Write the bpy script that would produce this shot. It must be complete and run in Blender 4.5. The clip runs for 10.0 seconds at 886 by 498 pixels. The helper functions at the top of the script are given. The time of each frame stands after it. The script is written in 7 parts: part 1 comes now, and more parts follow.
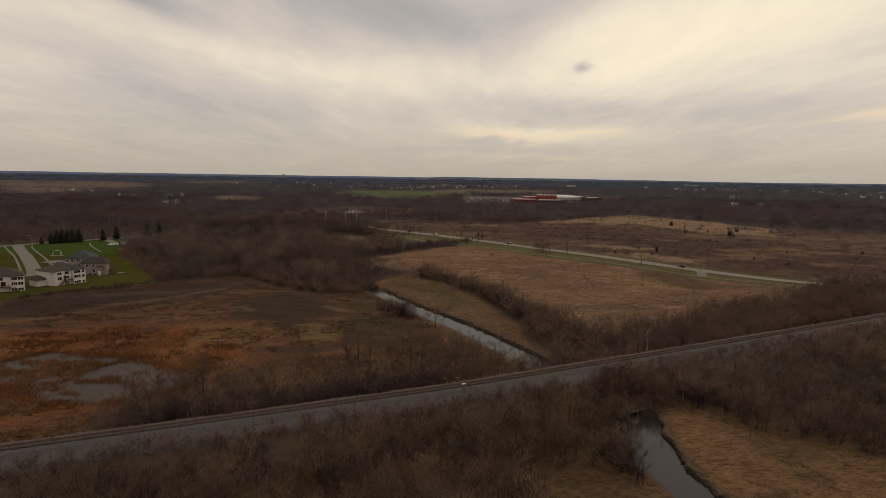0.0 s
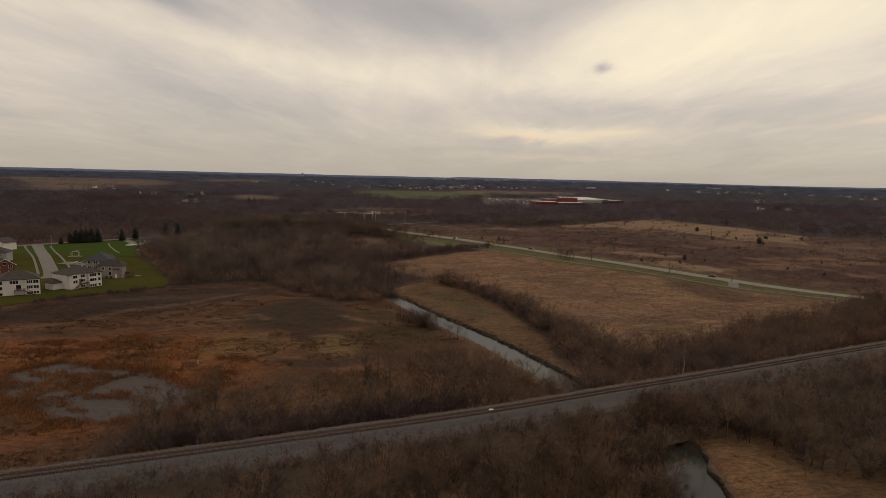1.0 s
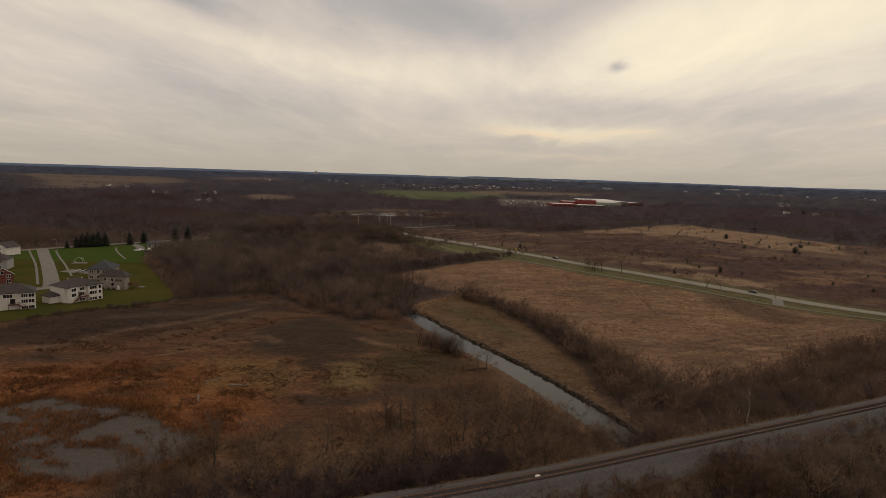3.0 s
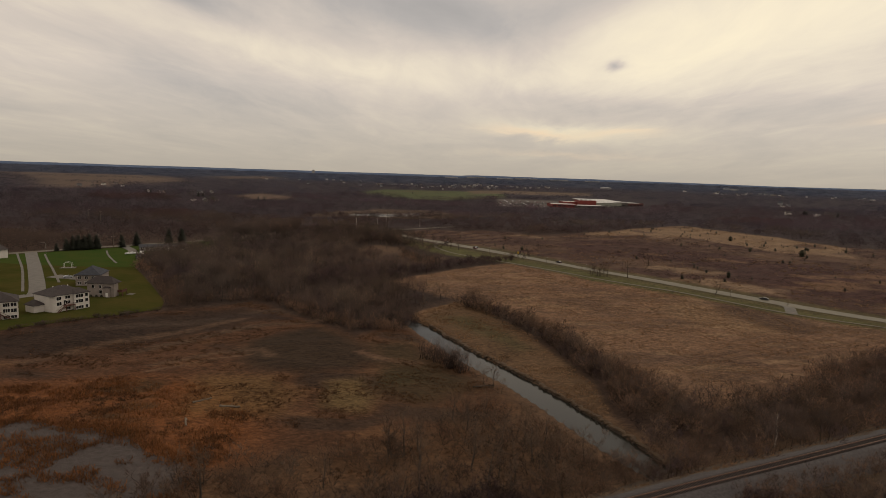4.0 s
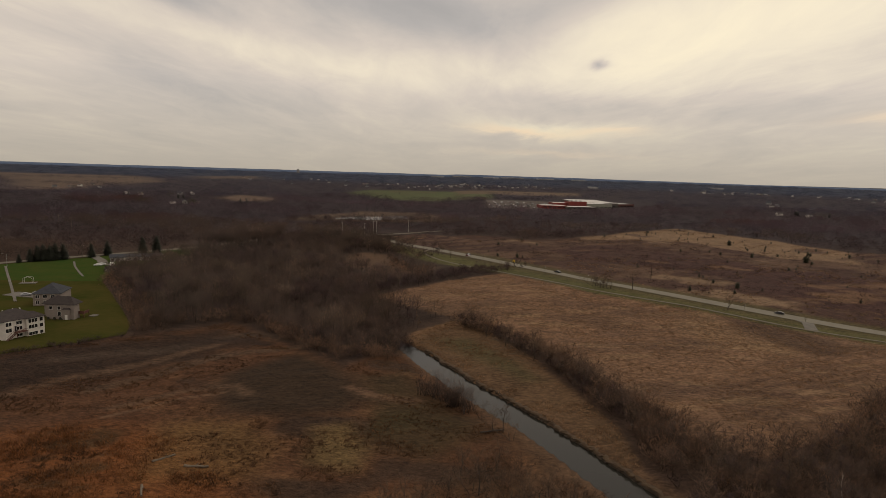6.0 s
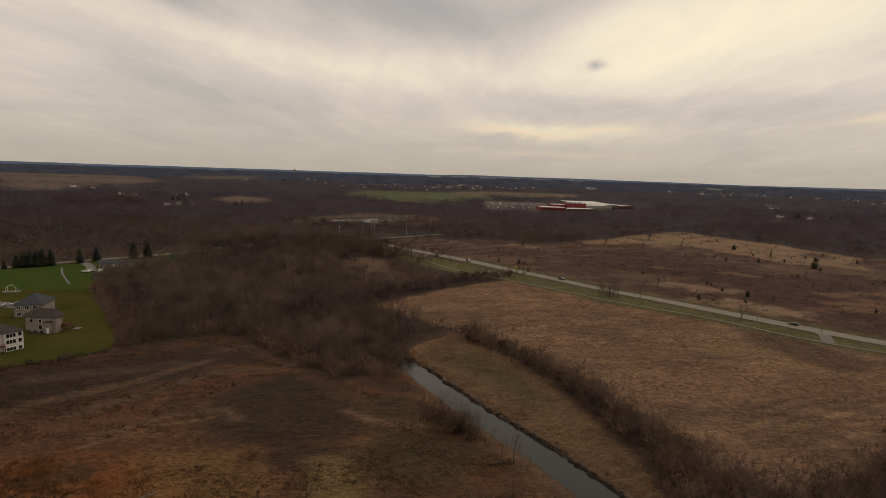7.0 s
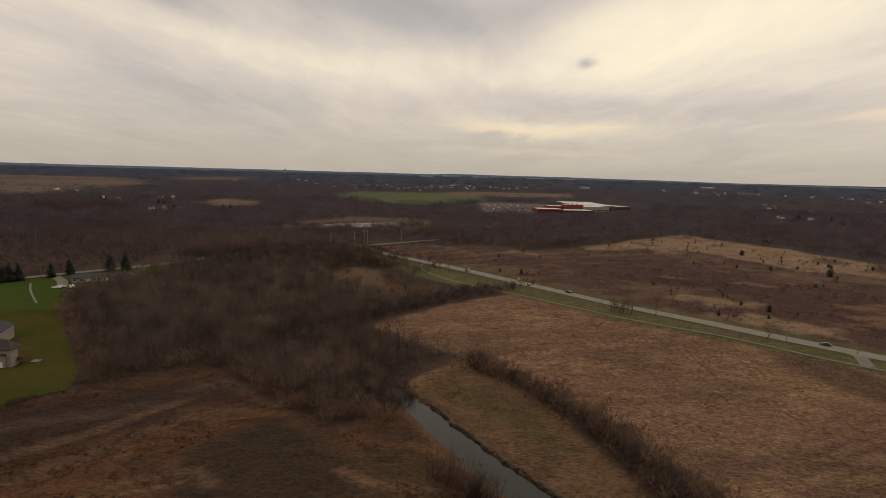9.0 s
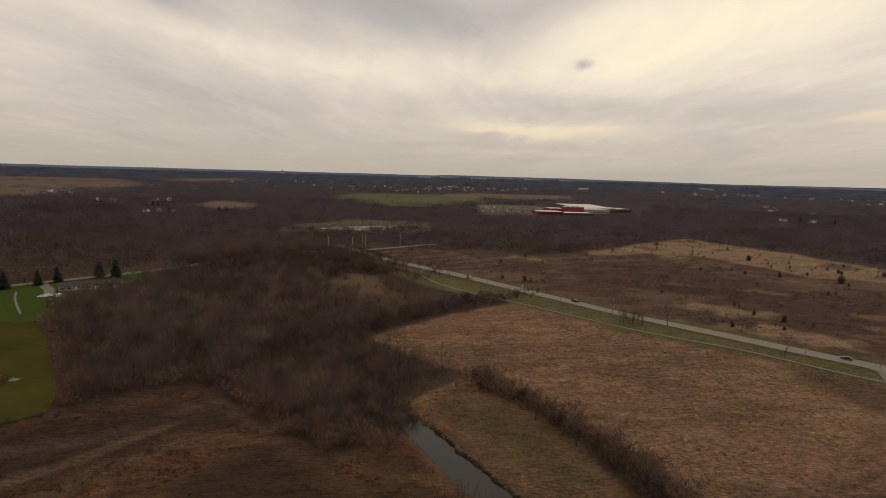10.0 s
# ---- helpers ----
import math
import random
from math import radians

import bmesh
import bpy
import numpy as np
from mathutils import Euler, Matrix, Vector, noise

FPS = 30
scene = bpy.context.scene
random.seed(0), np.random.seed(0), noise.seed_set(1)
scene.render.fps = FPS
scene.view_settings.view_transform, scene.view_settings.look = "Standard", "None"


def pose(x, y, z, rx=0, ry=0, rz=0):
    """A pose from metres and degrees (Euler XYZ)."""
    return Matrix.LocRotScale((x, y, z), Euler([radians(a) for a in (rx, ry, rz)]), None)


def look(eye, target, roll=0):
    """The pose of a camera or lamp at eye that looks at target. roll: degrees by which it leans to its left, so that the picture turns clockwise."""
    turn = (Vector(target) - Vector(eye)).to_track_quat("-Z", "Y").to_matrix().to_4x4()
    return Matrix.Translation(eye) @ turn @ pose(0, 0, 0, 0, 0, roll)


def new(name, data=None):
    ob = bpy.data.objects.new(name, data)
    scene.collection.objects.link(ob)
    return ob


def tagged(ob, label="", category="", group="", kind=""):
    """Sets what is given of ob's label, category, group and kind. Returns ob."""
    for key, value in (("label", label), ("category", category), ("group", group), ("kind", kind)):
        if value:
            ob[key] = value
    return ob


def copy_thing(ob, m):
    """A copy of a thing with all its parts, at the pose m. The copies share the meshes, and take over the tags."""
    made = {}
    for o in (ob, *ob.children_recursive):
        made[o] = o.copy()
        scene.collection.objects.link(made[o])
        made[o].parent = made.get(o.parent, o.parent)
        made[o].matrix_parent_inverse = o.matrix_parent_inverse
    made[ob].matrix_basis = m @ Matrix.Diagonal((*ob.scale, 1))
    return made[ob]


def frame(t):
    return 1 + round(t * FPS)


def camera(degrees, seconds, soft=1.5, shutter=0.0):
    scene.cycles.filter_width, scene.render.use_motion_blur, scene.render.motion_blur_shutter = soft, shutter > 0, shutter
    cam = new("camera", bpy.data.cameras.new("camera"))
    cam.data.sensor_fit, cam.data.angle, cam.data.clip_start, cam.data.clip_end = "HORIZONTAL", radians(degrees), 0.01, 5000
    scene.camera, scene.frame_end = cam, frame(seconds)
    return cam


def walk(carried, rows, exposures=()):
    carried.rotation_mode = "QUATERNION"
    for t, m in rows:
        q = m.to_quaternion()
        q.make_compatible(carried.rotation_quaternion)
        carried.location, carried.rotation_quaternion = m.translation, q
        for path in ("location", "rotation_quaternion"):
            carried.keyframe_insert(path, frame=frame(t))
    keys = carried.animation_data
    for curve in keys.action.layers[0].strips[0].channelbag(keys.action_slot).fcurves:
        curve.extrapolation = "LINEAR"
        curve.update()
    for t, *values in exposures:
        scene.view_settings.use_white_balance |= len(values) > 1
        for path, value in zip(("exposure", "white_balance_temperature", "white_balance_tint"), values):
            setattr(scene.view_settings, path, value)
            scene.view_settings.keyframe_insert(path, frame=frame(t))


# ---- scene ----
# camera and its flight: seconds, x, y, z, pitch, roll, yaw
cam = camera(72.65, 10.0, soft=0.6)
PATH = [
    (0.0, 0.0, 0.0, 56.814, 83.217, -0.871, -0.531),
    (0.5, -1.105, 4.83, 58.037, 83.181, -1.15, 0.31),
    (1.0, -2.393, 9.97, 59.197, 83.178, -1.384, 1.177),
    (1.5, -3.887, 15.315, 60.33, 83.139, -1.561, 1.844),
    (2.0, -5.372, 20.771, 61.462, 83.104, -1.683, 2.294),
    (2.5, -6.857, 26.518, 62.481, 83.054, -1.772, 2.417),
    (4.0, -10.967, 43.869, 65.663, 82.88, -1.879, 2.173),
    (4.5, -12.438, 49.969, 66.536, 82.847, -1.864, 1.377),
    (5.0, -13.81, 56.175, 67.493, 82.828, -1.812, 1.14),
    (5.5, -15.143, 62.527, 68.538, 82.791, -1.772, 0.966),
    (7.0, -19.025, 81.956, 72.12, 82.795, -1.883, 0.498),
    (7.5, -20.244, 88.623, 73.318, 82.774, -1.861, 0.315),
    (8.0, -21.472, 95.372, 74.544, 82.744, -1.803, 0.097),
    (8.5, -22.665, 102.091, 75.648, 82.686, -1.692, -0.116),
    (9.0, -23.773, 108.841, 76.711, 82.688, -1.64, -0.313),
    (9.5, -24.942, 115.552, 77.725, 82.732, -1.599, -0.448),
    (10.0, -26.108, 122.296, 78.757, 82.775, -1.663, -0.541),
]
walk(cam, [(t, pose(x, y, z, rx, ry, rz)) for t, x, y, z, rx, ry, rz in PATH], [(0.0, 0.0), (8.0, 0.0), (9.0, 0.06), (10.0, 0.06)])

# ---- light ----
SUN_AZ, SUN_EL = 48.0, 50.0          # degrees: right of north, above the horizon
SKY_STRENGTH = 1.0


def make_world():
    world = bpy.data.worlds.new("overcast_sky")
    scene.world = world
    world.use_nodes = True
    nt = world.node_tree
    nt.nodes.clear()
    N, L = nt.nodes.new, nt.links.new

    def math_node(op, a, b=None, c=None):
        n = N("ShaderNodeMath")
        n.operation = op
        for i, v in enumerate((a, b, c)):
            if v is None:
                continue
            if isinstance(v, (int, float)):
                n.inputs[i].default_value = v
            else:
                L(v, n.inputs[i])
        return n.outputs[0]

    tc = N("ShaderNodeTexCoord")
    sep = N("ShaderNodeSeparateXYZ")
    L(tc.outputs["Generated"], sep.inputs[0])
    X, Y, Z = sep.outputs
    az = math_node("MULTIPLY", math_node("ARCTAN2", X, Y), 57.2958)
    el = math_node("MULTIPLY", math_node("ARCSINE", Z), 57.2958)
    # a flat sheet of layered cloud overhead, drawn out in long streaks that run together at the horizon
    deep = math_node("ADD", math_node("MAXIMUM", Z, 0.0), 0.09)
    comb = N("ShaderNodeCombineXYZ")
    L(math_node("DIVIDE", X, deep), comb.inputs[0]), L(math_node("DIVIDE", Y, deep), comb.inputs[1])
    rot = N("ShaderNodeMapping")
    rot.inputs["Rotation"].default_value = (0, 0, radians(7))
    rot.inputs["Scale"].default_value = (0.62, 0.27, 1.0)
    rot.inputs["Location"].default_value = (0.35, 0.2, 0.0)
    L(comb.outputs[0], rot.inputs[0])

    def noise_node(vec, scale, detail, rough, dist):
        n = N("ShaderNodeTexNoise")
        n.inputs["Scale"].default_value, n.inputs["Detail"].default_value = scale, detail
        n.inputs["Roughness"].default_value, n.inputs["Distortion"].default_value = rough, dist
        L(vec, n.inputs["Vector"])
        return n.outputs["Fac"]

    big = noise_node(rot.outputs[0], 1.1, 6, 0.6, 0.7)
    fine = noise_node(rot.outputs[0], 3.6, 6, 0.62, 1.0)
    warp = math_node("MULTIPLY", math_node("SUBTRACT", noise_node(rot.outputs[0], 1.9, 5, 0.62, 0.4), 0.5), 6.0)
    azw, elw = math_node("ADD", az, math_node("MULTIPLY", warp, 1.1)), math_node("ADD", el, math_node("MULTIPLY", warp, 0.4))

    def blob(a, e, ra, re, tilt, amount):
        c, s = math.cos(radians(tilt)), math.sin(radians(tilt))
        da, de = math_node("SUBTRACT", azw, a), math_node("SUBTRACT", elw, e)
        u = math_node("DIVIDE", math_node("ADD", math_node("MULTIPLY", da, c), math_node("MULTIPLY", de, s)), ra)
        v = math_node("DIVIDE", math_node("SUBTRACT", math_node("MULTIPLY", de, c), math_node("MULTIPLY", da, s)), re)
        d = math_node("ADD", math_node("MULTIPLY", u, u), math_node("MULTIPLY", v, v))
        return math_node("MULTIPLY", math_node("POWER", 2.71828, math_node("MULTIPLY", d, -1.0)), amount)

    level = None
    for b in CLOUDS:
        one = blob(*b)
        level = one if level is None else math_node("ADD", level, one)
    level = math_node("ADD", level, math_node("MULTIPLY", math_node("SUBTRACT", big, 0.5), 0.62))
    level = math_node("ADD", level, math_node("MULTIPLY", math_node("SUBTRACT", fine, 0.5), 0.30))
    level = math_node("ADD", level, 0.54)
    ramp = N("ShaderNodeValToRGB")
    L(level, ramp.inputs[0])
    el_ = ramp.color_ramp.elements
    el_[0].position, el_[0].color = 0.0, (0.325, 0.312, 0.298, 1)
    el_[1].position, el_[1].color = 1.0, (1.0, 0.87, 0.62, 1)
    for pos, col in ((0.3, (0.460, 0.422, 0.390, 1)), (0.55, (0.650, 0.564, 0.482, 1)), (0.78, (0.85, 0.742, 0.572, 1))):
        e = el_.new(pos)
        e.color = col
    # thicker, greyer air close to the horizon
    hz = N("ShaderNodeMapRange")
    hz.inputs["From Min"].default_value, hz.inputs["From Max"].default_value = 0.0, 7.5
    hz.inputs["To Min"].default_value, hz.inputs["To Max"].default_value = 0.8, 0.0
    L(el, hz.inputs[0])
    mixh = N("ShaderNodeMix")
    mixh.data_type = "RGBA"
    L(hz.outputs[0], mixh.inputs[0]), L(ramp.outputs[0], mixh.inputs[6])
    mixh.inputs[7].default_value = (0.405, 0.362, 0.298, 1)
    # peach light low in the gaps between the layers
    glow = N("ShaderNodeMix")
    glow.data_type = "RGBA"
    glow.clamp_factor = True
    peach = None
    for b in PEACH:
        one = blob(*b)
        peach = one if peach is None else math_node("ADD", peach, one)
    L(math_node("MULTIPLY", peach, math_node("ADD", fine, 0.45)), glow.inputs[0]), L(mixh.outputs[2], glow.inputs[6])
    glow.inputs[7].default_value = (0.88, 0.66, 0.44, 1)
    sky = N("ShaderNodeTexSky")
    sky.sky_type = "NISHITA"
    sky.sun_disc = False
    sky.sun_elevation, sky.sun_rotation = radians(SUN_EL), radians(SUN_AZ)
    bg1, bg2, add = N("ShaderNodeBackground"), N("ShaderNodeBackground"), N("ShaderNodeAddShader")
    L(glow.outputs[2], bg1.inputs[0])
    bg1.inputs[1].default_value = SKY_STRENGTH
    L(sky.outputs[0], bg2.inputs[0])
    bg2.inputs[1].default_value = 0.004
    out = N("ShaderNodeOutputWorld")
    L(bg1.outputs[0], add.inputs[0]), L(bg2.outputs[0], add.inputs[1]), L(add.outputs[0], out.inputs[0])


# cloud masses: azimuth, elevation, half widths, tilt (degrees), brighter or darker
CLOUDS = [
    (-4, 14.5, 15, 3.4, -16, -0.34),
    (-29, 14.8, 7, 0.9, -14, -0.42),
    (9, 15.2, 6, 2.0, 8, -0.22),
    (13.6, 10.15, 0.75, 0.42, 12, -0.42),
    (18, 11.5, 14, 5.5, 5, 0.40),
    (-26, 9.0, 18, 8.0, 0, -0.07),
    (32, 14.5, 10, 4.0, 0, 0.20),
    (-18, 10.0, 20, 1.5, -9, 0.20),
    (-27, 12.6, 12, 1.6, -6, 0.06),
    (-22, 6.2, 12, 0.9, -6, -0.07),
    (8, 4.2, 6, 0.7, -3, 0.40),
    (2, 9.5, 13, 2.6, -6, 0.14),
    (9, 6.6, 14, 1.4, -3, -0.20),
    (28, 6.5, 10, 2.2, -4, -0.14),
    (37, 4.6, 6, 1.2, 0, 0.16),
]
PEACH = [(6.2, 4.0, 4.2, 0.42, -3, 0.75), (13.5, 4.0, 2.8, 0.35, -2, 0.5), (9.5, 2.1, 7.0, 0.3, 0, 0.22), (36, 5.2, 3.5, 0.5, 3, 0.5)]
make_world()
sun = new("sun", bpy.data.lights.new("sun", "SUN"))
sun.data.energy, sun.data.angle, sun.data.color = 0.6, radians(25), (1.0, 0.9, 0.74)
sun.matrix_world = look((0, 0, 0), (-math.sin(radians(SUN_AZ)) * math.cos(radians(SUN_EL)), -math.cos(radians(SUN_AZ)) * math.cos(radians(SUN_EL)), -math.sin(radians(SUN_EL))))
scene.view_settings.exposure = 0.0


# ---- materials ----
def material(name, color, rough=0.9, color2=None, scale=1.0, metal=0.0, bump=0.0, bump_scale=None, island=0.0, stretch=(1, 1, 1), spec=0.3, obj_random=0.0, round_up=0.0, cover=1.0):
    """A surface with two scales of tone between color and color2, in metres, and fine relief."""
    m = bpy.data.materials.new(name)
    m.use_nodes = True
    nt = m.node_tree
    N, L = nt.nodes.new, nt.links.new
    b = nt.nodes["Principled BSDF"]
    b.inputs["Roughness"].default_value, b.inputs["Metallic"].default_value = rough, metal
    b.inputs["Specular IOR Level"].default_value = spec
    geo = N("ShaderNodeNewGeometry")
    mp = N("ShaderNodeMapping")
    mp.inputs["Scale"].default_value = stretch
    L(geo.outputs["Position"], mp.inputs[0])
    n1, n2 = N("ShaderNodeTexNoise"), N("ShaderNodeTexNoise")
    n1.inputs["Scale"].default_value, n1.inputs["Detail"].default_value = 1.0 / scale, 6
    n2.inputs["Scale"].default_value, n2.inputs["Detail"].default_value = 7.0 / scale, 4
    L(mp.outputs[0], n1.inputs["Vector"]), L(mp.outputs[0], n2.inputs["Vector"])
    add = N("ShaderNodeMath")
    add.operation = "MULTIPLY_ADD"
    add.inputs[1].default_value = 0.45
    L(n2.outputs["Fac"], add.inputs[0]), L(n1.outputs["Fac"], add.inputs[2])
    last = add.outputs[0]
    for amount, socket in ((island, geo.outputs["Random Per Island"]), (obj_random, N("ShaderNodeObjectInfo").outputs["Random"])):
        if amount:
            k = N("ShaderNodeMath")
            k.operation = "MULTIPLY_ADD"
            k.inputs[1].default_value = amount
            L(socket, k.inputs[0]), L(last, k.inputs[2])
            k2 = N("ShaderNodeMath")
            k2.operation = "SUBTRACT"
            k2.inputs[1].default_value = amount / 2
            L(k.outputs[0], k2.inputs[0])
            last = k2.outputs[0]
    ramp = N("ShaderNodeMapRange")
    ramp.inputs["From Min"].default_value, ramp.inputs["From Max"].default_value = 0.45, 1.0
    L(last, ramp.inputs[0])
    mix = N("ShaderNodeMix")
    mix.data_type = "RGBA"
    mix.inputs[6].default_value = (*color, 1)
    mix.inputs[7].default_value = (*(color2 or [c * 0.65 for c in color]), 1)
    L(ramp.outputs[0], mix.inputs[0])
    out_color = mix.outputs[2]
    if round_up:
        # every plant has a tint of its own; thin round twigs take light from both sides
        tint, one, own = N("ShaderNodeAttribute"), N("ShaderNodeVectorMath"), N("ShaderNodeVectorMath")
        tint.attribute_name = "tint"
        one.operation, own.operation = "ADD", "MULTIPLY"
        one.inputs[1].default_value = (1, 1, 1)
        L(tint.outputs["Vector"], one.inputs[0]), L(mix.outputs[2], own.inputs[0]), L(one.outputs[0], own.inputs[1])
        out_color = own.outputs[0]
    L(out_color, b.inputs["Base Color"])
    if round_up:
        tr, mx = N("ShaderNodeBsdfTranslucent"), N("ShaderNodeMixShader")
        L(out_color, tr.inputs["Color"])
        mx.inputs[0].default_value = round_up
        L(b.outputs[0], mx.inputs[1]), L(tr.outputs[0], mx.inputs[2])
        last_shader = mx.outputs[0]
        if cover < 1.0:
            # a spray of fine twigs fills only part of its outline
            gap, thin = N("ShaderNodeBsdfTransparent"), N("ShaderNodeMixShader")
            thin.inputs[0].default_value = cover
            L(gap.outputs[0], thin.inputs[1]), L(last_shader, thin.inputs[2])
            last_shader = thin.outputs[0]
        L(last_shader, nt.nodes["Material Output"].inputs[0])
    if bump:
        bn = N("ShaderNodeBump")
        bn.inputs["Strength"].default_value, bn.inputs["Distance"].default_value = bump, 0.3 * scale
        L(last, bn.inputs["Height"]), L(bn.outputs[0], b.inputs["Normal"])
    return m


def ground_material():
    """Soil, litter and dry grass: the cover's colour from the mesh, broken up at four scales."""
    m = bpy.data.materials.new("ground_cover")
    m.use_nodes = True
    nt = m.node_tree
    N, L = nt.nodes.new, nt.links.new
    b = nt.nodes["Principled BSDF"]
    b.inputs["Roughness"].default_value = 0.95
    b.inputs["Specular IOR Level"].default_value = 0.1
    at = N("ShaderNodeAttribute")
    at.attribute_name = "cover"
    geo = N("ShaderNodeNewGeometry")
    fac = None
    heights = None
    for scale, detail, weight, stretch in ((0.035, 3, 0.5, (1, 1, 1)), (0.16, 5, 0.8, (1, 1.7, 1)), (0.6, 6, 1.3, (1, 1.8, 1)), (2.2, 3, 0.9, (1, 1.3, 1))):
        mp = N("ShaderNodeMapping")
        mp.inputs["Scale"].default_value = stretch
        mp.inputs["Rotation"].default_value = (0, 0, radians(-25))
        L(geo.outputs["Position"], mp.inputs[0])
        n = N("ShaderNodeTexNoise")
        n.inputs["Scale"].default_value, n.inputs["Detail"].default_value, n.inputs["Roughness"].default_value = scale, detail, 0.62
        L(mp.outputs[0], n.inputs["Vector"])
        k = N("ShaderNodeMath")
        k.operation = "MULTIPLY_ADD"
        k.inputs[1].default_value = weight
        L(n.outputs["Fac"], k.inputs[0])
        if fac is None:
            k.inputs[2].default_value = 0.0
        else:
            L(fac, k.inputs[2])
        fac = k.outputs[0]
    rng_ = N("ShaderNodeMapRange")
    rng_.inputs["From Min"].default_value, rng_.inputs["From Max"].default_value = 1.4, 2.1
    rng_.inputs["To Min"].default_value, rng_.inputs["To Max"].default_value = 0.38, 1.42
    L(fac, rng_.inputs[0])
    mul = N("ShaderNodeMix")
    mul.data_type, mul.blend_type = "RGBA", "MULTIPLY"
    mul.inputs[0].default_value = 1.0
    # dark gaps between matted clumps
    turn = N("ShaderNodeVectorRotate")
    turn.rotation_type = "Z_AXIS"
    turn.inputs["Angle"].default_value = radians(16)
    mp = N("ShaderNodeMapping")
    mp.inputs["Scale"].default_value = (0.62, 1.15, 1)
    L(geo.outputs["Position"], turn.inputs["Vector"]), L(turn.outputs[0], mp.inputs[0])
    gap = N("ShaderNodeTexNoise")
    gap.inputs["Scale"].default_value, gap.inputs["Detail"].default_value, gap.inputs["Roughness"].default_value = 0.75, 7, 0.74
    L(mp.outputs[0], gap.inputs["Vector"])
    gr = N("ShaderNodeMapRange")
    gr.inputs["From Min"].default_value, gr.inputs["From Max"].default_value = 0.42, 0.55
    gr.inputs["To Min"].default_value, gr.inputs["To Max"].default_value = 0.62, 1.16
    L(gap.outputs["Fac"], gr.inputs[0])
    both = N("ShaderNodeMath")
    both.operation = "MULTIPLY"
    clump = N("ShaderNodeMix")
    clump.inputs[2].default_value = 1.0
    L(at.outputs["Alpha"], clump.inputs[0]), L(gr.outputs[0], clump.inputs[3])
    L(rng_.outputs[0], both.inputs[0]), L(clump.outputs[0], both.inputs[1])
    L(at.outputs["Color"], mul.inputs[6]), L(both.outputs[0], mul.inputs[7])
    L(mul.outputs[2], b.inputs["Base Color"])
    bn = N("ShaderNodeBump")
    bn.inputs["Strength"].default_value, bn.inputs["Distance"].default_value = 0.6, 0.35
    L(fac, bn.inputs["Height"]), L(bn.outputs[0], b.inputs["Normal"])
    return m


def water_material(name, color, rough):
    m = bpy.data.materials.new(name)
    m.use_nodes = True
    nt = m.node_tree
    b = nt.nodes["Principled BSDF"]
    b.inputs["Base Color"].default_value = (*color, 1)
    b.inputs["Roughness"].default_value = rough
    b.inputs["IOR"].default_value = 1.33
    b.inputs["Specular IOR Level"].default_value = 0.32
    n, bn, g = nt.nodes.new("ShaderNodeTexNoise"), nt.nodes.new("ShaderNodeBump"), nt.nodes.new("ShaderNodeNewGeometry")
    n.inputs["Scale"].default_value, n.inputs["Detail"].default_value = 0.8, 3
    bn.inputs["Strength"].default_value, bn.inputs["Distance"].default_value = 0.06, 0.05
    nt.links.new(g.outputs["Position"], n.inputs["Vector"])
    nt.links.new(n.outputs["Fac"], bn.inputs["Height"])
    nt.links.new(bn.outputs[0], b.inputs["Normal"])
    return m


GROUND = ground_material()
WATER = water_material("creek_water", (0.024, 0.023, 0.019), 0.08)
POND = material("wet_pond_mud", (0.076, 0.058, 0.052), 0.7, (0.036, 0.028, 0.024), 1.6, bump=0.8, spec=0.2)
BARK = material("bark", (0.085, 0.066, 0.052), 0.95, (0.045, 0.034, 0.027), 6, island=0.5)
TWIG = material("bare_twigs", (0.190, 0.119, 0.080), 0.95, (0.088, 0.055, 0.040), 7, island=0.2, round_up=0.5, cover=0.72)
TWIG_GREY = material("grey_twigs", (0.158, 0.111, 0.088), 0.95, (0.060, 0.043, 0.038), 6, island=0.2, round_up=0.5, cover=0.7)
TWIG_NEAR = material("near_brush_twigs", (0.198, 0.134, 0.092), 0.95, (0.088, 0.060, 0.044), 8, island=0.25, round_up=0.5, cover=0.8)
# plum-tinted twigs past 860 m, bluer than those of the nearer wood
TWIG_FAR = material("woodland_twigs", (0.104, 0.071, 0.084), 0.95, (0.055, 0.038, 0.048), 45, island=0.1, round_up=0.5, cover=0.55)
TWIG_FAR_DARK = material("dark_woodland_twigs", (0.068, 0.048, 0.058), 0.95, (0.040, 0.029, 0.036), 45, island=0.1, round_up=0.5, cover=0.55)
# twigs of the farthest woods, blue air haze put into their base colour
TWIG_BLUE_HAZE = material("blue_haze_woods", (0.058, 0.076, 0.140), 0.95, (0.040, 0.054, 0.102), 160, island=0.1, round_up=0.5, cover=0.6)
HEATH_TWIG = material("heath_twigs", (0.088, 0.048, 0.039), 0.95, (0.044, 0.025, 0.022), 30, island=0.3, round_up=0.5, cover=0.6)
# distant twigs with some haze put into their base colour
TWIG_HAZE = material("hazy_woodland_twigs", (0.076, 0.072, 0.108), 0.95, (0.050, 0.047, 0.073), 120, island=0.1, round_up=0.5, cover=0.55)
TWIG_PALE = material("pale_grey_twigs", (0.165, 0.122, 0.092), 0.95, (0.075, 0.055, 0.044), 9, island=0.2, round_up=0.5, cover=0.7)
TWIG_DARK = material("dark_plum_twigs", (0.093, 0.064, 0.062), 0.95, (0.045, 0.031, 0.033), 9, island=0.2, round_up=0.5, cover=0.86)
BIRCH = material("pale_bark", (0.42, 0.38, 0.33), 0.8, (0.25, 0.22, 0.19), 1)
CONIFER = material("conifer_needles", (0.026, 0.028, 0.017), 0.9, (0.013, 0.015, 0.010), 3, island=0.5)
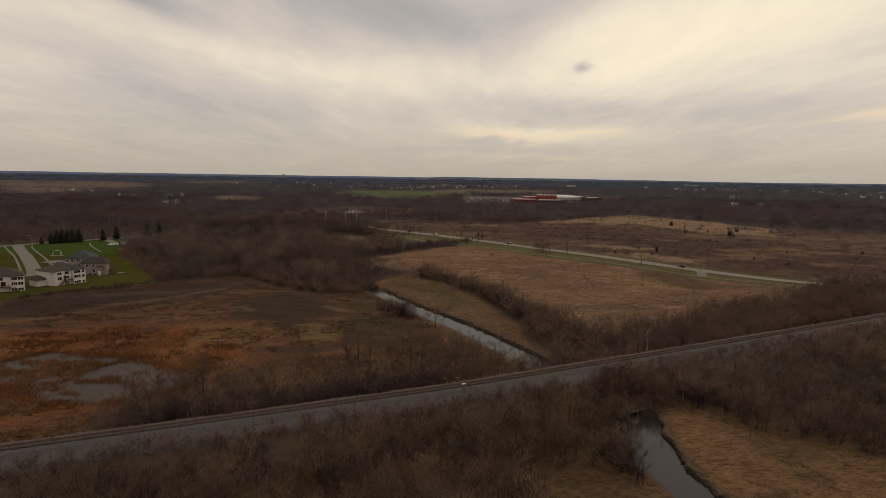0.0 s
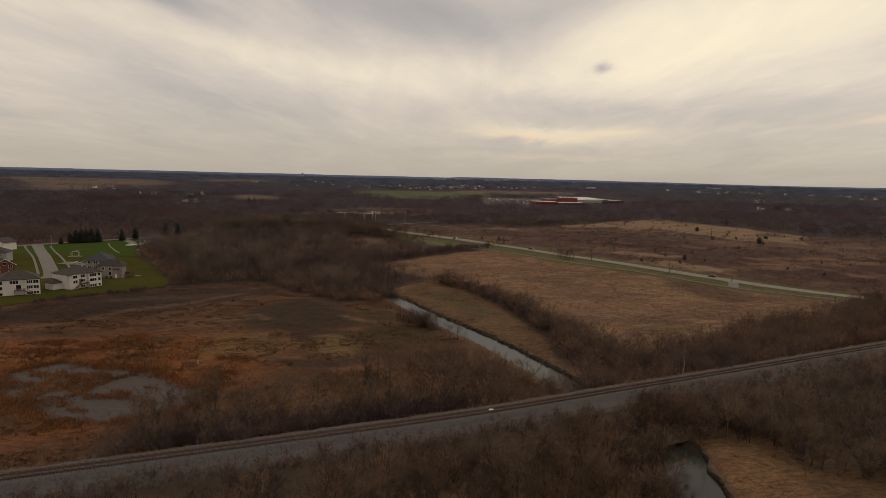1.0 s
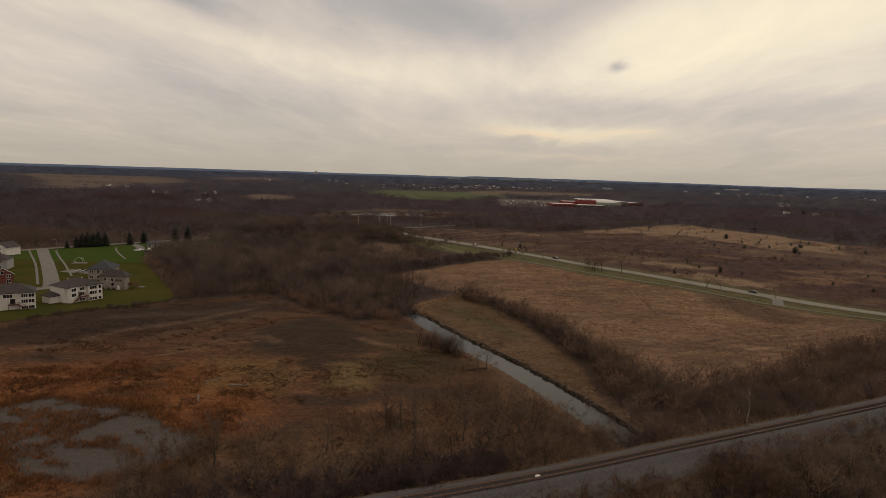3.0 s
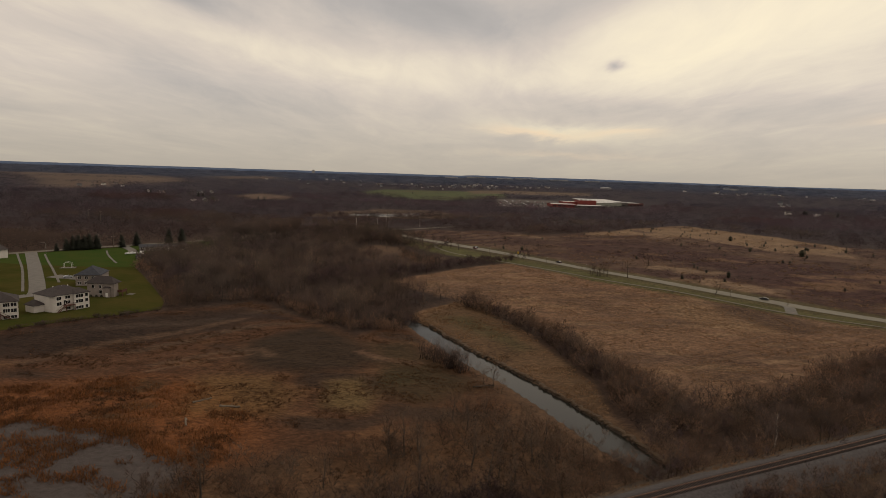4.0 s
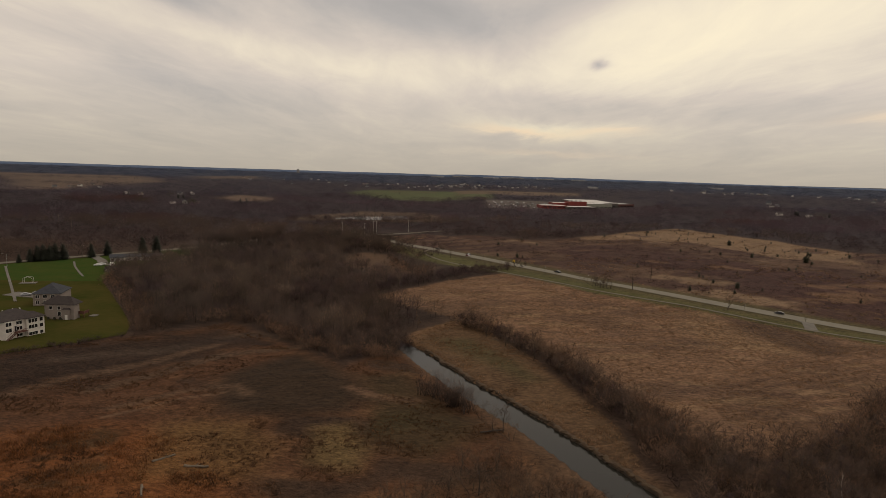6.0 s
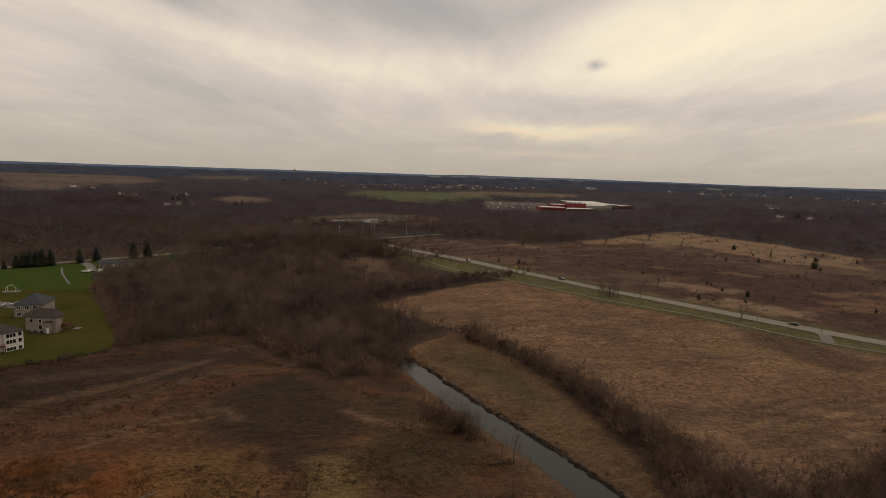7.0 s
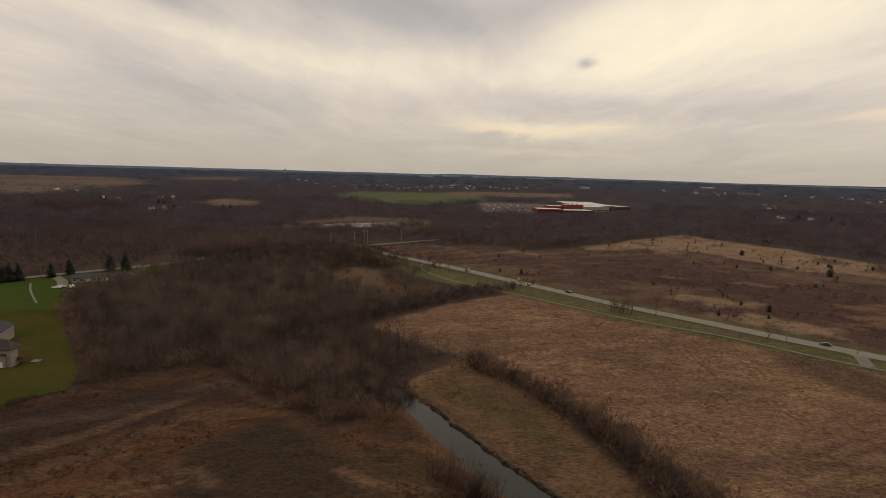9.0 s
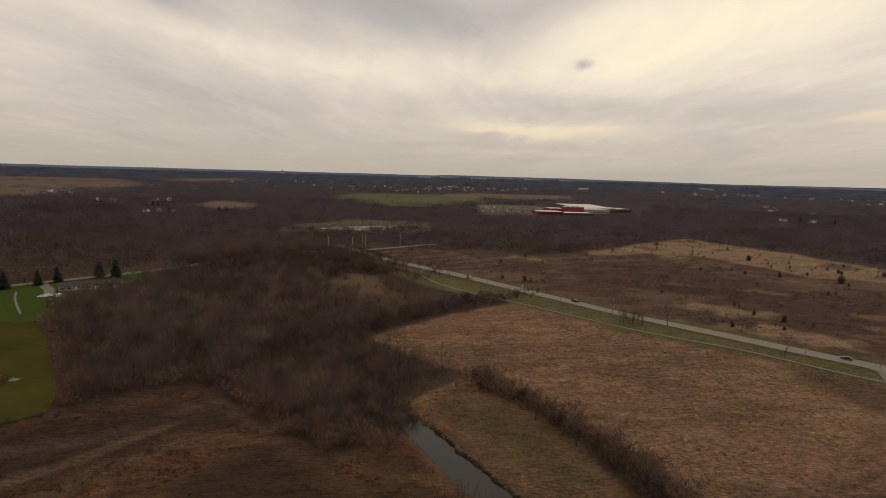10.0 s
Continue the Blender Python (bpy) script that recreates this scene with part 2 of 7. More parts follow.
CEDAR = material("cedar_needles", (0.040, 0.038, 0.020), 0.9, (0.020, 0.020, 0.012), 3, island=0.5)
GRAVEL = material("railway_gravel", (0.092, 0.081, 0.079), 0.95, (0.032, 0.027, 0.027), 0.45, bump=0.6)
RUST = material("rusty_rail", (0.21, 0.125, 0.088), 0.6, (0.10, 0.058, 0.043), 0.6, metal=0.4)
TIE = material("creosote_timber", (0.050, 0.036, 0.030), 0.9, (0.026, 0.019, 0.017), 1.0, obj_random=0.5)
ASPHALT = material("worn_asphalt", (0.198, 0.180, 0.140), 0.9, (0.15, 0.136, 0.106), 5, bump=0.1)
CONCRETE = material("pale_concrete", (0.165, 0.15, 0.13), 0.9, (0.108, 0.097, 0.085), 3, bump=0.1)
LAWN = material("mown_lawn", (0.034, 0.043, 0.010), 0.95, (0.070, 0.056, 0.018), 22, bump=0.15, spec=0.0)
PARK_LAWN = material("fresh_green_lawn", (0.031, 0.060, 0.014), 0.95, (0.056, 0.065, 0.018), 18, bump=0.15, spec=0.0)
WHITE_WALL = material("white_siding", (0.62, 0.58, 0.53), 0.7, (0.52, 0.48, 0.44), 2)
WEATHERED = material("weathered_boards", (0.17, 0.15, 0.13), 0.85, (0.11, 0.095, 0.085), 2)
PATH_MAT = material("dull_path", (0.15, 0.13, 0.10), 0.9, (0.11, 0.093, 0.07), 3)
TAN_WALL = material("tan_siding", (0.26, 0.22, 0.195), 0.7, (0.215, 0.18, 0.16), 2)
GREY_WALL = material("grey_siding", (0.30, 0.29, 0.28), 0.7, (0.24, 0.23, 0.22), 2)
BRICK = material("red_brick", (0.16, 0.05, 0.035), 0.85, (0.10, 0.035, 0.03), 1)
RED_WALL = material("red_panels", (0.19, 0.032, 0.024), 0.7, (0.14, 0.026, 0.022), 8)
PALE_WALL = material("pale_green_grey_panels", (0.30, 0.30, 0.25), 0.7, (0.22, 0.22, 0.18), 6)
BROWN_WALL = material("brown_red_panels", (0.115, 0.045, 0.036), 0.8, (0.08, 0.034, 0.03), 8)
DULL_WALL = material("grey_brown_panels", (0.115, 0.098, 0.085), 0.8, (0.075, 0.064, 0.058), 8)
SHINGLE = material("brown_shingles", (0.058, 0.046, 0.043), 0.9, (0.034, 0.028, 0.027), 1.2, bump=0.3)
SHINGLE_DARK = material("slate_shingles", (0.05, 0.052, 0.062), 0.9, (0.03, 0.032, 0.04), 1.2, bump=0.3)
ROOF_WHITE = material("white_membrane", (0.58, 0.56, 0.53), 0.6, (0.44, 0.42, 0.40), 20)
TRIM = material("white_trim", (0.70, 0.68, 0.64), 0.6, (0.6, 0.58, 0.55), 2)
GLASS = material("dark_window_glass", (0.02, 0.02, 0.022), 0.08, (0.015, 0.015, 0.018), 2, spec=0.6)
DECK = material("stained_deck_timber", (0.12, 0.05, 0.035), 0.8, (0.08, 0.035, 0.028), 1)
WOOD = material("weathered_log", (0.19, 0.15, 0.11), 0.9, (0.10, 0.08, 0.06), 1)
POLE = material("utility_pole_timber", (0.16, 0.13, 0.11), 0.9, (0.10, 0.085, 0.07), 1)
POLE_PALE = material("bleached_pole_timber", (0.36, 0.34, 0.31), 0.85, (0.27, 0.25, 0.23), 1)
STEEL = material("galvanised_steel", (0.35, 0.35, 0.34), 0.5, (0.28, 0.28, 0.27), 1, metal=0.6)
RUBBER = material("tyre_rubber", (0.015, 0.015, 0.015), 0.9)
PAINT_DARK = material("dark_car_paint", (0.03, 0.03, 0.034), 0.3, (0.025, 0.025, 0.03), 2, spec=0.5)
PAINT_RED = material("maroon_car_paint", (0.10, 0.02, 0.02), 0.3, (0.08, 0.018, 0.018), 2, spec=0.5)
PAINT_WHITE = material("white_car_paint", (0.75, 0.75, 0.74), 0.3, (0.65, 0.65, 0.64), 2, spec=0.5)
PAINT_SILVER = material("silver_car_paint", (0.35, 0.36, 0.37), 0.3, (0.3, 0.31, 0.32), 2, spec=0.5)
YELLOW = material("yellow_sign_paint", (0.55, 0.36, 0.03), 0.6, (0.45, 0.30, 0.03), 1)
DRY_GRASS = material("dry_grass_blades", (0.26, 0.168, 0.098), 0.95, (0.14, 0.086, 0.050), 12, island=0.35, round_up=0.5)
RUST_GRASS = material("rust_coloured_grass", (0.225, 0.098, 0.036), 0.95, (0.105, 0.05, 0.023), 10, island=0.5, round_up=0.5)
BANK = material("eroded_clay_bank", (0.085, 0.062, 0.045), 0.95, (0.035, 0.027, 0.021), 1.2, bump=0.6)
# base colour holds the blue haze of the far horizon
HAZE_FAR = material("distant_hazy_ridge", (0.14, 0.18, 0.27), 1.0, (0.10, 0.135, 0.21), 160)


# ---- mesh helpers ----
def mesh_from(name, verts, faces, mats, slots=None, smooth=False):
    me = bpy.data.meshes.new(name)
    me.from_pydata([tuple(v) for v in verts], [], [tuple(f) for f in faces])
    for m in (mats if isinstance(mats, (list, tuple)) else [mats]):
        me.materials.append(m)
    if slots is not None:
        me.polygons.foreach_set("material_index", slots)
    if smooth:
        me.polygons.foreach_set("use_smooth", [True] * len(me.polygons))
    me.update()
    return me


def tri_mesh(name, V, F, mat):
    """A mesh from numpy triangles, quickly."""
    me = bpy.data.meshes.new(name)
    V, F = np.asarray(V, dtype=np.float32), np.asarray(F, dtype=np.int32)
    me.vertices.add(len(V))
    me.vertices.foreach_set("co", V.ravel())
    me.loops.add(F.size)
    me.loops.foreach_set("vertex_index", F.ravel())
    me.polygons.add(len(F))
    me.polygons.foreach_set("loop_start", np.arange(0, F.size, 3, dtype=np.int32))
    me.materials.append(mat)
    me.update(calc_edges=True)
    return me


def part(name, me, parent=None, label="", m=None):
    """One mesh object under a thing or under a part."""
    if isinstance(me, bmesh.types.BMesh):
        data = bpy.data.meshes.new(name)
        me.to_mesh(data)
        me.free()
        me = data
    ob = new(name, me)
    if m is not None:
        ob.matrix_basis = m
    if parent is not None:
        ob.parent = parent
    if label:
        ob["label"] = label
    return ob


def thing(name, m, label, category, group="", kind=""):
    ob = new(name)
    ob.empty_display_size = 0.3
    ob.matrix_basis = m
    return tagged(ob, label, category, group, kind)


class Build:
    """Collects boxes, prisms and tubes into one mesh."""

    def __init__(self):
        self.v, self.f = [], []

    def poly(self, pts):
        n = len(self.v)
        self.v += [tuple(p) for p in pts]
        self.f.append(tuple(range(n, n + len(pts))))
        return self

    def box(self, x0, y0, z0, x1, y1, z1):
        n = len(self.v)
        self.v += [(x, y, z) for z in (z0, z1) for y in (y0, y1) for x in (x0, x1)]
        for q in ((0, 2, 3, 1), (4, 5, 7, 6), (0, 1, 5, 4), (1, 3, 7, 5), (3, 2, 6, 7), (2, 0, 4, 6)):
            self.f.append(tuple(n + i for i in q))
        return self

    def prism(self, ring, z0, z1, top=None):
        n, k = len(self.v), len(ring)
        self.v += [(x, y, z0) for x, y in ring] + [(x, y, z1) for x, y in (top or ring)]
        for i in range(k):
            j = (i + 1) % k
            self.f.append((n + i, n + j, n + k + j, n + k + i))
        self.f.append(tuple(n + k + i for i in range(k)))
        self.f.append(tuple(n + i for i in reversed(range(k))))
        return self

    def tube(self, pts, radii, sides=6):
        pts = [Vector(p) for p in pts]
        n0 = len(self.v)
        for i, p in enumerate(pts):
            d = (pts[min(i + 1, len(pts) - 1)] - pts[max(i - 1, 0)]).normalized()
            a = d.orthogonal().normalized()
            b = d.cross(a)
            for k in range(sides):
                w = 2 * math.pi * k / sides
                self.v.append(tuple(p + (a * math.cos(w) + b * math.sin(w)) * radii[i]))
        for i in range(len(pts) - 1):
            for k in range(sides):
                j = (k + 1) % sides
                a, b = n0 + i * sides, n0 + (i + 1) * sides
                self.f.append((a + k, a + j, b + j, b + k))
        self.f.append(tuple(n0 + k for k in reversed(range(sides))))
        self.f.append(tuple(n0 + (len(pts) - 1) * sides + k for k in range(sides)))
        return self

    def mesh(self, name, mats, smooth=False):
        return mesh_from(name, self.v, self.f, mats, smooth=smooth)


# ---- the lie of the land ----
def smooth(a, b, x):
    t = np.clip((x - a) / (b - a), 0, 1)
    return t * t * (3 - 2 * t)


def polyline_distance(x, y, pts, widths=None):
    """Distance of points from a polyline, and the width there."""
    best, wid = np.full(np.shape(x), 1e9), np.zeros(np.shape(x))
    for i in range(len(pts) - 1):
        (ax, ay), (bx, by) = pts[i], pts[i + 1]
        dx, dy = bx - ax, by - ay
        s = np.clip(((x - ax) * dx + (y - ay) * dy) / (dx * dx + dy * dy), 0, 1)
        d = np.hypot(x - ax - s * dx, y - ay - s * dy)
        near = d < best
        best = np.where(near, d, best)
        if widths is not None:
            wid = np.where(near, widths[i] + s * (widths[i + 1] - widths[i]), wid)
    return (best, wid) if widths is not None else best


def inside(x, y, poly):
    """Signed distance to a polygon's edge, positive inside."""
    x, y = np.asarray(x, float), np.asarray(y, float)
    odd = np.zeros(x.shape, bool)
    for (ax, ay), (bx, by) in zip(poly, poly[1:] + poly[:1]):
        cross = ((ay > y) != (by > y)) & (x < (bx - ax) * (y - ay) / ((by - ay) or 1e-9) + ax)
        odd ^= cross
    d = polyline_distance(x, y, poly + poly[:1])
    return np.where(odd, d, -d)


def spline(pts, step):
    """A smooth line through points (Catmull-Rom), resampled."""
    P = [np.array(p, float) for p in pts]
    P = [2 * P[0] - P[1]] + P + [2 * P[-1] - P[-2]]
    out = []
    for i in range(1, len(P) - 2):
        n = max(2, int(np.linalg.norm(P[i + 1] - P[i]) / step))
        for k in range(n):
            t = k / n
            out.append(0.5 * (2 * P[i] + (P[i + 1] - P[i - 1]) * t + (2 * P[i - 1] - 5 * P[i] + 4 * P[i + 1] - P[i + 2]) * t * t + (3 * P[i] - P[i - 1] - 3 * P[i + 1] + P[i + 2]) * t ** 3))
    out.append(P[-2])
    return [tuple(float(c) for c in p) for p in out]


CREEK = [(-190, 420), (-150, 405), (-110, 392), (-71.5, 366), (-56, 345), (-45, 326), (-36.5, 313.5), (-28.8, 301.5), (-23, 289.5), (-11, 266.2), (-1.9, 251.2), (8.2, 235.8), (15.2, 222.3), (20.6, 210.7), (25.8, 200.1), (30.5, 189.6), (36.5, 177.3), (43, 165.5), (50, 153), (50, 140), (47.7, 126), (46.8, 119), (48, 113), (49, 105), (53, 90), (60, 72), (70, 40)]
CREEK_W = [0.7, 0.7, 0.7, 0.8, 1.0, 1.6, 2.6, 3.9, 4.6, 4.8, 4.9, 4.7, 4.7, 4.8, 5.0, 5.0, 3.6, 3.0, 4.0, 4.6, 5.0, 4.8, 4.0, 3.8, 4.0, 4, 4]
RAIL = spline([(-330, 6), (-200, 57), (-79.7, 106.4), (-21.5, 131), (7.1, 143.6), (37, 158.6), (75, 177.5), (122.5, 201.6), (175.8, 228.8), (280, 283), (480, 388)], 4.0)
WATER_Z, RAIL_Z = -1.65, 6.1


def land(x, y):
    x, y = np.asarray(x, float), np.asarray(y, float)
    r = np.hypot(x, y)
    z = 40 * np.maximum(0, r - 500) / 4400
    z = z + 5.5 * smooth(320, 430, y - 0.15 * (x - 90)) * smooth(-70, 60, x)
    z = z + 2.0 * smooth(-120, -150, x) * smooth(235, 262, y) * (1 - smooth(380, 440, y))
    z = z + 2.2 * np.exp(-(((x + 62) / 28) ** 2 + ((y - 262) / 32) ** 2))
    d, w = polyline_distance(x, y, CREEK, CREEK_W)
    z = z - 3.4 * (1 - smooth(-1.6, 1.6, d - w)) - 0.5 * (1 - smooth(2, 12, d - w))
    return z


def ground_z(x, y):
    return float(land(np.array([x]), np.array([y]))[0])


def bank_z(x, y):
    """Height of the railway bank's surface, far below ground away from it."""
    x, y = np.asarray(x, float), np.asarray(y, float)
    best, off = np.full(x.shape, 1e9), np.zeros(x.shape)
    for (ax, ay), (bx, by) in zip(RAIL[::3], RAIL[3::3]):
        dx, dy = bx - ax, by - ay
        n2 = dx * dx + dy * dy
        s = np.clip(((x - ax) * dx + (y - ay) * dy) / n2, 0, 1)
        d = np.hypot(x - ax - s * dx, y - ay - s * dy)
        side = np.sign(dx * (y - ay) - dy * (x - ax))
        near = d < best
        best, off = np.where(near, d, best), np.where(near, d * side, off)
    return np.interp(off, [o for o, z in BANK_PROFILE], [z for o, z in BANK_PROFILE], left=-50, right=-50)


BANK_PROFILE = [(-19, -0.6), (-13, 1.4), (-8.4, 4.5), (-7.0, 5.0), (-4.2, 5.35), (-2.6, 6.0), (-2.0, 6.1), (2.0, 6.1), (2.7, 5.9), (4.2, 5.35), (5.2, 5.0), (10.8, 1.2), (15, -0.6)]


def surface(x, y):
    return np.maximum(land(x, y), bank_z(x, y))


def surface_z(x, y):
    return float(surface(np.array([x]), np.array([y]))[0])

# ---- road lines ----
MAIN_ROAD = spline([(-128, 735), (-96, 690), (-60, 638), (-28, 596), (-2, 556), (27, 510), (52, 473), (75, 442), (96, 420), (125, 397), (155, 376), (190, 352), (240, 320), (330, 265), (520, 160)], 5)
FOOT_PATH = spline([(-34, 597), (-37, 580), (-30, 552), (-12, 516), (29, 459), (48, 434), (67, 413), (89, 398), (111, 386), (129, 373), (153, 354), (190, 331), (235, 301), (330, 240)], 5)
WEST_ROAD = spline([(-520, 250), (-420, 345), (-350, 420), (-292, 493), (-247, 545), (-228, 570), (-190, 640), (-155, 674), (-116, 690), (-92, 706), (-47, 742), (-22, 752)], 6)
STREET = spline([(-317, 456), (-306, 442), (-260, 382), (-217, 324), (-216, 315), (-227, 304), (-262, 285)], 4)

# ---- regions of the plan ----
TAN = [(-57, 399), (-45, 415), (-16, 445), (20, 468), (35, 448), (64, 406), (89, 396), (111, 386), (129, 372), (153, 352), (205, 330), (205, 305), (136, 265), (92, 228), (66, 216), (52, 222), (40, 255), (29, 287), (13, 318), (1, 338), (-11, 351), (-27, 365), (-42, 380)]
LEFT = [(-215, 225), (-178, 262), (-142, 300), (-114, 335), (-74, 296), (-52, 272), (-40, 292), (-32, 290), (-14, 256), (3, 226), (14, 206), (22, 190), (-18, 170), (-75, 150), (-79, 125), (-140, 95), (-260, 60)]
ORANGE = [(-150, 205), (-112, 222), (-84, 214), (-66, 196), (-62, 172), (-78, 146), (-110, 128), (-160, 110), (-190, 150)]
MOUND = [(-92, 262), (-72, 290), (-50, 268), (-36, 250), (-40, 232), (-60, 226), (-80, 234)]
PATCH = [(-52, 224), (-42, 228), (-36, 214), (-38, 203), (-48, 206)]
MEADOW = [(54, 140), (60, 145), (67, 143), (72, 134), (80, 127), (92, 120), (100, 110), (130, 100), (125, 40), (60, 40), (55, 90), (52, 105), (53, 118)]
STRIP = [(-36, 318), (-12, 350), (0, 338), (6, 322), (18, 294), (26, 262), (33, 232), (33, 210), (30, 204), (16, 232), (4, 250), (-5, 262), (-20, 290), (-28, 305)]
HEATH_TOP = [(127, 680), (163, 730), (208, 775), (272, 824), (298, 768), (330, 718), (358, 628), (312, 564), (277, 588), (254, 628), (217, 678), (179, 690)]
DARK_HEATH = [(74, 580), (129, 616), (180, 570), (222, 532), (252, 483), (330, 430), (380, 330), (290, 340), (190, 400), (173, 424), (164, 474), (150, 505), (107, 518), (76, 534)]
HEATH = [(-80, 690), (-60, 645), (-28, 602), (0, 562), (32, 512), (56, 478), (100, 424), (160, 382), (245, 325), (420, 240), (560, 420), (420, 610), (354, 640), (330, 716), (295, 762), (272, 822), (212, 784), (162, 728), (121, 690), (64, 652), (7, 705), (-15, 697), (-50, 725)]
LAWN_AREA = [(-340, 425), (-293, 482), (-262, 519), (-236, 556), (-222, 556), (-218, 530), (-225, 498), (-237, 458), (-215, 408), (-168, 342), (-150, 316), (-144, 301), (-153, 289), (-168, 275), (-179, 262), (-215, 226), (-300, 150), (-420, 150), (-420, 330)]
PARK = [(-338, 425), (-293, 480), (-262, 517), (-236, 554), (-223, 554), (-219, 530), (-226, 498), (-238, 458), (-218, 412), (-240, 404), (-280, 402), (-325, 410)]
POND_AREA = [(-100, 184), (-90, 180), (-82, 173), (-68, 167), (-66, 158), (-73, 152), (-84, 143), (-96, 145), (-106, 151), (-120, 160), (-130, 168), (-128, 178), (-120, 187), (-108, 183)]
FAR_GREEN = [(-290, 1640), (-250, 1870), (-47, 1910), (95, 1660), (60, 1430), (-40, 1365), (-135, 1395), (-205, 1480)]
FAR_TAN = [(-1500, 2050), (-900, 1290), (-830, 1340), (-870, 1540), (-900, 1960), (-1200, 2400), (-1450, 2400), (-1900, 2100)]
FAR_TAN_2 = [(-475, 1250), (-460, 1350), (-376, 1300), (-345, 1195), (-420, 1180)]
FAR_TAN_3 = [(-14, 1881), (124, 1970), (377, 1950), (340, 1760), (250, 1690), (158, 1680), (110, 1720), (20, 1700)]
FAR_TAN_4 = [(-1130, 2600), (-960, 2330), (-820, 2560), (-900, 2980), (-1000, 2980)]
CAR_PARK = [(50, 1140), (120, 1130), (165, 1190), (200, 1320), (190, 1400), (60, 1400)]
CLEARING = [(-108, 536), (-91, 580), (-67, 566), (-43, 508), (-22, 505), (-25, 468), (-54, 466), (-77, 487), (-100, 500)]
WHITE_POND = [(-176, 878), (-118, 872), (-74, 905), (-80, 952), (-125, 925), (-155, 916)]
MARSH = [(-235, 845), (-120, 855), (-40, 890), (-20, 975), (-70, 1025), (-155, 1025), (-200, 950)]
VERGE_AREA = [(-76, 640), (-60, 622), (-30, 580), (-4, 541), (24, 497), (50, 462), (72, 431), (93, 411), (122, 389), (153, 367), (190, 343), (240, 311), (330, 255), (320, 242), (235, 297), (186, 327), (148, 353), (118, 376), (88, 391), (66, 403), (42, 437), (22, 464), (-10, 500), (-40, 540), (-60, 580)]


W_MAIN = [(-142, 303), (-114, 338), (-74, 299), (-53, 275), (-40, 296), (-42, 316), (-22, 352), (-28, 366), (-44, 382), (-59, 399), (-47, 418), (-17, 448), (20, 472), (24, 492), (0, 540), (-40, 590), (-70, 640), (-110, 676), (-160, 655), (-195, 615), (-222, 560), (-216, 530), (-222, 498), (-233, 458), (-212, 410), (-165, 345), (-148, 317)]
BARE_SOIL = [(-185, 250), (-142, 297), (-114, 332), (-90, 300), (-110, 262), (-150, 235), (-200, 210)]
PLOUGH = [(60, 222), (92, 228), (136, 265), (205, 305), (205, 325), (150, 335), (110, 310), (70, 270)]
TRACKS = [
    ([(-150, 268), (-120, 290), (-98, 316), (-82, 308), (-66, 300)], 4.5, (0.060, 0.045, 0.034), 0.7),
    ([(-125, 245), (-113, 262), (-99, 284), (-82, 292), (-65, 302), (-55, 300)], 3.0, (0.085, 0.060, 0.041), 0.7),
    ([(-154, 229), (-139, 250), (-121, 273), (-105, 300)], 2.6, (0.10, 0.068, 0.045), 0.7),
    ([(-112, 232), (-98, 246), (-84, 252), (-76, 244)], 2.0, (0.105, 0.071, 0.047), 0.7),
    ([(-110, 226), (-96, 240), (-84, 246)], 1.2, (0.15, 0.10, 0.065), 0.7),
    ([(-115, 300), (-97, 306), (-88, 300)], 4.0, (0.032, 0.022, 0.018), 0.8),
    ([(-46, 252), (-36, 246), (-24, 246)], 2.2, (0.14, 0.09, 0.06), 0.6),
    ([(-10, 345), (-22, 333), (-30, 322), (-31, 314)], 3.0, (0.15, 0.098, 0.058), 0.9),
]


def off_line(line, dist, a=None, b=None):
    """The stretch of a line pushed sideways."""
    out = []
    for i, (x, y) in enumerate(line):
        if (a is not None and x < a) or (b is not None and x > b):
            continue
        (ax, ay), (bx, by) = line[max(i - 1, 0)], line[min(i + 1, len(line) - 1)]
        n = math.hypot(bx - ax, by - ay)
        out.append((x - (by - ay) / n * dist, y + (bx - ax) / n * dist))
    return out


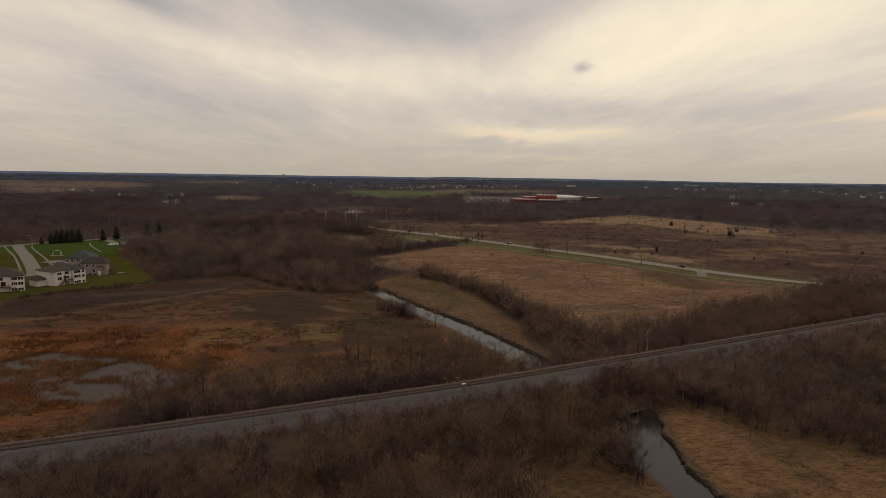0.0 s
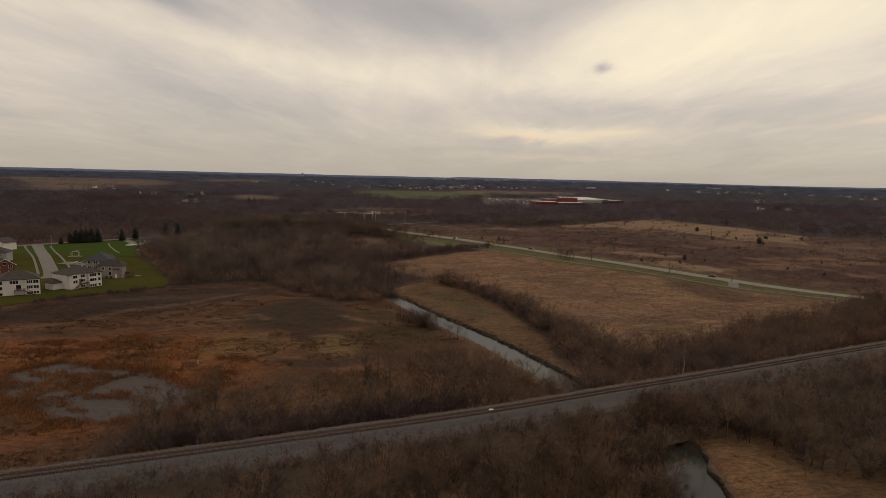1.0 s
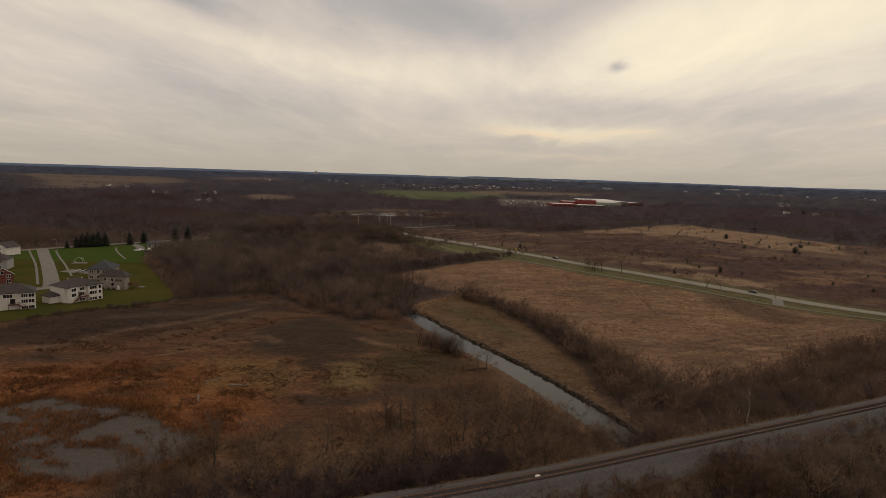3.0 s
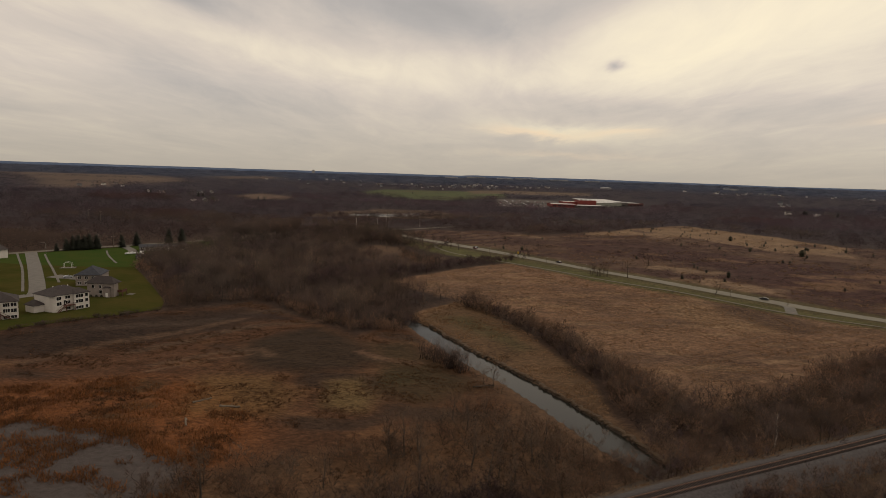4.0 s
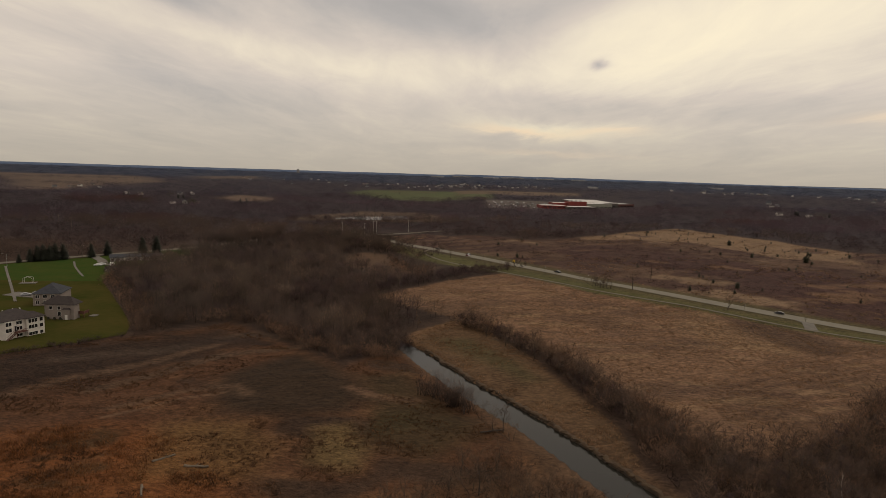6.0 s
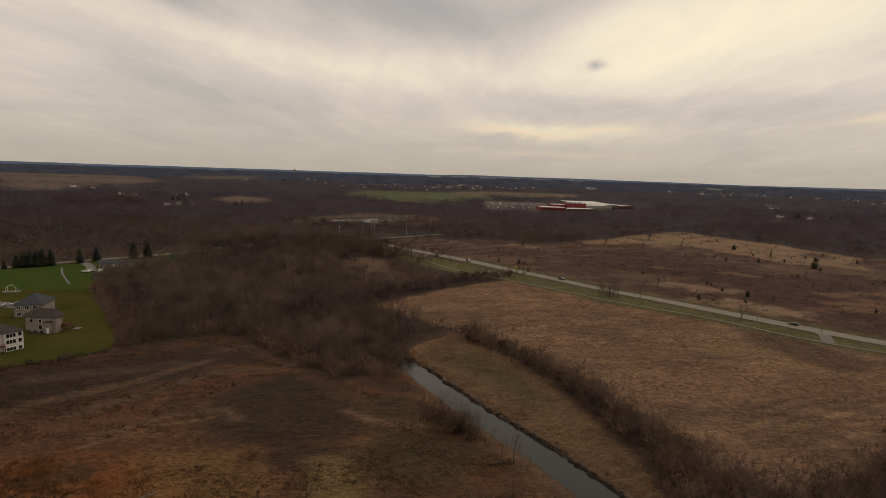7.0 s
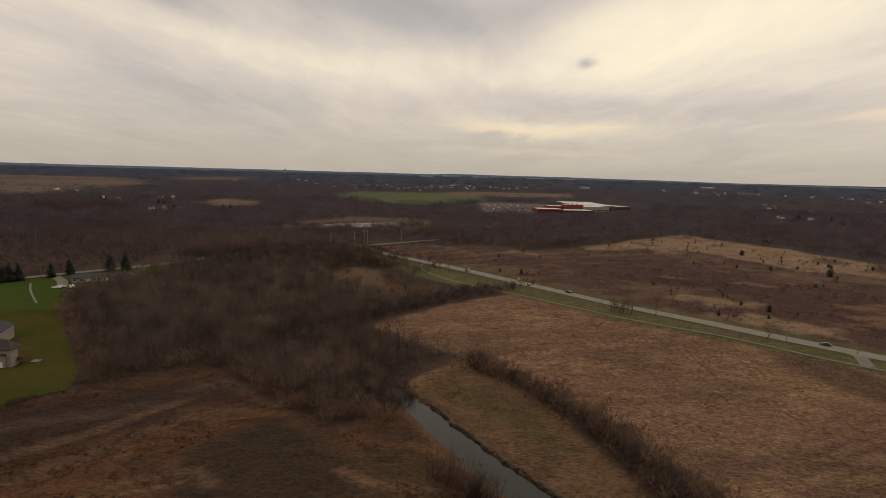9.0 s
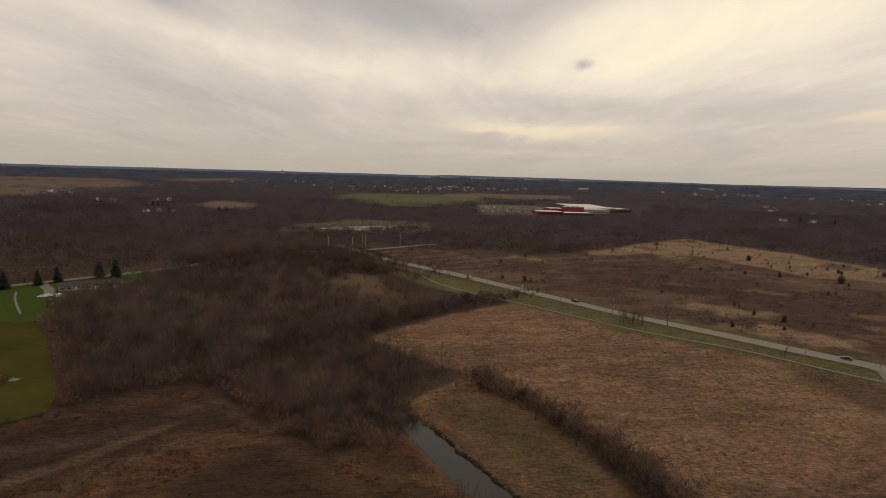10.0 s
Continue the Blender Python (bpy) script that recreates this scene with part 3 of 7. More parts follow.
def cover_colors(x, y):
    """Base colours of soil, litter and grass, with blue haze mixed in far out."""
    rs = np.random.RandomState(5)
    waves = [(rs.uniform(-1, 1, 2) / s, rs.uniform(0, 6.28)) for s in (9, 9, 14, 14, 25, 25, 40, 60)]
    wob = sum(np.sin(x * k[0] + y * k[1] + p) for k, p in waves) / 3.0
    col = np.zeros(x.shape + (3,)) + np.array((0.052, 0.037, 0.029))
    # darker plum-tinted ground from 560 m outwards
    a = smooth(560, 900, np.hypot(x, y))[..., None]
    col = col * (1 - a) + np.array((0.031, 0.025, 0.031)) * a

    # blue distance haze mixed into the ground colour past 2200 m
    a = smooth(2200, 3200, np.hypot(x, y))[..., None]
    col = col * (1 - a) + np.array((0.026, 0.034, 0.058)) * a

    def lay(poly, rgb, soft=4.0, wobble=3.0, amount=1.0):
        nonlocal col
        d = inside(x, y, poly) + wob * wobble
        a = (smooth(-soft, soft, d) * amount)[..., None]
        col = col * (1 - a) + np.array(rgb) * a

    def spots(poly, rgb, size, level, amount, seed):
        nonlocal col
        q = np.random.RandomState(seed)
        s = np.zeros(x.shape)
        for i in range(12):
            k = q.normal(0, 1, 2) / size * (1 + 0.25 * i)
            s = s + np.sin(x * k[0] * 0.8 + y * k[1] * 1.6 + q.uniform(0, 6.28)) / (1 + 0.2 * i)
        a = (smooth(level, level + 1.2, s) * smooth(-2, 4, inside(x, y, poly)) * amount)[..., None]
        col = col * (1 - a) + np.array(rgb) * a

    lay(off_line(RAIL, -9.2, -140, 230) + [(300, 60), (-60, 40), (-160, 40)], (0.092, 0.062, 0.034), 4, 1, 0.8)
    lay(LEFT, (0.080, 0.043, 0.024))
    spots(LEFT, (0.145, 0.082, 0.043), 12, 0.8, 0.6, 1)
    spots(LEFT, (0.042, 0.030, 0.022), 16, 0.4, 0.8, 2)
    lay(BARE_SOIL, (0.033, 0.022, 0.016), 10, 6)
    lay(MOUND, (0.037, 0.026, 0.017), 6, 4)
    lay(ORANGE, (0.150, 0.064, 0.024), 9, 6, 0.9)
    spots(ORANGE, (0.06, 0.04, 0.02), 9, 0.5, 0.8, 3)
    lay([(-90, 222), (-70, 226), (-58, 214), (-62, 200), (-84, 196)], (0.13, 0.085, 0.035), 6, 4, 0.6)
    lay(PATCH, (0.13, 0.095, 0.045), 4, 2)
    lay([(-70, 160), (-20, 184), (2, 212), (-8, 236), (6, 232), (22, 196), (30, 178), (0, 160), (-70, 130)], (0.112, 0.072, 0.042), 7, 5, 0.7)
    lay([(-36, 236), (-24, 240), (-22, 228), (-34, 222)], (0.05, 0.052, 0.018), 4, 2)
    lay([(-46, 264), (-30, 270), (-16, 246), (-6, 224), (-20, 212), (-36, 218), (-40, 236)], (0.048, 0.037, 0.020), 6, 4, 0.85)
    lay(STRIP, (0.112, 0.076, 0.045), 2, 0.6)
    lay([(-22, 318), (-6, 318), (12, 292), (20, 268), (10, 264), (-6, 290)], (0.062, 0.057, 0.027), 5, 2, 0.8)
    lay(TAN, (0.165, 0.108, 0.069), 2.0, 1.2)
    spots(TAN, (0.098, 0.066, 0.046), 14, 0.2, 0.5, 4)
    spots(TAN, (0.080, 0.055, 0.043), 34, 0.7, 0.5, 21)
    spots(TAN, (0.23, 0.165, 0.10), 10, 1.0, 0.55, 6)
    lay([(84, 361), (117, 370), (127, 343), (134, 317), (130, 303), (111, 315), (82, 330)], (0.215, 0.152, 0.090), 10, 7, 0.55)
    lay([(42, 361), (86, 382), (90, 362), (53, 343)], (0.095, 0.066, 0.049), 10, 8, 0.5)
    lay([(140, 362), (205, 335), (205, 318), (160, 318), (120, 330), (112, 352)], (0.13, 0.09, 0.06), 5, 4, 0.5)
    lay([(122, 369), (140, 362), (148, 351), (160, 325), (148, 305), (134, 312), (128, 334)], (0.078, 0.052, 0.036), 5, 4, 0.85)
    lay(MEADOW, (0.134, 0.086, 0.048), 2.5, 1.5)
    spots(MEADOW, (0.07, 0.05, 0.028), 8, 0.6, 0.7, 7)
    lay(HEATH, (0.096, 0.064, 0.046), 6, 3)
    spots(HEATH, (0.058, 0.035, 0.029), 24, -0.9, 0.92, 8)
    spots(HEATH, (0.20, 0.15, 0.10), 24, 1.4, 0.8, 9)
    lay(HEATH_TOP, (0.205, 0.150, 0.096), 7, 8, 0.85)
    spots(HEATH_TOP, (0.075, 0.050, 0.042), 30, 0.9, 0.8, 22)
    lay([(130, 590), (153, 592), (135, 552), (110, 538)], (0.20, 0.155, 0.085), 6, 5, 0.9)
    lay(DARK_HEATH, (0.055, 0.031, 0.028), 6, 10, 0.95)
    spots(DARK_HEATH, (0.14, 0.09, 0.056), 20, 0.6, 0.8, 12)
    # floor of the wood darkened: shade between the crowns put into its colour
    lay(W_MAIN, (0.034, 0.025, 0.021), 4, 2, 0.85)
    lay(CLEARING, (0.092, 0.063, 0.043), 8, 6)
    lay(VERGE_AREA, (0.080, 0.084, 0.034), 2.5, 1.0)
    d = polyline_distance(x, y, MAIN_ROAD[::2])
    a = ((1 - smooth(10, 16, d + wob)) * 0.8 * smooth(-40, 20, x))[..., None]
    col = col * (1 - a) + np.array((0.080, 0.074, 0.035)) * a
    lay(MARSH, (0.100, 0.077, 0.056), 10, 6)
    lay(FAR_GREEN, (0.072, 0.094, 0.042), 20, 10)
    spots(FAR_GREEN, (0.085, 0.078, 0.045), 60, 0.8, 0.8, 33)
    lay(FAR_TAN, (0.118, 0.092, 0.072), 40, 25, 0.85)
    lay(FAR_TAN_2, (0.135, 0.102, 0.078), 15, 8)
    lay(FAR_TAN_3, (0.120, 0.094, 0.068), 15, 8)
    lay(FAR_TAN_4, (0.095, 0.076, 0.062), 25, 8)
    lay(CAR_PARK, (0.105, 0.10, 0.095), 8, 0)
    # old plough bands in the tan field
    v = -x * math.sin(radians(28)) + y * math.cos(radians(28))
    a = (smooth(0, 12, inside(x, y, PLOUGH)) * (0.5 + 0.5 * np.sin(v * 6.283 / 6.0)) * 0.5)[..., None]
    col = col * (1 - a) + np.array((0.075, 0.046, 0.031)) * a
    # worn tracks across the fallow field
    for pts, width, rgb, amount in TRACKS:
        a = ((1 - smooth(width * 0.5, width * 1.2, polyline_distance(x, y, pts) + wob * 0.4)) * amount)[..., None]
        col = col * (1 - a) + np.array(rgb) * a
    d = polyline_distance(x, y, RAIL)
    a = (1 - smooth(11, 20, d))[..., None]
    col = col * (1 - a * 0.6) + np.array((0.125, 0.088, 0.052)) * a * 0.6
    d, w = polyline_distance(x, y, CREEK, CREEK_W)
    a = (smooth(0.4, 1.2, d - w) * (1 - smooth(2.5, 5.5, d - w + wob)) * (y > 176) * (y < 300) * 0.7)[..., None]
    col = col * (1 - a) + np.array((0.118, 0.079, 0.049)) * a
    a = (1 - smooth(-0.5, 1.0, d - w))[..., None]
    col = col * (1 - a) + np.array((0.045, 0.036, 0.028)) * a
    return col * np.array((1.07, 0.95, 0.88))


def graded(a, b, step, low, high, grow=1.22):
    """Even steps between a and b, growing ones out to low and high."""
    mid = list(np.arange(a, b + 0.01, step))
    out, s, v = [], step, b
    while v < high:
        s *= grow
        v = min(v + s, high)
        out.append(v)
    left, s, v = [], step, a
    while v > low:
        s *= grow
        v = max(v - s, low)
        left.append(v)
    return np.array(left[::-1] + mid + out)


def build_ground():
    xs = np.concatenate([graded(-340, -132, 4.0, -4980, -132, 1.10), graded(-128, 208, 2.0, -128, 208), graded(212, 360, 4.0, 212, 4980, 1.10)])
    ys = np.concatenate([graded(60, 88, 4.0, -2500, 88, 1.2), graded(90, 372, 2.0, 90, 372), graded(376, 720, 4.0, 376, 4950, 1.045)])
    X, Y = np.meshgrid(xs, ys)
    Z = land(X, Y)
    rs = np.random.RandomState(3)
    bumps = np.zeros(X.shape)
    for i in range(26):
        k = rs.normal(0, 1, 2) / rs.uniform(1.5, 10)
        bumps += np.sin(X * k[0] + Y * k[1] + rs.uniform(0, 6.28)) * 0.035
    far_off = polyline_distance(X, Y, RAIL[::4])
    for road_line in (MAIN_ROAD[::2], FOOT_PATH[::3], WEST_ROAD[::2], STREET):
        far_off = np.minimum(far_off, polyline_distance(X, Y, road_line))
    v = -X * math.sin(radians(28)) + Y * math.cos(radians(28))
    bumps = bumps * smooth(4, 12, far_off) + 0.10 * np.sin(v * 6.283 / 6.0) * smooth(0, 12, inside(X, Y, PLOUGH))
    bumps = bumps * (1 - smooth(-6, 0, inside(X, Y, LAWN_AREA))) * (1 - smooth(-4, 2, inside(X, Y, POND_AREA)))
    Z = Z + bumps
    nx, ny = len(xs), len(ys)
    idx = np.arange(nx * ny).reshape(ny, nx)
    q = np.stack([idx[:-1, :-1], idx[:-1, 1:], idx[1:, 1:], idx[1:, :-1]], -1).reshape(-1, 4)
    F = np.concatenate([q[:, [0, 1, 2]], q[:, [0, 2, 3]]])
    me = tri_mesh("ground", np.stack([X, Y, Z], -1).reshape(-1, 3), F, GROUND)
    me.polygons.foreach_set("use_smooth", np.ones(len(F), bool))
    at = me.color_attributes.new("cover", "FLOAT_COLOR", "POINT")
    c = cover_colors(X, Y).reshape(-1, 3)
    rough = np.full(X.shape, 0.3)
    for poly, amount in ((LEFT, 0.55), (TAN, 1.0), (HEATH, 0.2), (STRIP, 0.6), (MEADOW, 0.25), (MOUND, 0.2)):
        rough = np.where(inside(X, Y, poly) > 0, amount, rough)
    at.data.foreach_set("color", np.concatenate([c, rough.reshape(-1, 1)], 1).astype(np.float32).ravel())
    tagged(part("ground", me), "brown spring land of fields, rough grass and wood floor", "ground", kind="structure")


def drape(name, poly, mat, lift, label, category, cell=6.0, kind="structure", zfun=None):
    """A patch of ground cover that follows the land."""
    bm = bmesh.new()
    vs = [bm.verts.new((x, y, 0)) for x, y in poly]
    bm.faces.new(vs)
    bmesh.ops.triangulate(bm, faces=bm.faces[:])
    px, py = [p[0] for p in poly], [p[1] for p in poly]
    for lo, hi, no in ((min(px), max(px), (1, 0, 0)), (min(py), max(py), (0, 1, 0))):
        c = lo + cell
        while c < hi:
            bmesh.ops.bisect_plane(bm, geom=bm.verts[:] + bm.edges[:] + bm.faces[:], plane_co=(c if no[0] else 0, c if no[1] else 0, 0), plane_no=no)
            c += cell
    for v in bm.verts:
        v.co.z = ground_z(v.co.x, v.co.y) + lift
    me = bpy.data.meshes.new(name)
    bm.to_mesh(me)
    bm.free()
    me.materials.append(mat)
    return tagged(part(name, me), label, category, kind=kind)


def ribbon(name, line, width, mat, lift, label="", category="", parent=None, offset=0.0, thick=0.12, cross=4):
    """A road or path that follows the land."""
    V, F = [], []
    for i, (x, y) in enumerate(line):
        (ax, ay), (bx, by) = line[max(i - 1, 0)], line[min(i + 1, len(line) - 1)]
        n = math.hypot(bx - ax, by - ay)
        nx, ny = -(by - ay) / n, (bx - ax) / n
        for k in range(cross + 1):
            o = offset + width * (k / cross - 0.5)
            X, Y = x + nx * o, y + ny * o
            V.append((X, Y, ground_z(X, Y) + lift))
    c = cross + 1
    for i in range(len(line) - 1):
        for k in range(cross):
            F.append((i * c + k, (i + 1) * c + k, (i + 1) * c + k + 1, i * c + k + 1))
    # side faces give the slab its thickness
    for k in (0, cross):
        base = len(V)
        for i in range(len(line)):
            x, y, z = V[i * c + k]
            V.append((x, y, z - thick))
        for i in range(len(line) - 1):
            a, b = i * c + k, (i + 1) * c + k
            F.append((a, b, base + i + 1, base + i))
    ob = part(name, mesh_from(name, V, F, mat), parent)
    return tagged(ob, label, category, kind="structure") if category else ob


build_ground()

# creek and ponds
line = spline([p for p in CREEK], 3.0)
V, F = [], []
for i, (x, y) in enumerate(line):
    (ax, ay), (bx, by) = line[max(i - 1, 0)], line[min(i + 1, len(line) - 1)]
    n = math.hypot(bx - ax, by - ay)
    w = float(polyline_distance(np.array([x]), np.array([y]), CREEK, CREEK_W)[1][0]) + 1.2
    V += [(x - (by - ay) / n * w, y + (bx - ax) / n * w, WATER_Z), (x + (by - ay) / n * w, y - (bx - ax) / n * w, WATER_Z)]
    if i:
        F.append((2 * i - 2, 2 * i - 1, 2 * i + 1, 2 * i))
tagged(part("water", mesh_from("creek", V, F, WATER)), "still grey creek winding between grassy banks", "creek", kind="structure")
drape("pond_water", POND_AREA, POND, 0.05, "shallow grey pond with rust-coloured grass in it", "pond", 8)
drape("marsh_water", WHITE_POND, WATER, 0.5, "bright still pond beyond the wood", "pond", 30)
drape("lawn", LAWN_AREA, LAWN, 0.16, "mown green lawn round the houses", "lawn", 8)
drape("lawn", PARK, PARK_LAWN, 0.19, "fresh green lawn towards the west road", "lawn", 8)


# ---- railway ----
def build_railway():
    prof = BANK_PROFILE
    rs = np.random.RandomState(11)
    V, F, S = [], [], []
    k = len(prof)
    for i, (x, y) in enumerate(RAIL):
        (ax, ay), (bx, by) = RAIL[max(i - 1, 0)], RAIL[min(i + 1, len(RAIL) - 1)]
        n = math.hypot(bx - ax, by - ay)
        nx, ny = -(by - ay) / n, (bx - ax) / n
        for j, (o, z) in enumerate(prof):
            q = 0.0 if 4 < j < 9 else rs.uniform(-0.25, 0.25)
            V.append((x + nx * (o + q), y + ny * (o + q), z + (q * 0.4 if 1 < j < 11 else 0)))
    for i in range(len(RAIL) - 1):
        for j in range(k - 1):
            F.append((i * k + j, (i + 1) * k + j, (i + 1) * k + j + 1, i * k + j + 1))
            S.append(0 if 2 <= j <= 8 else 1)
    bank_grass = material("embankment_grass", (0.085, 0.058, 0.036), 0.95, (0.045, 0.031, 0.022), 4, bump=0.5)
    tagged(part("embankment", mesh_from("embankment", V, F, [GRAVEL, bank_grass], S)), "railway embankment with grey gravel shoulder and dry grass slopes", "embankment", kind="structure")
    track = tagged(new("railway_track"), "single rusty railway track on timber ties and gravel", "railway track", kind="structure")
    fine = spline(RAIL[::6], 1.0)

    def rail_strip(off):
        V, F = [], []
        ring = [(-0.10, 0.0), (-0.05, 0.05), (-0.06, 0.18), (0.06, 0.18), (0.05, 0.05), (0.10, 0.0)]
        for i, (x, y) in enumerate(fine):
            (ax, ay), (bx, by) = fine[max(i - 1, 0)], fine[min(i + 1, len(fine) - 1)]
            n = math.hypot(bx - ax, by - ay)
            nx, ny = -(by - ay) / n, (bx - ax) / n
            V += [(x + nx * (off + o), y + ny * (off + o), RAIL_Z + 0.16 + z) for o, z in ring]
            if i:
                F += [((i - 1) * 6 + j, i * 6 + j, i * 6 + (j + 1) % 6, (i - 1) * 6 + (j + 1) % 6) for j in range(6)]
        return mesh_from("rail", V, F, RUST)

    for off in (-0.82, 0.82):
        part("rail", rail_strip(off), track, "rust-brown steel rail")
    tie_b = Build().box(-1.45, -0.115, -0.06, 1.45, 0.115, 0.16)
    tie = tie_b.mesh("tie", TIE)
    dist, rest_v, rest_f = 0.0, [], []
    tot = 0
    for (ax, ay), (bx, by) in zip(fine[:-1], fine[1:]):
        seg = math.hypot(bx - ax, by - ay)
        while dist < seg:
            t = dist / seg
            x, y = ax + (bx - ax) * t, ay + (by - ay) * t
            ang = math.degrees(math.atan2(by - ay, bx - ax)) + 90 + random.uniform(-1.2, 1.2)
            m = pose(x, y, RAIL_Z, 0, 0, ang)
            if -34 < x < 92:
                part("tie", tie, track, m=m)
                tot += 1
            elif -150 < x < 260:
                n = len(rest_v)
                rest_v += [tuple(m @ Vector(v)) for v in tie_b.v]
                rest_f += [tuple(n + c for c in q) for q in tie_b.f]
            dist += 0.56
        dist -= seg
    tagged(part("ties", mesh_from("ties", rest_v, rest_f, TIE), track), "dark timber ties", kind="stuff")
    # culvert where the creek passes under the line
    for (x, y), (dx, dy) in (((38.2, 173.8), (-0.5, 0.87)), ((47.2, 157.4), (0.5, -0.87))):
        ang = math.degrees(math.atan2(dy, dx))
        cul = thing("culvert", pose(x, y, -2.6, 0, 0, ang), "dark concrete culvert mouth under the railway bank", "culvert", kind="structure")
        b = Build()
        for s in (-1, 1):
            b.box(-3, s * 2.4 - 0.3, 0, 0.6, s * 2.4 + 0.3, 1.5)
        b.box(-3, -2.7, 1.5, 0.0, 2.7, 1.8)
        part("headwall", b.mesh("headwall", BANK), cul)
    # pale plate lying between the rails
    tagged(part("track_plate", Build().prism([(-0.55, -0.3), (0.6, -0.26), (0.5, 0.3), (-0.5, 0.24)], 0, 0.14, [(-0.45, -0.2), (0.5, -0.2), (0.4, 0.22), (-0.4, 0.2)]).mesh("track_plate", TRIM), m=pose(7.2, 143.6, RAIL_Z + 0.17, 0, 0, 24)), "pale plate lying across the railway ties", "plate")


build_railway()

# ---- roads ----
ribbon("road", MAIN_ROAD, 8.6, ASPHALT, 0.22, "pale two-lane country road with grass verges", "road")
ribbon("road", WEST_ROAD, 7.0, PATH_MAT, 0.25, "pale two-lane road past the lawns", "road")
ribbon("road", STREET, 7.2, CONCRETE, 0.26, "wide concrete residential street ending at the houses", "street")
ribbon("pavement", FOOT_PATH, 1.9, PATH_MAT, 0.2, "narrow pale footpath beside the road", "path", cross=2)
ribbon("pavement", spline([(-324, 452), (-270, 385), (-224, 324)], 6), 1.25, CONCRETE, 0.3, "concrete sidewalk beside the street", "sidewalk", cross=2)
ribbon("pavement", spline([(-304, 452), (-260, 396), (-223, 349)], 6), 1.25, CONCRETE, 0.3, "concrete sidewalk beside the street", "sidewalk", cross=2)
ribbon("pavement", spline([(-276, 479), (-262, 458), (-238, 427)], 6), 1.2, CONCRETE, 0.3, "thin concrete path across the lawn", "path", cross=2)
ribbon("road", [(160, 373), (163, 364), (158, 352)], 5.5, CONCRETE, 0.2, "pale gravel field entrance off the road", "field entrance")

# ---- trees ----
def tube_tris(a, b, ra, rb, sides, V, F):
    d = b - a
    d = d / max(np.linalg.norm(d), 1e-6)
    p = np.cross(d, (0.3, 0.9, 0.2))
    p = p / np.linalg.norm(p)
    q = np.cross(d, p)
    s = len(V)
    for c, r in ((a, ra), (b, rb)):
        for k in range(sides):
            w = 2 * math.pi * k / sides
            V.append(c + r * (p * math.cos(w) + q * math.sin(w)))
    for k in range(sides):
        j = (k + 1) % sides
        F.append((s + k, s + j, s + sides + j))
        F.append((s + k, s + sides + j, s + sides + k))


def bare_tree(seed, height, limbs, subs, twigs, width, stems=1, sides=5, spread=1.0, low=0.28, twig_len=1.3, segs=5, solid=True, thick=1.0):
    """Bare branching tree or bush: arrays of the wood and of the fine twigs."""
    rs = np.random.RandomState(seed)
    WV, WF, TV, TF = [], [], [], []

    def twig(p, d, length, w):
        side = np.cross(d, rs.normal(0, 1, 3))
        side = side / (np.linalg.norm(side) + 1e-6) * w
        s = len(TV)
        TV.extend((p - side, p + side, p + d * length))
        TF.append((s, s + 1, s + 2))

    for st in range(stems):
        lean = rs.normal(0, 0.06 if stems == 1 else 0.40 * spread, 2)
        base = np.array([*(rs.normal(0, 0.02 if stems == 1 else 0.09 * height, 2)), -0.3])
        h = height * (1.0 if stems == 1 else rs.uniform(0.55, 1.0))
        r0 = thick * height * (0.016 if stems == 1 else 0.008)
        pts, n = [base], segs
        for i in range(1, n + 1):
            t = i / n
            pts.append(base + np.array([lean[0] * h * t + rs.normal(0, 0.02 * h), lean[1] * h * t + rs.normal(0, 0.02 * h), h * 0.86 * t]))
        for i in range(n):
            tube_tris(pts[i], pts[i + 1], r0 * (1 - i / n) + 0.02, r0 * (1 - (i + 1) / n) + 0.015, sides, WV, WF)

        def along(t):
            i = min(int(t * n), n - 1)
            return pts[i] + (pts[i + 1] - pts[i]) * (t * n - i)

        for l in range(limbs):
            t = low + (0.97 - low) * (l + rs.uniform(0, 1)) / limbs
            p = along(t)
            az = l * 2.4 + rs.uniform(-0.6, 0.6)
            up = rs.uniform(0.45, 1.1)
            d = np.array([math.cos(az) * math.cos(up), math.sin(az) * math.cos(up), math.sin(up)])
            length = h * spread * rs.uniform(0.26, 0.46) * (1.15 - 0.7 * t)
            mid = p + d * length * 0.5
            d2 = d + np.array([0, 0, 0.3]) + rs.normal(0, 0.18, 3)
            d2 = d2 / np.linalg.norm(d2)
            end = mid + d2 * length * 0.5
            rl = max(r0 * 0.45 * (1 - t * 0.7), 0.022)
            if solid:
                tube_tris(p, mid, rl, rl * 0.7, 3, WV, WF)
                tube_tris(mid, end, rl * 0.7, rl * 0.25, 3, WV, WF)
            else:
                twig(p, (end - p) / length, length, rl)
            tips = [(p + (mid - p) * rs.uniform(0.3, 1), d) for _ in range(subs // 2)] + [(mid + (end - mid) * rs.uniform(0, 1), d2) for _ in range(subs - subs // 2)]
            for sp, sd in tips:
                dd = sd + rs.normal(0, 0.5, 3) + np.array([0, 0, 0.2])
                dd = dd / np.linalg.norm(dd)
                sl = length * rs.uniform(0.3, 0.6)
                twig(sp, dd, sl, rl * 0.4 + 0.012)
                for _ in range(twigs):
                    dt = dd + rs.normal(0, 0.6, 3) + np.array([0, 0, 0.15])
                    dt = dt / np.linalg.norm(dt)
                    twig(sp + dd * sl * rs.uniform(0.15, 1.0), dt, twig_len * rs.uniform(0.5, 1.2), width * rs.uniform(0.5, 1.2))
    return (np.array(WV), np.array(WF)), (np.array(TV), np.array(TF))


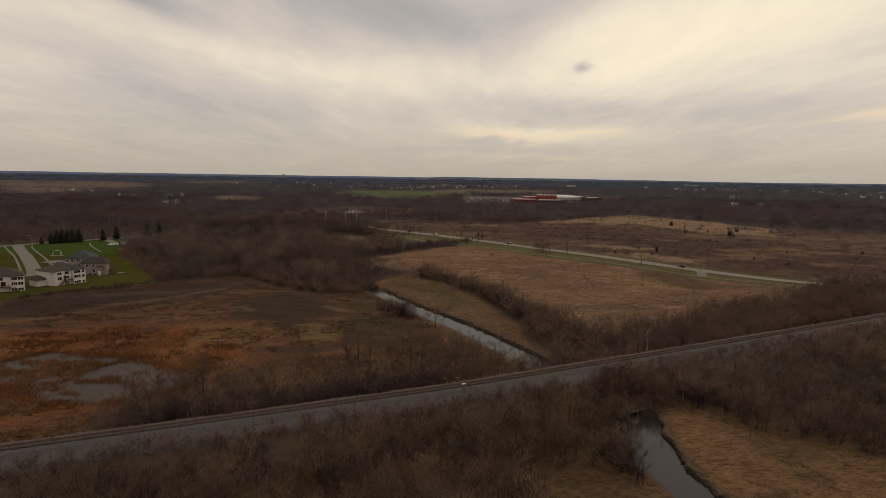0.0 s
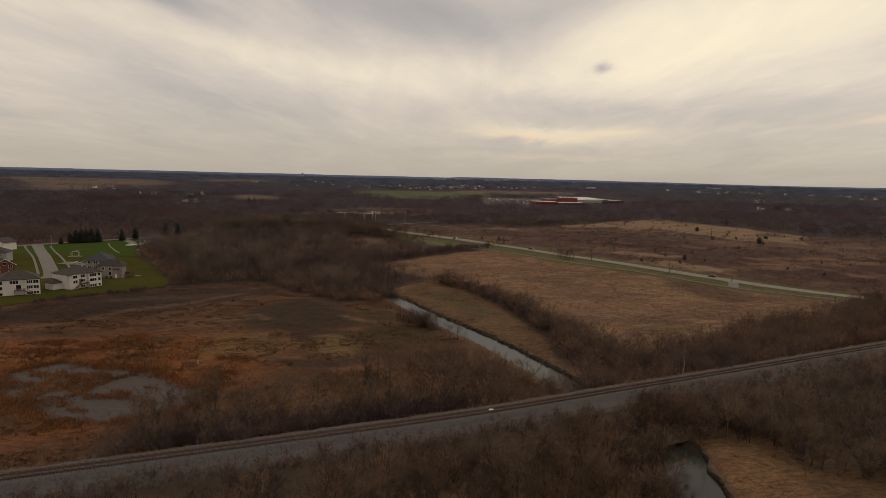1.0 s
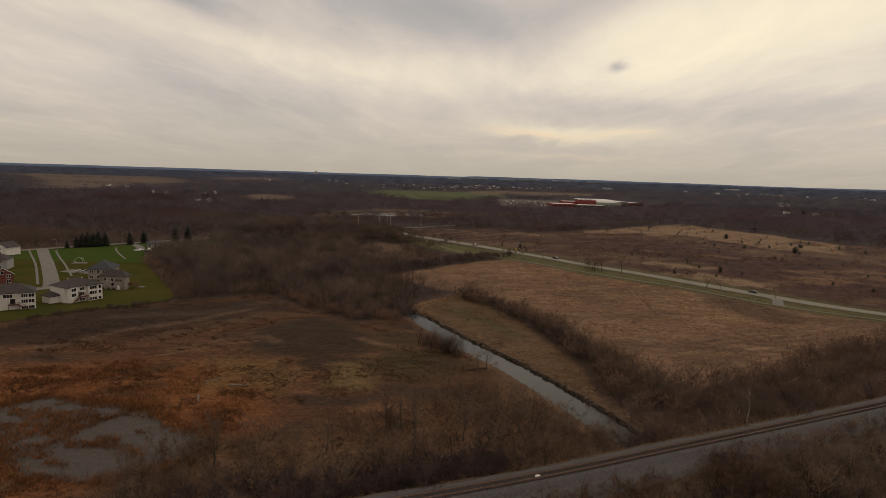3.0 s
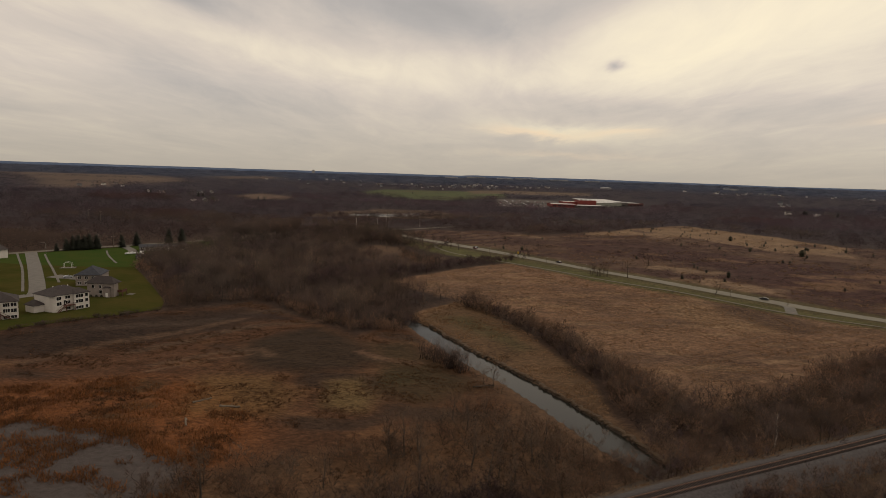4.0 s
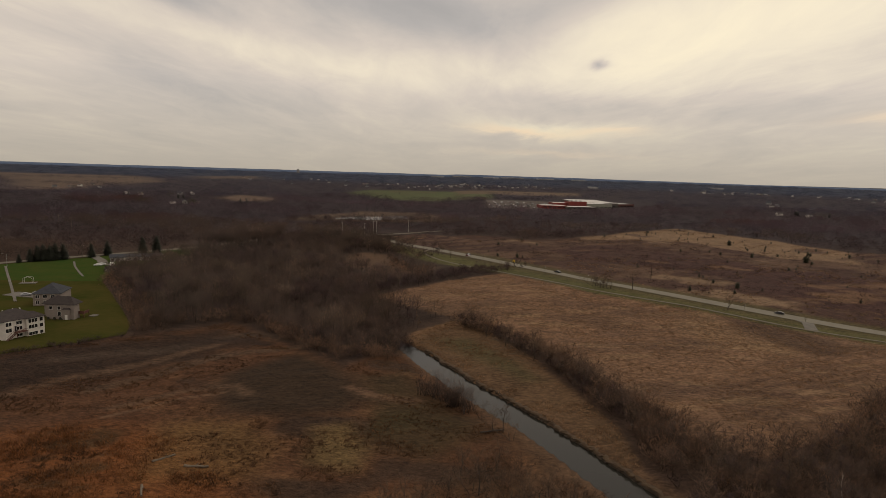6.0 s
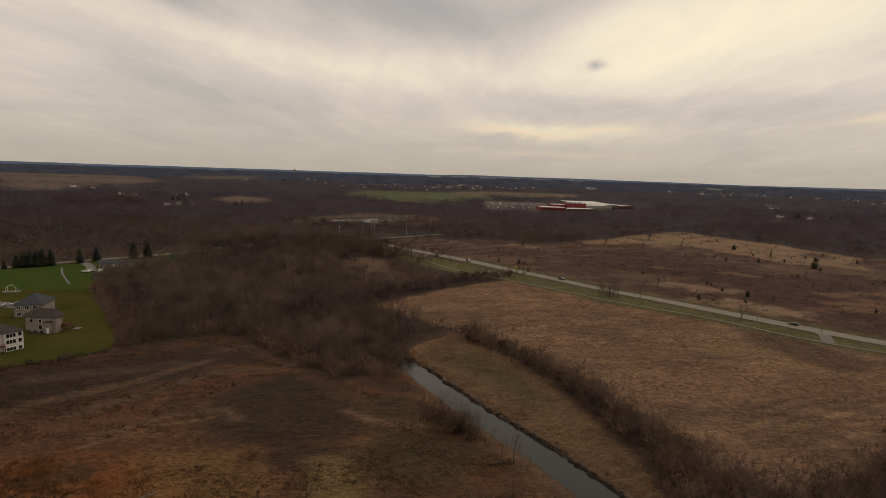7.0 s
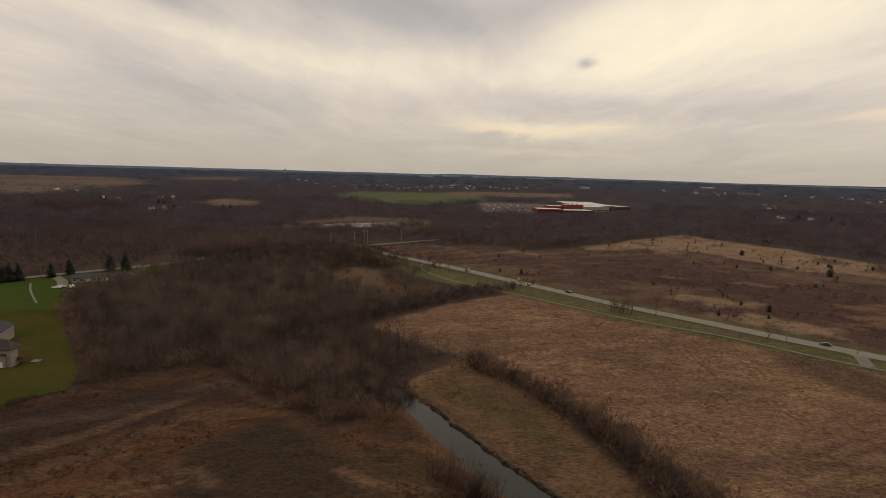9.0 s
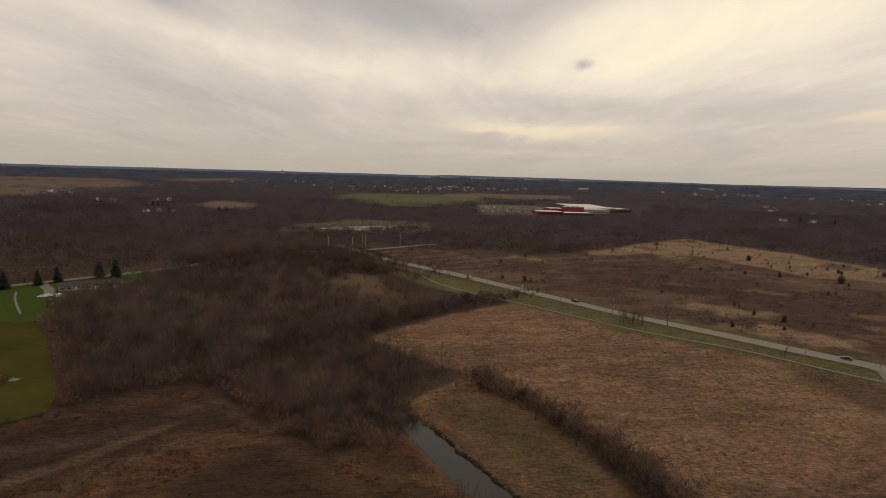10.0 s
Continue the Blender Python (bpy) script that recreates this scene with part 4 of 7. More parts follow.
def crown_tree(seed, height, radius, lobes, count, length, width):
    """A bare wood tree: trunk, rising limbs and a lumpy head of fine upward twigs."""
    rs = np.random.RandomState(seed)
    V, F = [], []

    def spray(p, d, long, w):
        side = np.cross(d, rs.normal(0, 1, 3))
        side = side / (np.linalg.norm(side) + 1e-6) * w
        s = len(V)
        V.extend((p - side, p + side, p + d * long))
        F.append((s, s + 1, s + 2))

    fork = np.array([rs.normal(0, 0.3), rs.normal(0, 0.3), height * rs.uniform(0.3, 0.45)])
    tube_tris(np.array([0, 0, -0.5]), fork, 0.017 * height, 0.011 * height, 3, V, F)
    for i in range(lobes):
        a = 2.4 * i + rs.uniform(-0.5, 0.5)
        up = rs.uniform(0.25, 1.0)
        r = radius * (0.72 - 0.42 * up) * rs.uniform(0.7, 1.25)
        c = np.array([math.cos(a) * r, math.sin(a) * r, height * (0.46 + 0.36 * up) * rs.uniform(0.94, 1.06)])
        tube_tris(fork, c, 0.008 * height, 0.003 * height, 3, V, F)
        size = radius * rs.uniform(0.34, 0.56)
        for _ in range(count // lobes):
            u = rs.normal(0, 1, 3)
            u = u / np.linalg.norm(u)
            p = c + u * size * rs.uniform(0.2, 1.0) ** 0.7
            d = u * 0.4 + np.array([0, 0, 0.8]) + (p - fork) / height * 0.6 + rs.normal(0, 0.28, 3)
            spray(p, d / np.linalg.norm(d), length * rs.uniform(0.6, 1.25), width * rs.uniform(0.6, 1.3))
    return np.array(V), np.array(F)


def crown_clump(seed, height, radius, count, length, width):
    """A far crown: short twigs all through a rounded head, on a thin trunk."""
    rs = np.random.RandomState(seed)
    V, F = [], []
    tube_tris(np.array([0, 0, -0.5]), np.array([0, 0, height * 0.6]), 0.12, 0.06, 3, V, F)
    for _ in range(count):
        u = rs.normal(0, 1, 3)
        u = u / np.linalg.norm(u)
        rr = rs.uniform(0.35, 1.0) ** 0.6
        p = np.array([u[0] * radius * rr, u[1] * radius * rr, height * 0.58 + u[2] * height * 0.36 * rr])
        d = u * 0.7 + np.array([0, 0, 0.55]) + rs.normal(0, 0.35, 3)
        d = d / np.linalg.norm(d)
        side = np.cross(d, rs.normal(0, 1, 3))
        side = side / np.linalg.norm(side) * width
        s = len(V)
        V.extend((p - side, p + side, p + d * length * rs.uniform(0.6, 1.2)))
        F.append((s, s + 1, s + 2))
    return np.array(V), np.array(F)


def plant_tints(x, y, rs, span, grain):
    """A brightness and a hue for every plant, drifting over the ground as species and age do."""
    q = np.random.RandomState(97)
    drift, hue = np.zeros(len(x)), np.zeros(len(x))
    for i in range(8):
        k, j = q.normal(0, 1, 2) / (9 + 7 * i) / grain, q.normal(0, 1, 2) / (14 + 16 * i) / grain
        drift += np.sin(x * k[0] + y * k[1] + q.uniform(0, 6.28)) * 0.35
        hue += np.sin(x * j[0] + y * j[1] + q.uniform(0, 6.28)) * 0.35
    tone = np.exp((0.5 * drift + rs.normal(0, 0.5 if grain < 2 else 0.14, len(x))) * span).clip(0.5, 1.32)
    hue = np.clip(hue * 0.7 + rs.normal(0, 0.4, len(x)), -1.5, 1.5) * span
    return np.stack([tone * (1 + 0.15 * hue), tone * (1 + 0.02 * hue), tone * (1 - 0.10 * hue)], -1) - 1.0


def joined(pair):
    (a, f), (b, g) = pair
    return np.concatenate([a, b]), np.concatenate([f, g + len(a)])


def scatter(poly, count, rs, gap=0.0, keep=None):
    """Random places inside a polygon."""
    px, py = np.array([p[0] for p in poly]), np.array([p[1] for p in poly])
    out = []
    for _ in range(60):
        n = max(200, count * 2)
        x, y = rs.uniform(px.min(), px.max(), n), rs.uniform(py.min(), py.max(), n)
        ok = inside(x, y, poly) > gap
        if keep is not None:
            ok &= keep(x, y)
        out += list(zip(x[ok], y[ok]))
        if len(out) >= count:
            break
    return out[:count]


def woods(name, places, kinds, sizes, mat, label, category, rs, wide=None, zoff=0.0, span=0.42, grain=1.0):
    """Many plants joined into one mass."""
    VV, FF, n, sizes_of = [], [], 0, []
    P = np.array(places)
    Z = surface(P[:, 0], P[:, 1]) + zoff
    for i in range(len(P)):
        V, F = kinds[rs.randint(len(kinds))]
        a, s = rs.uniform(0, 6.28), rs.uniform(*sizes)
        w = s * (wide[i] if wide is not None else rs.uniform(0.85, 1.2))
        c, q = math.cos(a) * w, math.sin(a) * w
        W = np.empty_like(V)
        W[:, 0] = V[:, 0] * c - V[:, 1] * q + P[i, 0]
        W[:, 1] = V[:, 0] * q + V[:, 1] * c + P[i, 1]
        W[:, 2] = V[:, 2] * s + Z[i]
        VV.append(W)
        FF.append(F + n)
        n += len(V)
        sizes_of.append(len(V))
    me = tri_mesh(name, np.concatenate(VV), np.concatenate(FF), mat)
    tints = np.repeat(plant_tints(P[:, 0], P[:, 1], rs, span, grain), sizes_of, axis=0)
    me.attributes.new("tint", "FLOAT_VECTOR", "POINT").data.foreach_set("vector", tints.astype(np.float32).ravel())
    ob = part(name, me)
    return tagged(ob, label, category, kind="stuff")


RS = np.random.RandomState(21)


def clear(x, y, creek=1.5, rail=12.0, road=9.0):
    d, w = polyline_distance(x, y, CREEK, CREEK_W)
    ok = (d > w + creek) & (polyline_distance(x, y, RAIL) > rail)
    for r in (MAIN_ROAD[::2], WEST_ROAD[::2]):
        ok &= polyline_distance(x, y, r) > road
    return ok


def patchy(x, y, size, level, seed):
    """True in irregular patches."""
    q = np.random.RandomState(seed)
    s = np.zeros(np.shape(x))
    for i in range(9):
        k = q.normal(0, 1, 2) / size * (1 + 0.3 * i)
        s = s + np.sin(x * k[0] + y * k[1] + q.uniform(0, 6.28)) / (1 + 0.25 * i)
    return s > level


BUSH = [joined(bare_tree(40 + i, 4.0, 4, 3, 4, 0.042, stems=4, sides=3, spread=1.3, low=0.15, twig_len=0.95, segs=2, solid=False)) for i in range(6)]
BUSH_FAR = [joined(bare_tree(45 + i, 4.0, 3, 3, 3, 0.06, stems=4, sides=3, spread=1.3, low=0.15, twig_len=1.05, segs=2, solid=False)) for i in range(6)]
BUSH_FINE = [joined(bare_tree(50 + i, 4.0, 4, 4, 5, 0.027, stems=4, sides=3, spread=1.3, low=0.12, twig_len=0.75, segs=2, solid=False)) for i in range(6)]
STEMS = [joined(bare_tree(60 + i, 6.5, 3, 2, 3, 0.03, stems=7, sides=3, spread=0.5, low=0.4, twig_len=1.1, segs=3, solid=False, thick=1.2)) for i in range(4)]
TREE_MID = [crown_tree(80 + i, 11.0, 4.6 + 0.3 * (i % 3), 8 + i % 3, 230, 1.55, 0.058) for i in range(8)]
TREE_FAR = [crown_clump(100 + i, 8.0, 4.8, 36, 1.5, 0.42) for i in range(8)]

W_NEAR = off_line(RAIL, -7.4, -140, 230) + [(300, 60), (-60, 40), (-160, 40)]
W_NORTH = off_line(RAIL, 6.0, -78, 24) + [(24, 182), (12, 196), (2, 206), (-12, 206), (-24, 186), (-40, 176), (-62, 168), (-76, 156)]
W_HEDGE = [(-14, 352), (-8, 351), (2, 338), (14, 318), (30, 287), (41, 255), (52, 226), (68, 219), (92, 231), (136, 268), (205, 308), (215, 345), (260, 330), (300, 310)] + off_line(RAIL, 7.0, 32, 280)[::-1] + [(38, 184), (35, 206), (34, 232), (28, 262), (20, 290), (6, 318), (-6, 332)]

LAWN_HEDGE = [(-182, 261), (-170, 275), (-154, 289), (-144, 299), (-140, 302), (-152, 285), (-168, 271), (-180, 257)]
near_keep = lambda x, y: (inside(x, y, MEADOW) < -1.0) & (clear(x, y, 1.0, 7.6) | ((bank_z(x, y) > 1.2) & (polyline_distance(x, y, RAIL) > 7.6))) & (y > 84) & (np.abs(x) < y * 0.78 + 14) & ~((x > 20) & (x < 47) & (y < 118) & patchy(x, y, 6, -0.4, 4))
north_keep = lambda x, y: clear(x, y, 1.0, 6.2)
hedge_keep = lambda x, y: clear(x, y, 2.5, 7.2) | ((bank_z(x, y) > 1.2) & (polyline_distance(x, y, RAIL) > 7.2))
LOW_EDGE = [(-72, 604), (-2, 546), (30, 492), (24, 468), (-5, 458), (-30, 468), (-40, 505), (-58, 545)]
main_keep = lambda x, y: (inside(x, y, CLEARING) < 2) & (inside(x, y, LOW_EDGE) < 0) & clear(x, y, -1.5)
off_rail = lambda x, y: polyline_distance(x, y, RAIL)
culvert_keep = lambda x, y: polyline_distance(x, y, RAIL) > 9.0
woods("brush", scatter(W_NEAR, 400, RS, 0.3, lambda x, y: near_keep(x, y) & (off_rail(x, y) > 14)), BUSH_FINE, (1.0, 2.0), TWIG_NEAR, "dense leafless brown brush beside the railway", "brush", RS, span=0.75)
woods("brush", scatter(W_NEAR, 300, RS, 0.3, lambda x, y: near_keep(x, y) & (off_rail(x, y) > 12)), BUSH, (0.8, 1.5), TWIG_DARK, "dark plum-brown brush beside the railway", "brush", RS, span=0.6)
woods("brush", scatter(W_NEAR, 170, RS, 0.6, lambda x, y: near_keep(x, y) & (off_rail(x, y) > 16)), TREE_MID, (0.55, 0.9), TWIG_NEAR, "slender bare trees with fine upright twigs", "brush", RS, span=0.7)
woods("brush", scatter(W_NEAR, 130, RS, 0.3, lambda x, y: near_keep(x, y) & (off_rail(x, y) > 14)), BUSH_FINE, (1.1, 2.3), TWIG_PALE, "pale straggling brush beside the railway", "brush", RS)
woods("brush", [(x + RS.normal(0, 1.6), y + RS.normal(0, 1.6)) for o in (9, 12.5, 16, 19.5) for x, y in off_line(spline(RAIL[::4], 1.6), o, -60, 6)], BUSH, (0.95, 1.6), TWIG_DARK, "dark dense thicket behind the railway", "brush", RS)
woods("brush", [(x + RS.normal(0, 0.7), y + RS.normal(0, 0.7)) for o in (-6.6, -7.6, -9.0) for x, y in off_line(spline(RAIL[::4], 2.3), o, -95, 30)], BUSH, (0.35, 0.75), TWIG, "brown scrub growing up to the gravel", "brush", RS)
woods("brush", scatter(W_NEAR, 360, RS, 0.1, lambda x, y: near_keep(x, y) & (off_rail(x, y) <= 16.5)), BUSH, (0.5, 1.05), TWIG, "low brown scrub on the railway bank", "brush", RS)
WOOD_EDGE = [(-236, 457), (-214, 408), (-167, 342), (-149, 315), (-143, 302), (-114, 337), (-74, 298), (-53, 274), (-46, 282), (-72, 312), (-112, 350), (-138, 322), (-158, 352), (-204, 414), (-226, 458)]
woods("undergrowth", scatter(WOOD_EDGE, 250, RS, 0.0), BUSH_FAR, (0.9, 1.8), TWIG, "dark dense brush along the edge of the wood", "undergrowth", RS)
woods("brush", scatter([(42, 156), (46, 161), (54, 158), (51, 149), (46, 150)], 12, RS, 0, lambda x, y: off_rail(x, y) > 6.0) + scatter([(43.5, 139), (44, 152), (55, 152), (54.5, 142), (50, 142)], 30, RS), BUSH, (0.55, 1.0), TWIG, "scrub hanging over the culvert mouth", "brush", RS)
woods("brush", scatter([(44, 152), (45.5, 158), (51, 157), (53, 152), (49, 149)], 26, RS), BUSH, (0.6, 1.0), TWIG_DARK, "dark brush hanging over the culvert mouth", "brush", RS)
woods("brush", [(x + RS.normal(0, 0.6), y + RS.normal(0, 0.6)) for o in (-5.2, -6.4, -8.0) for x, y in off_line(spline(RAIL[::4], 2.4), o, 46, 240)], BUSH, (0.35, 0.8), TWIG, "brown scrub growing into the gravel", "brush", RS)
woods("brush", scatter([(43, 150), (44, 165), (60, 163), (56, 148)], 34, RS, 0, culvert_keep) + scatter([(24, 180), (34, 172), (46, 180), (40, 190)], 16, RS, 0, culvert_keep), BUSH, (0.6, 1.1), TWIG, "scrub on the bank over the culvert", "brush", RS)
woods("brush", scatter(W_NORTH, 150, RS, 0.3, north_keep), BUSH, (0.6, 1.4), TWIG_PALE, "pale leafless brush along the creek", "brush", RS)
woods("brush", scatter(W_NORTH, 200, RS, 0.3, lambda x, y: north_keep(x, y) & patchy(x, y, 10, 0.0, 61)) + scatter([(-54, 284), (-46, 296), (-37, 294), (-37, 284)], 26, RS), BUSH, (0.6, 1.5), TWIG, "leafless brown brush between field and railway", "brush", RS)
woods("brush", scatter(W_HEDGE, 560, RS, 0.3, hedge_keep), BUSH, (1.2, 2.3), TWIG, "leafless hedge thicket round the tan field", "brush", RS)
woods("brush", scatter(W_HEDGE, 200, RS, 0.1, hedge_keep), BUSH, (0.8, 1.6), TWIG_DARK, "dark dense foot of the hedge thicket", "brush", RS)
woods("brush", scatter(W_HEDGE, 230, RS, 0.8, hedge_keep), TREE_MID, (0.5, 0.85), TWIG_GREY, "grey-brown crowns standing in the hedge", "brush", RS)
woods("woodland", scatter(W_MAIN, 920, RS, 1.0, main_keep), TREE_MID, (0.5, 1.1), TWIG_GREY, "bare deciduous wood between houses and fields", "woodland", RS)
woods("woodland", scatter(W_MAIN, 330, RS, 2.0, lambda x, y: main_keep(x, y) & patchy(x, y, 16, 0.0, 31)), TREE_MID, (0.75, 1.35), TWIG_PALE, "pale grey bare crowns standing out of the wood", "woodland", RS)
woods("woodland", scatter(W_MAIN, 480, RS, 0.5, lambda x, y: main_keep(x, y) & patchy(x, y, 18, 0.2, 32)), TREE_MID, (0.45, 0.95), TWIG_DARK, "dark plum-brown thicket within the wood", "woodland", RS)
FIELD_THICKET = [(-59, 402), (-47, 419), (-17, 449), (20, 473), (27, 486), (2, 494), (-30, 470), (-62, 436), (-74, 408)]
ROAD_THICKET = [(-124, 676), (-88, 644), (-56, 594), (-26, 550), (-42, 540), (-92, 596), (-140, 652)]
woods("thicket", scatter([(-52, 288), (-38, 296), (-33, 306), (-38, 316), (-50, 338), (-64, 352), (-72, 344), (-58, 318)], 70, RS, 0, lambda x, y: clear(x, y, -0.6, 20)), BUSH, (0.9, 1.7), TWIG_GREY, "bare trees leaning over the narrow upper creek", "thicket", RS)
CREEK_HEAD = [(-38, 298), (-33, 303), (-30, 312), (-40, 334), (-56, 352), (-70, 362), (-74, 352), (-56, 326), (-46, 304)]
woods("thicket", scatter(CREEK_HEAD, 46, RS), TREE_MID, (0.5, 0.85), TWIG_GREY, "bare crowns over the head of the creek", "thicket", RS)
woods("thicket", scatter(CREEK_HEAD, 70, RS), BUSH, (0.7, 1.5), TWIG_DARK, "dark brush over the head of the creek", "thicket", RS)
woods("thicket", scatter(FIELD_THICKET, 230, RS, 0.2), BUSH_FAR, (0.8, 1.35), TWIG_DARK, "low dark thicket along the field edge", "thicket", RS)
woods("thicket", scatter(ROAD_THICKET, 210, RS, 0.2, lambda x, y: clear(x, y, 1, 20, 6)) + scatter([(-128, 708), (-112, 694), (-92, 662), (-70, 626), (-78, 622), (-106, 660), (-136, 690)], 90, RS, 0, lambda x, y: clear(x, y, 1, 20, 5.5)), BUSH_FAR, (0.9, 1.6), TWIG_GREY, "grey-brown thicket between field and road", "thicket", RS)
# dark twigs here put the shade of the crown gaps into the undergrowth
woods("undergrowth", scatter(W_MAIN, 190, RS, 0.2, main_keep), BUSH_FAR, (0.8, 1.6), TWIG_DARK, "bare brown undergrowth of the wood", "undergrowth", RS)

woods("brush", scatter(LAWN_HEDGE, 90, RS), BUSH, (0.25, 0.65), TWIG_DARK, "low dark shrubs along the lawn edge", "shrubs", RS)
woods("brush", scatter([(38, 150), (36, 163), (46, 166), (60, 162), (62, 150), (54, 142), (53, 150), (47, 150), (45, 142)], 40, RS, 0, culvert_keep) + scatter([(24, 180), (32, 182), (34, 172), (46, 180), (42, 190), (40, 172), (30, 166), (20, 172)], 26, RS, 0, culvert_keep), BUSH_FINE, (0.7, 1.3), TWIG, "overhanging brush round the culvert", "brush", RS)
woods("brush", scatter([(-24, 252), (-18, 256), (-9, 243), (-10, 238), (-18, 244)], 26, RS, 0, lambda x, y: clear(x, y, 0.3)), STEMS, (1.0, 1.6), TWIG_GREY, "thicket of thin stems on the creek bank", "brush", RS)
woods("woodland", scatter([(-226, 552), (-206, 556), (-168, 606), (-176, 640), (-200, 618)], 75, RS, 0, lambda x, y: clear(x, y, 1, 20, 7)), TREE_MID, (1.15, 1.7), TWIG_GREY, "tall bare trees in front of the west road", "woodland", RS)
woods("woodland", scatter([(-168, 606), (-150, 630), (-104, 668), (-112, 682), (-160, 662), (-176, 640)], 70, RS, 0, lambda x, y: clear(x, y, 1, 20, 7)), TREE_MID, (0.55, 0.95), TWIG_DARK, "low dark trees before the road junction", "woodland", RS)
HEDGE_LINE = [(-14, 352), (-6, 348), (14, 318), (30, 287), (41, 255), (50, 228), (42, 222), (33, 240), (28, 262), (20, 290), (6, 318), (-8, 334)]
woods("brush", scatter(HEDGE_LINE, 85, RS, 0.3), BUSH, (1.0, 1.7), TWIG_GREY, "grey-brown brush of the field hedge", "brush", RS)
woods("brush", scatter(HEDGE_LINE, 60, RS, 0.3), BUSH, (0.9, 1.5), TWIG_DARK, "dark plum brush of the field hedge", "brush", RS)
woods("brush", scatter(HEDGE_LINE, 30, RS, 1.0), TREE_MID, (0.55, 0.85), TWIG_NEAR, "pale crowns rising from the field hedge", "brush", RS)
# low dark shrubs over the heath beyond the road
heath_keep = lambda x, y: clear(x, y, 5, 30, 14) & ((patchy(x, y, 26, 0.3, 8) & (inside(x, y, HEATH_TOP) < 0)) | (inside(x, y, DARK_HEATH) > 0))
woods("heath_shrubs", scatter(HEATH, 1700, RS, 3, heath_keep), TREE_FAR, (0.10, 0.26), HEATH_TWIG, "low dark brown shrubs over the heath", "shrubs", RS, wide=RS.uniform(1.6, 3.0, 1700))
woods("shrubs", scatter([(-50, 720), (10, 706), (66, 654), (125, 692), (180, 742), (215, 786), (190, 800), (120, 740), (40, 720), (-20, 760)], 190, RS) + scatter(HEATH, 260, RS, 2, lambda x, y: clear(x, y, 5, 30, 16) & (inside(x, y, HEATH_TOP) < 0) & patchy(x, y * 2.2, 34, 1.1, 88)), TREE_FAR, (0.22, 0.5), HEATH_TWIG, "dark thickets along the edge of the heath", "shrubs", RS, wide=RS.uniform(1.6, 2.8, 450), span=0.25)
POND_FRONT = [(-230, 835), (-176, 846), (-112, 842), (-52, 872), (-40, 905), (-72, 898), (-114, 866), (-176, 870), (-225, 866)]
woods("shrubs", scatter(POND_FRONT, 170, RS), TREE_FAR, (0.55, 1.1), TWIG_DARK, "bare trees in front of the far pond", "shrubs", RS)
woods("shrubs", scatter(WHITE_POND, 46, RS, -3, lambda x, y: patchy(x, y, 18, -0.4, 41)), TREE_FAR, (0.25, 0.6), TWIG_FAR, "dark shrubs standing in the far pond", "shrubs", RS)
woods("undergrowth", scatter(CLEARING, 220, RS, 0, lambda x, y: patchy(x, y, 12, 0.2, 3)), BUSH_FAR, (0.4, 0.9), TWIG, "bare shrubs in the clearing", "shrubs", RS)

SCHOOL_AREA = [(120, 1060), (175, 1050), (300, 1150), (420, 1340), (420, 1560), (230, 1560), (130, 1200)]
GARDENS = [(-647, 1267, 45), (-463, 1056, 40), (-568, 1315, 40), (611, 1130, 40), (570, 1151, 30), (170, 1040, 18)]


def far_places(count, r0, r1, rs):
    """Woods that thin out with distance."""
    a = rs.uniform(-47, 47, count)
    r = r0 * (r1 / r0) ** rs.uniform(0, 1, count)
    x, y = r * np.sin(np.radians(a)), r * np.cos(np.radians(a))
    ok = np.ones(count, bool)
    ok &= (inside(x, y, FAR_TAN) < 0) | patchy(x, y * 2.5, 240, 0.0, 51)
    ok &= (inside(x, y, MARSH) < 0) | (patchy(x, y * 2, 30, 0.5, 52) & (inside(x, y, WHITE_POND) < -4))
    for poly in (HEATH, FAR_GREEN, FAR_TAN_2, FAR_TAN_3, FAR_TAN_4, LAWN_AREA, TAN, SCHOOL_AREA, CAR_PARK):
        ok &= inside(x, y, poly) < 0
    for gx, gy, gr in GARDENS:
        ok &= np.hypot(x - gx, y - gy) > gr
    ok &= (inside(x, y, W_MAIN) < 0) & clear(x, y, 5, 30, 11)
    return x[ok], y[ok], r[ok]


x, y, r = far_places(12000, 480, 1500, RS)
tall, close = patchy(x, y * 1.6, 75, 0.1, 71), r < 860
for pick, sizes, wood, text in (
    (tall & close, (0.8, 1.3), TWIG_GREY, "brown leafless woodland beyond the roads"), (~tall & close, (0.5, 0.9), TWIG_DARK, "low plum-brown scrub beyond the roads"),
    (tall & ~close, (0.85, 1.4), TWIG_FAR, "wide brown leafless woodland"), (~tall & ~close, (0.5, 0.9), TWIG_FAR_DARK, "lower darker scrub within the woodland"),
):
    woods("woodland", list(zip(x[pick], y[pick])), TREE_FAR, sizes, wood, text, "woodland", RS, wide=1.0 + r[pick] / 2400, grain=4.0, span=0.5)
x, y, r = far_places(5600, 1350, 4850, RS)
# haze in the twig colours turns bluer beyond 2500 m
for pick, wood, text in ((r < 2500, TWIG_HAZE, "distant leafless woodland tinted with haze"), (r >= 2500, TWIG_BLUE_HAZE, "far woods along the horizon, coloured with blue haze")):
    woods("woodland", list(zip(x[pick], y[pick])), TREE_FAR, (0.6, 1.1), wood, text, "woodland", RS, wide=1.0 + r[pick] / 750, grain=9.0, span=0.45)


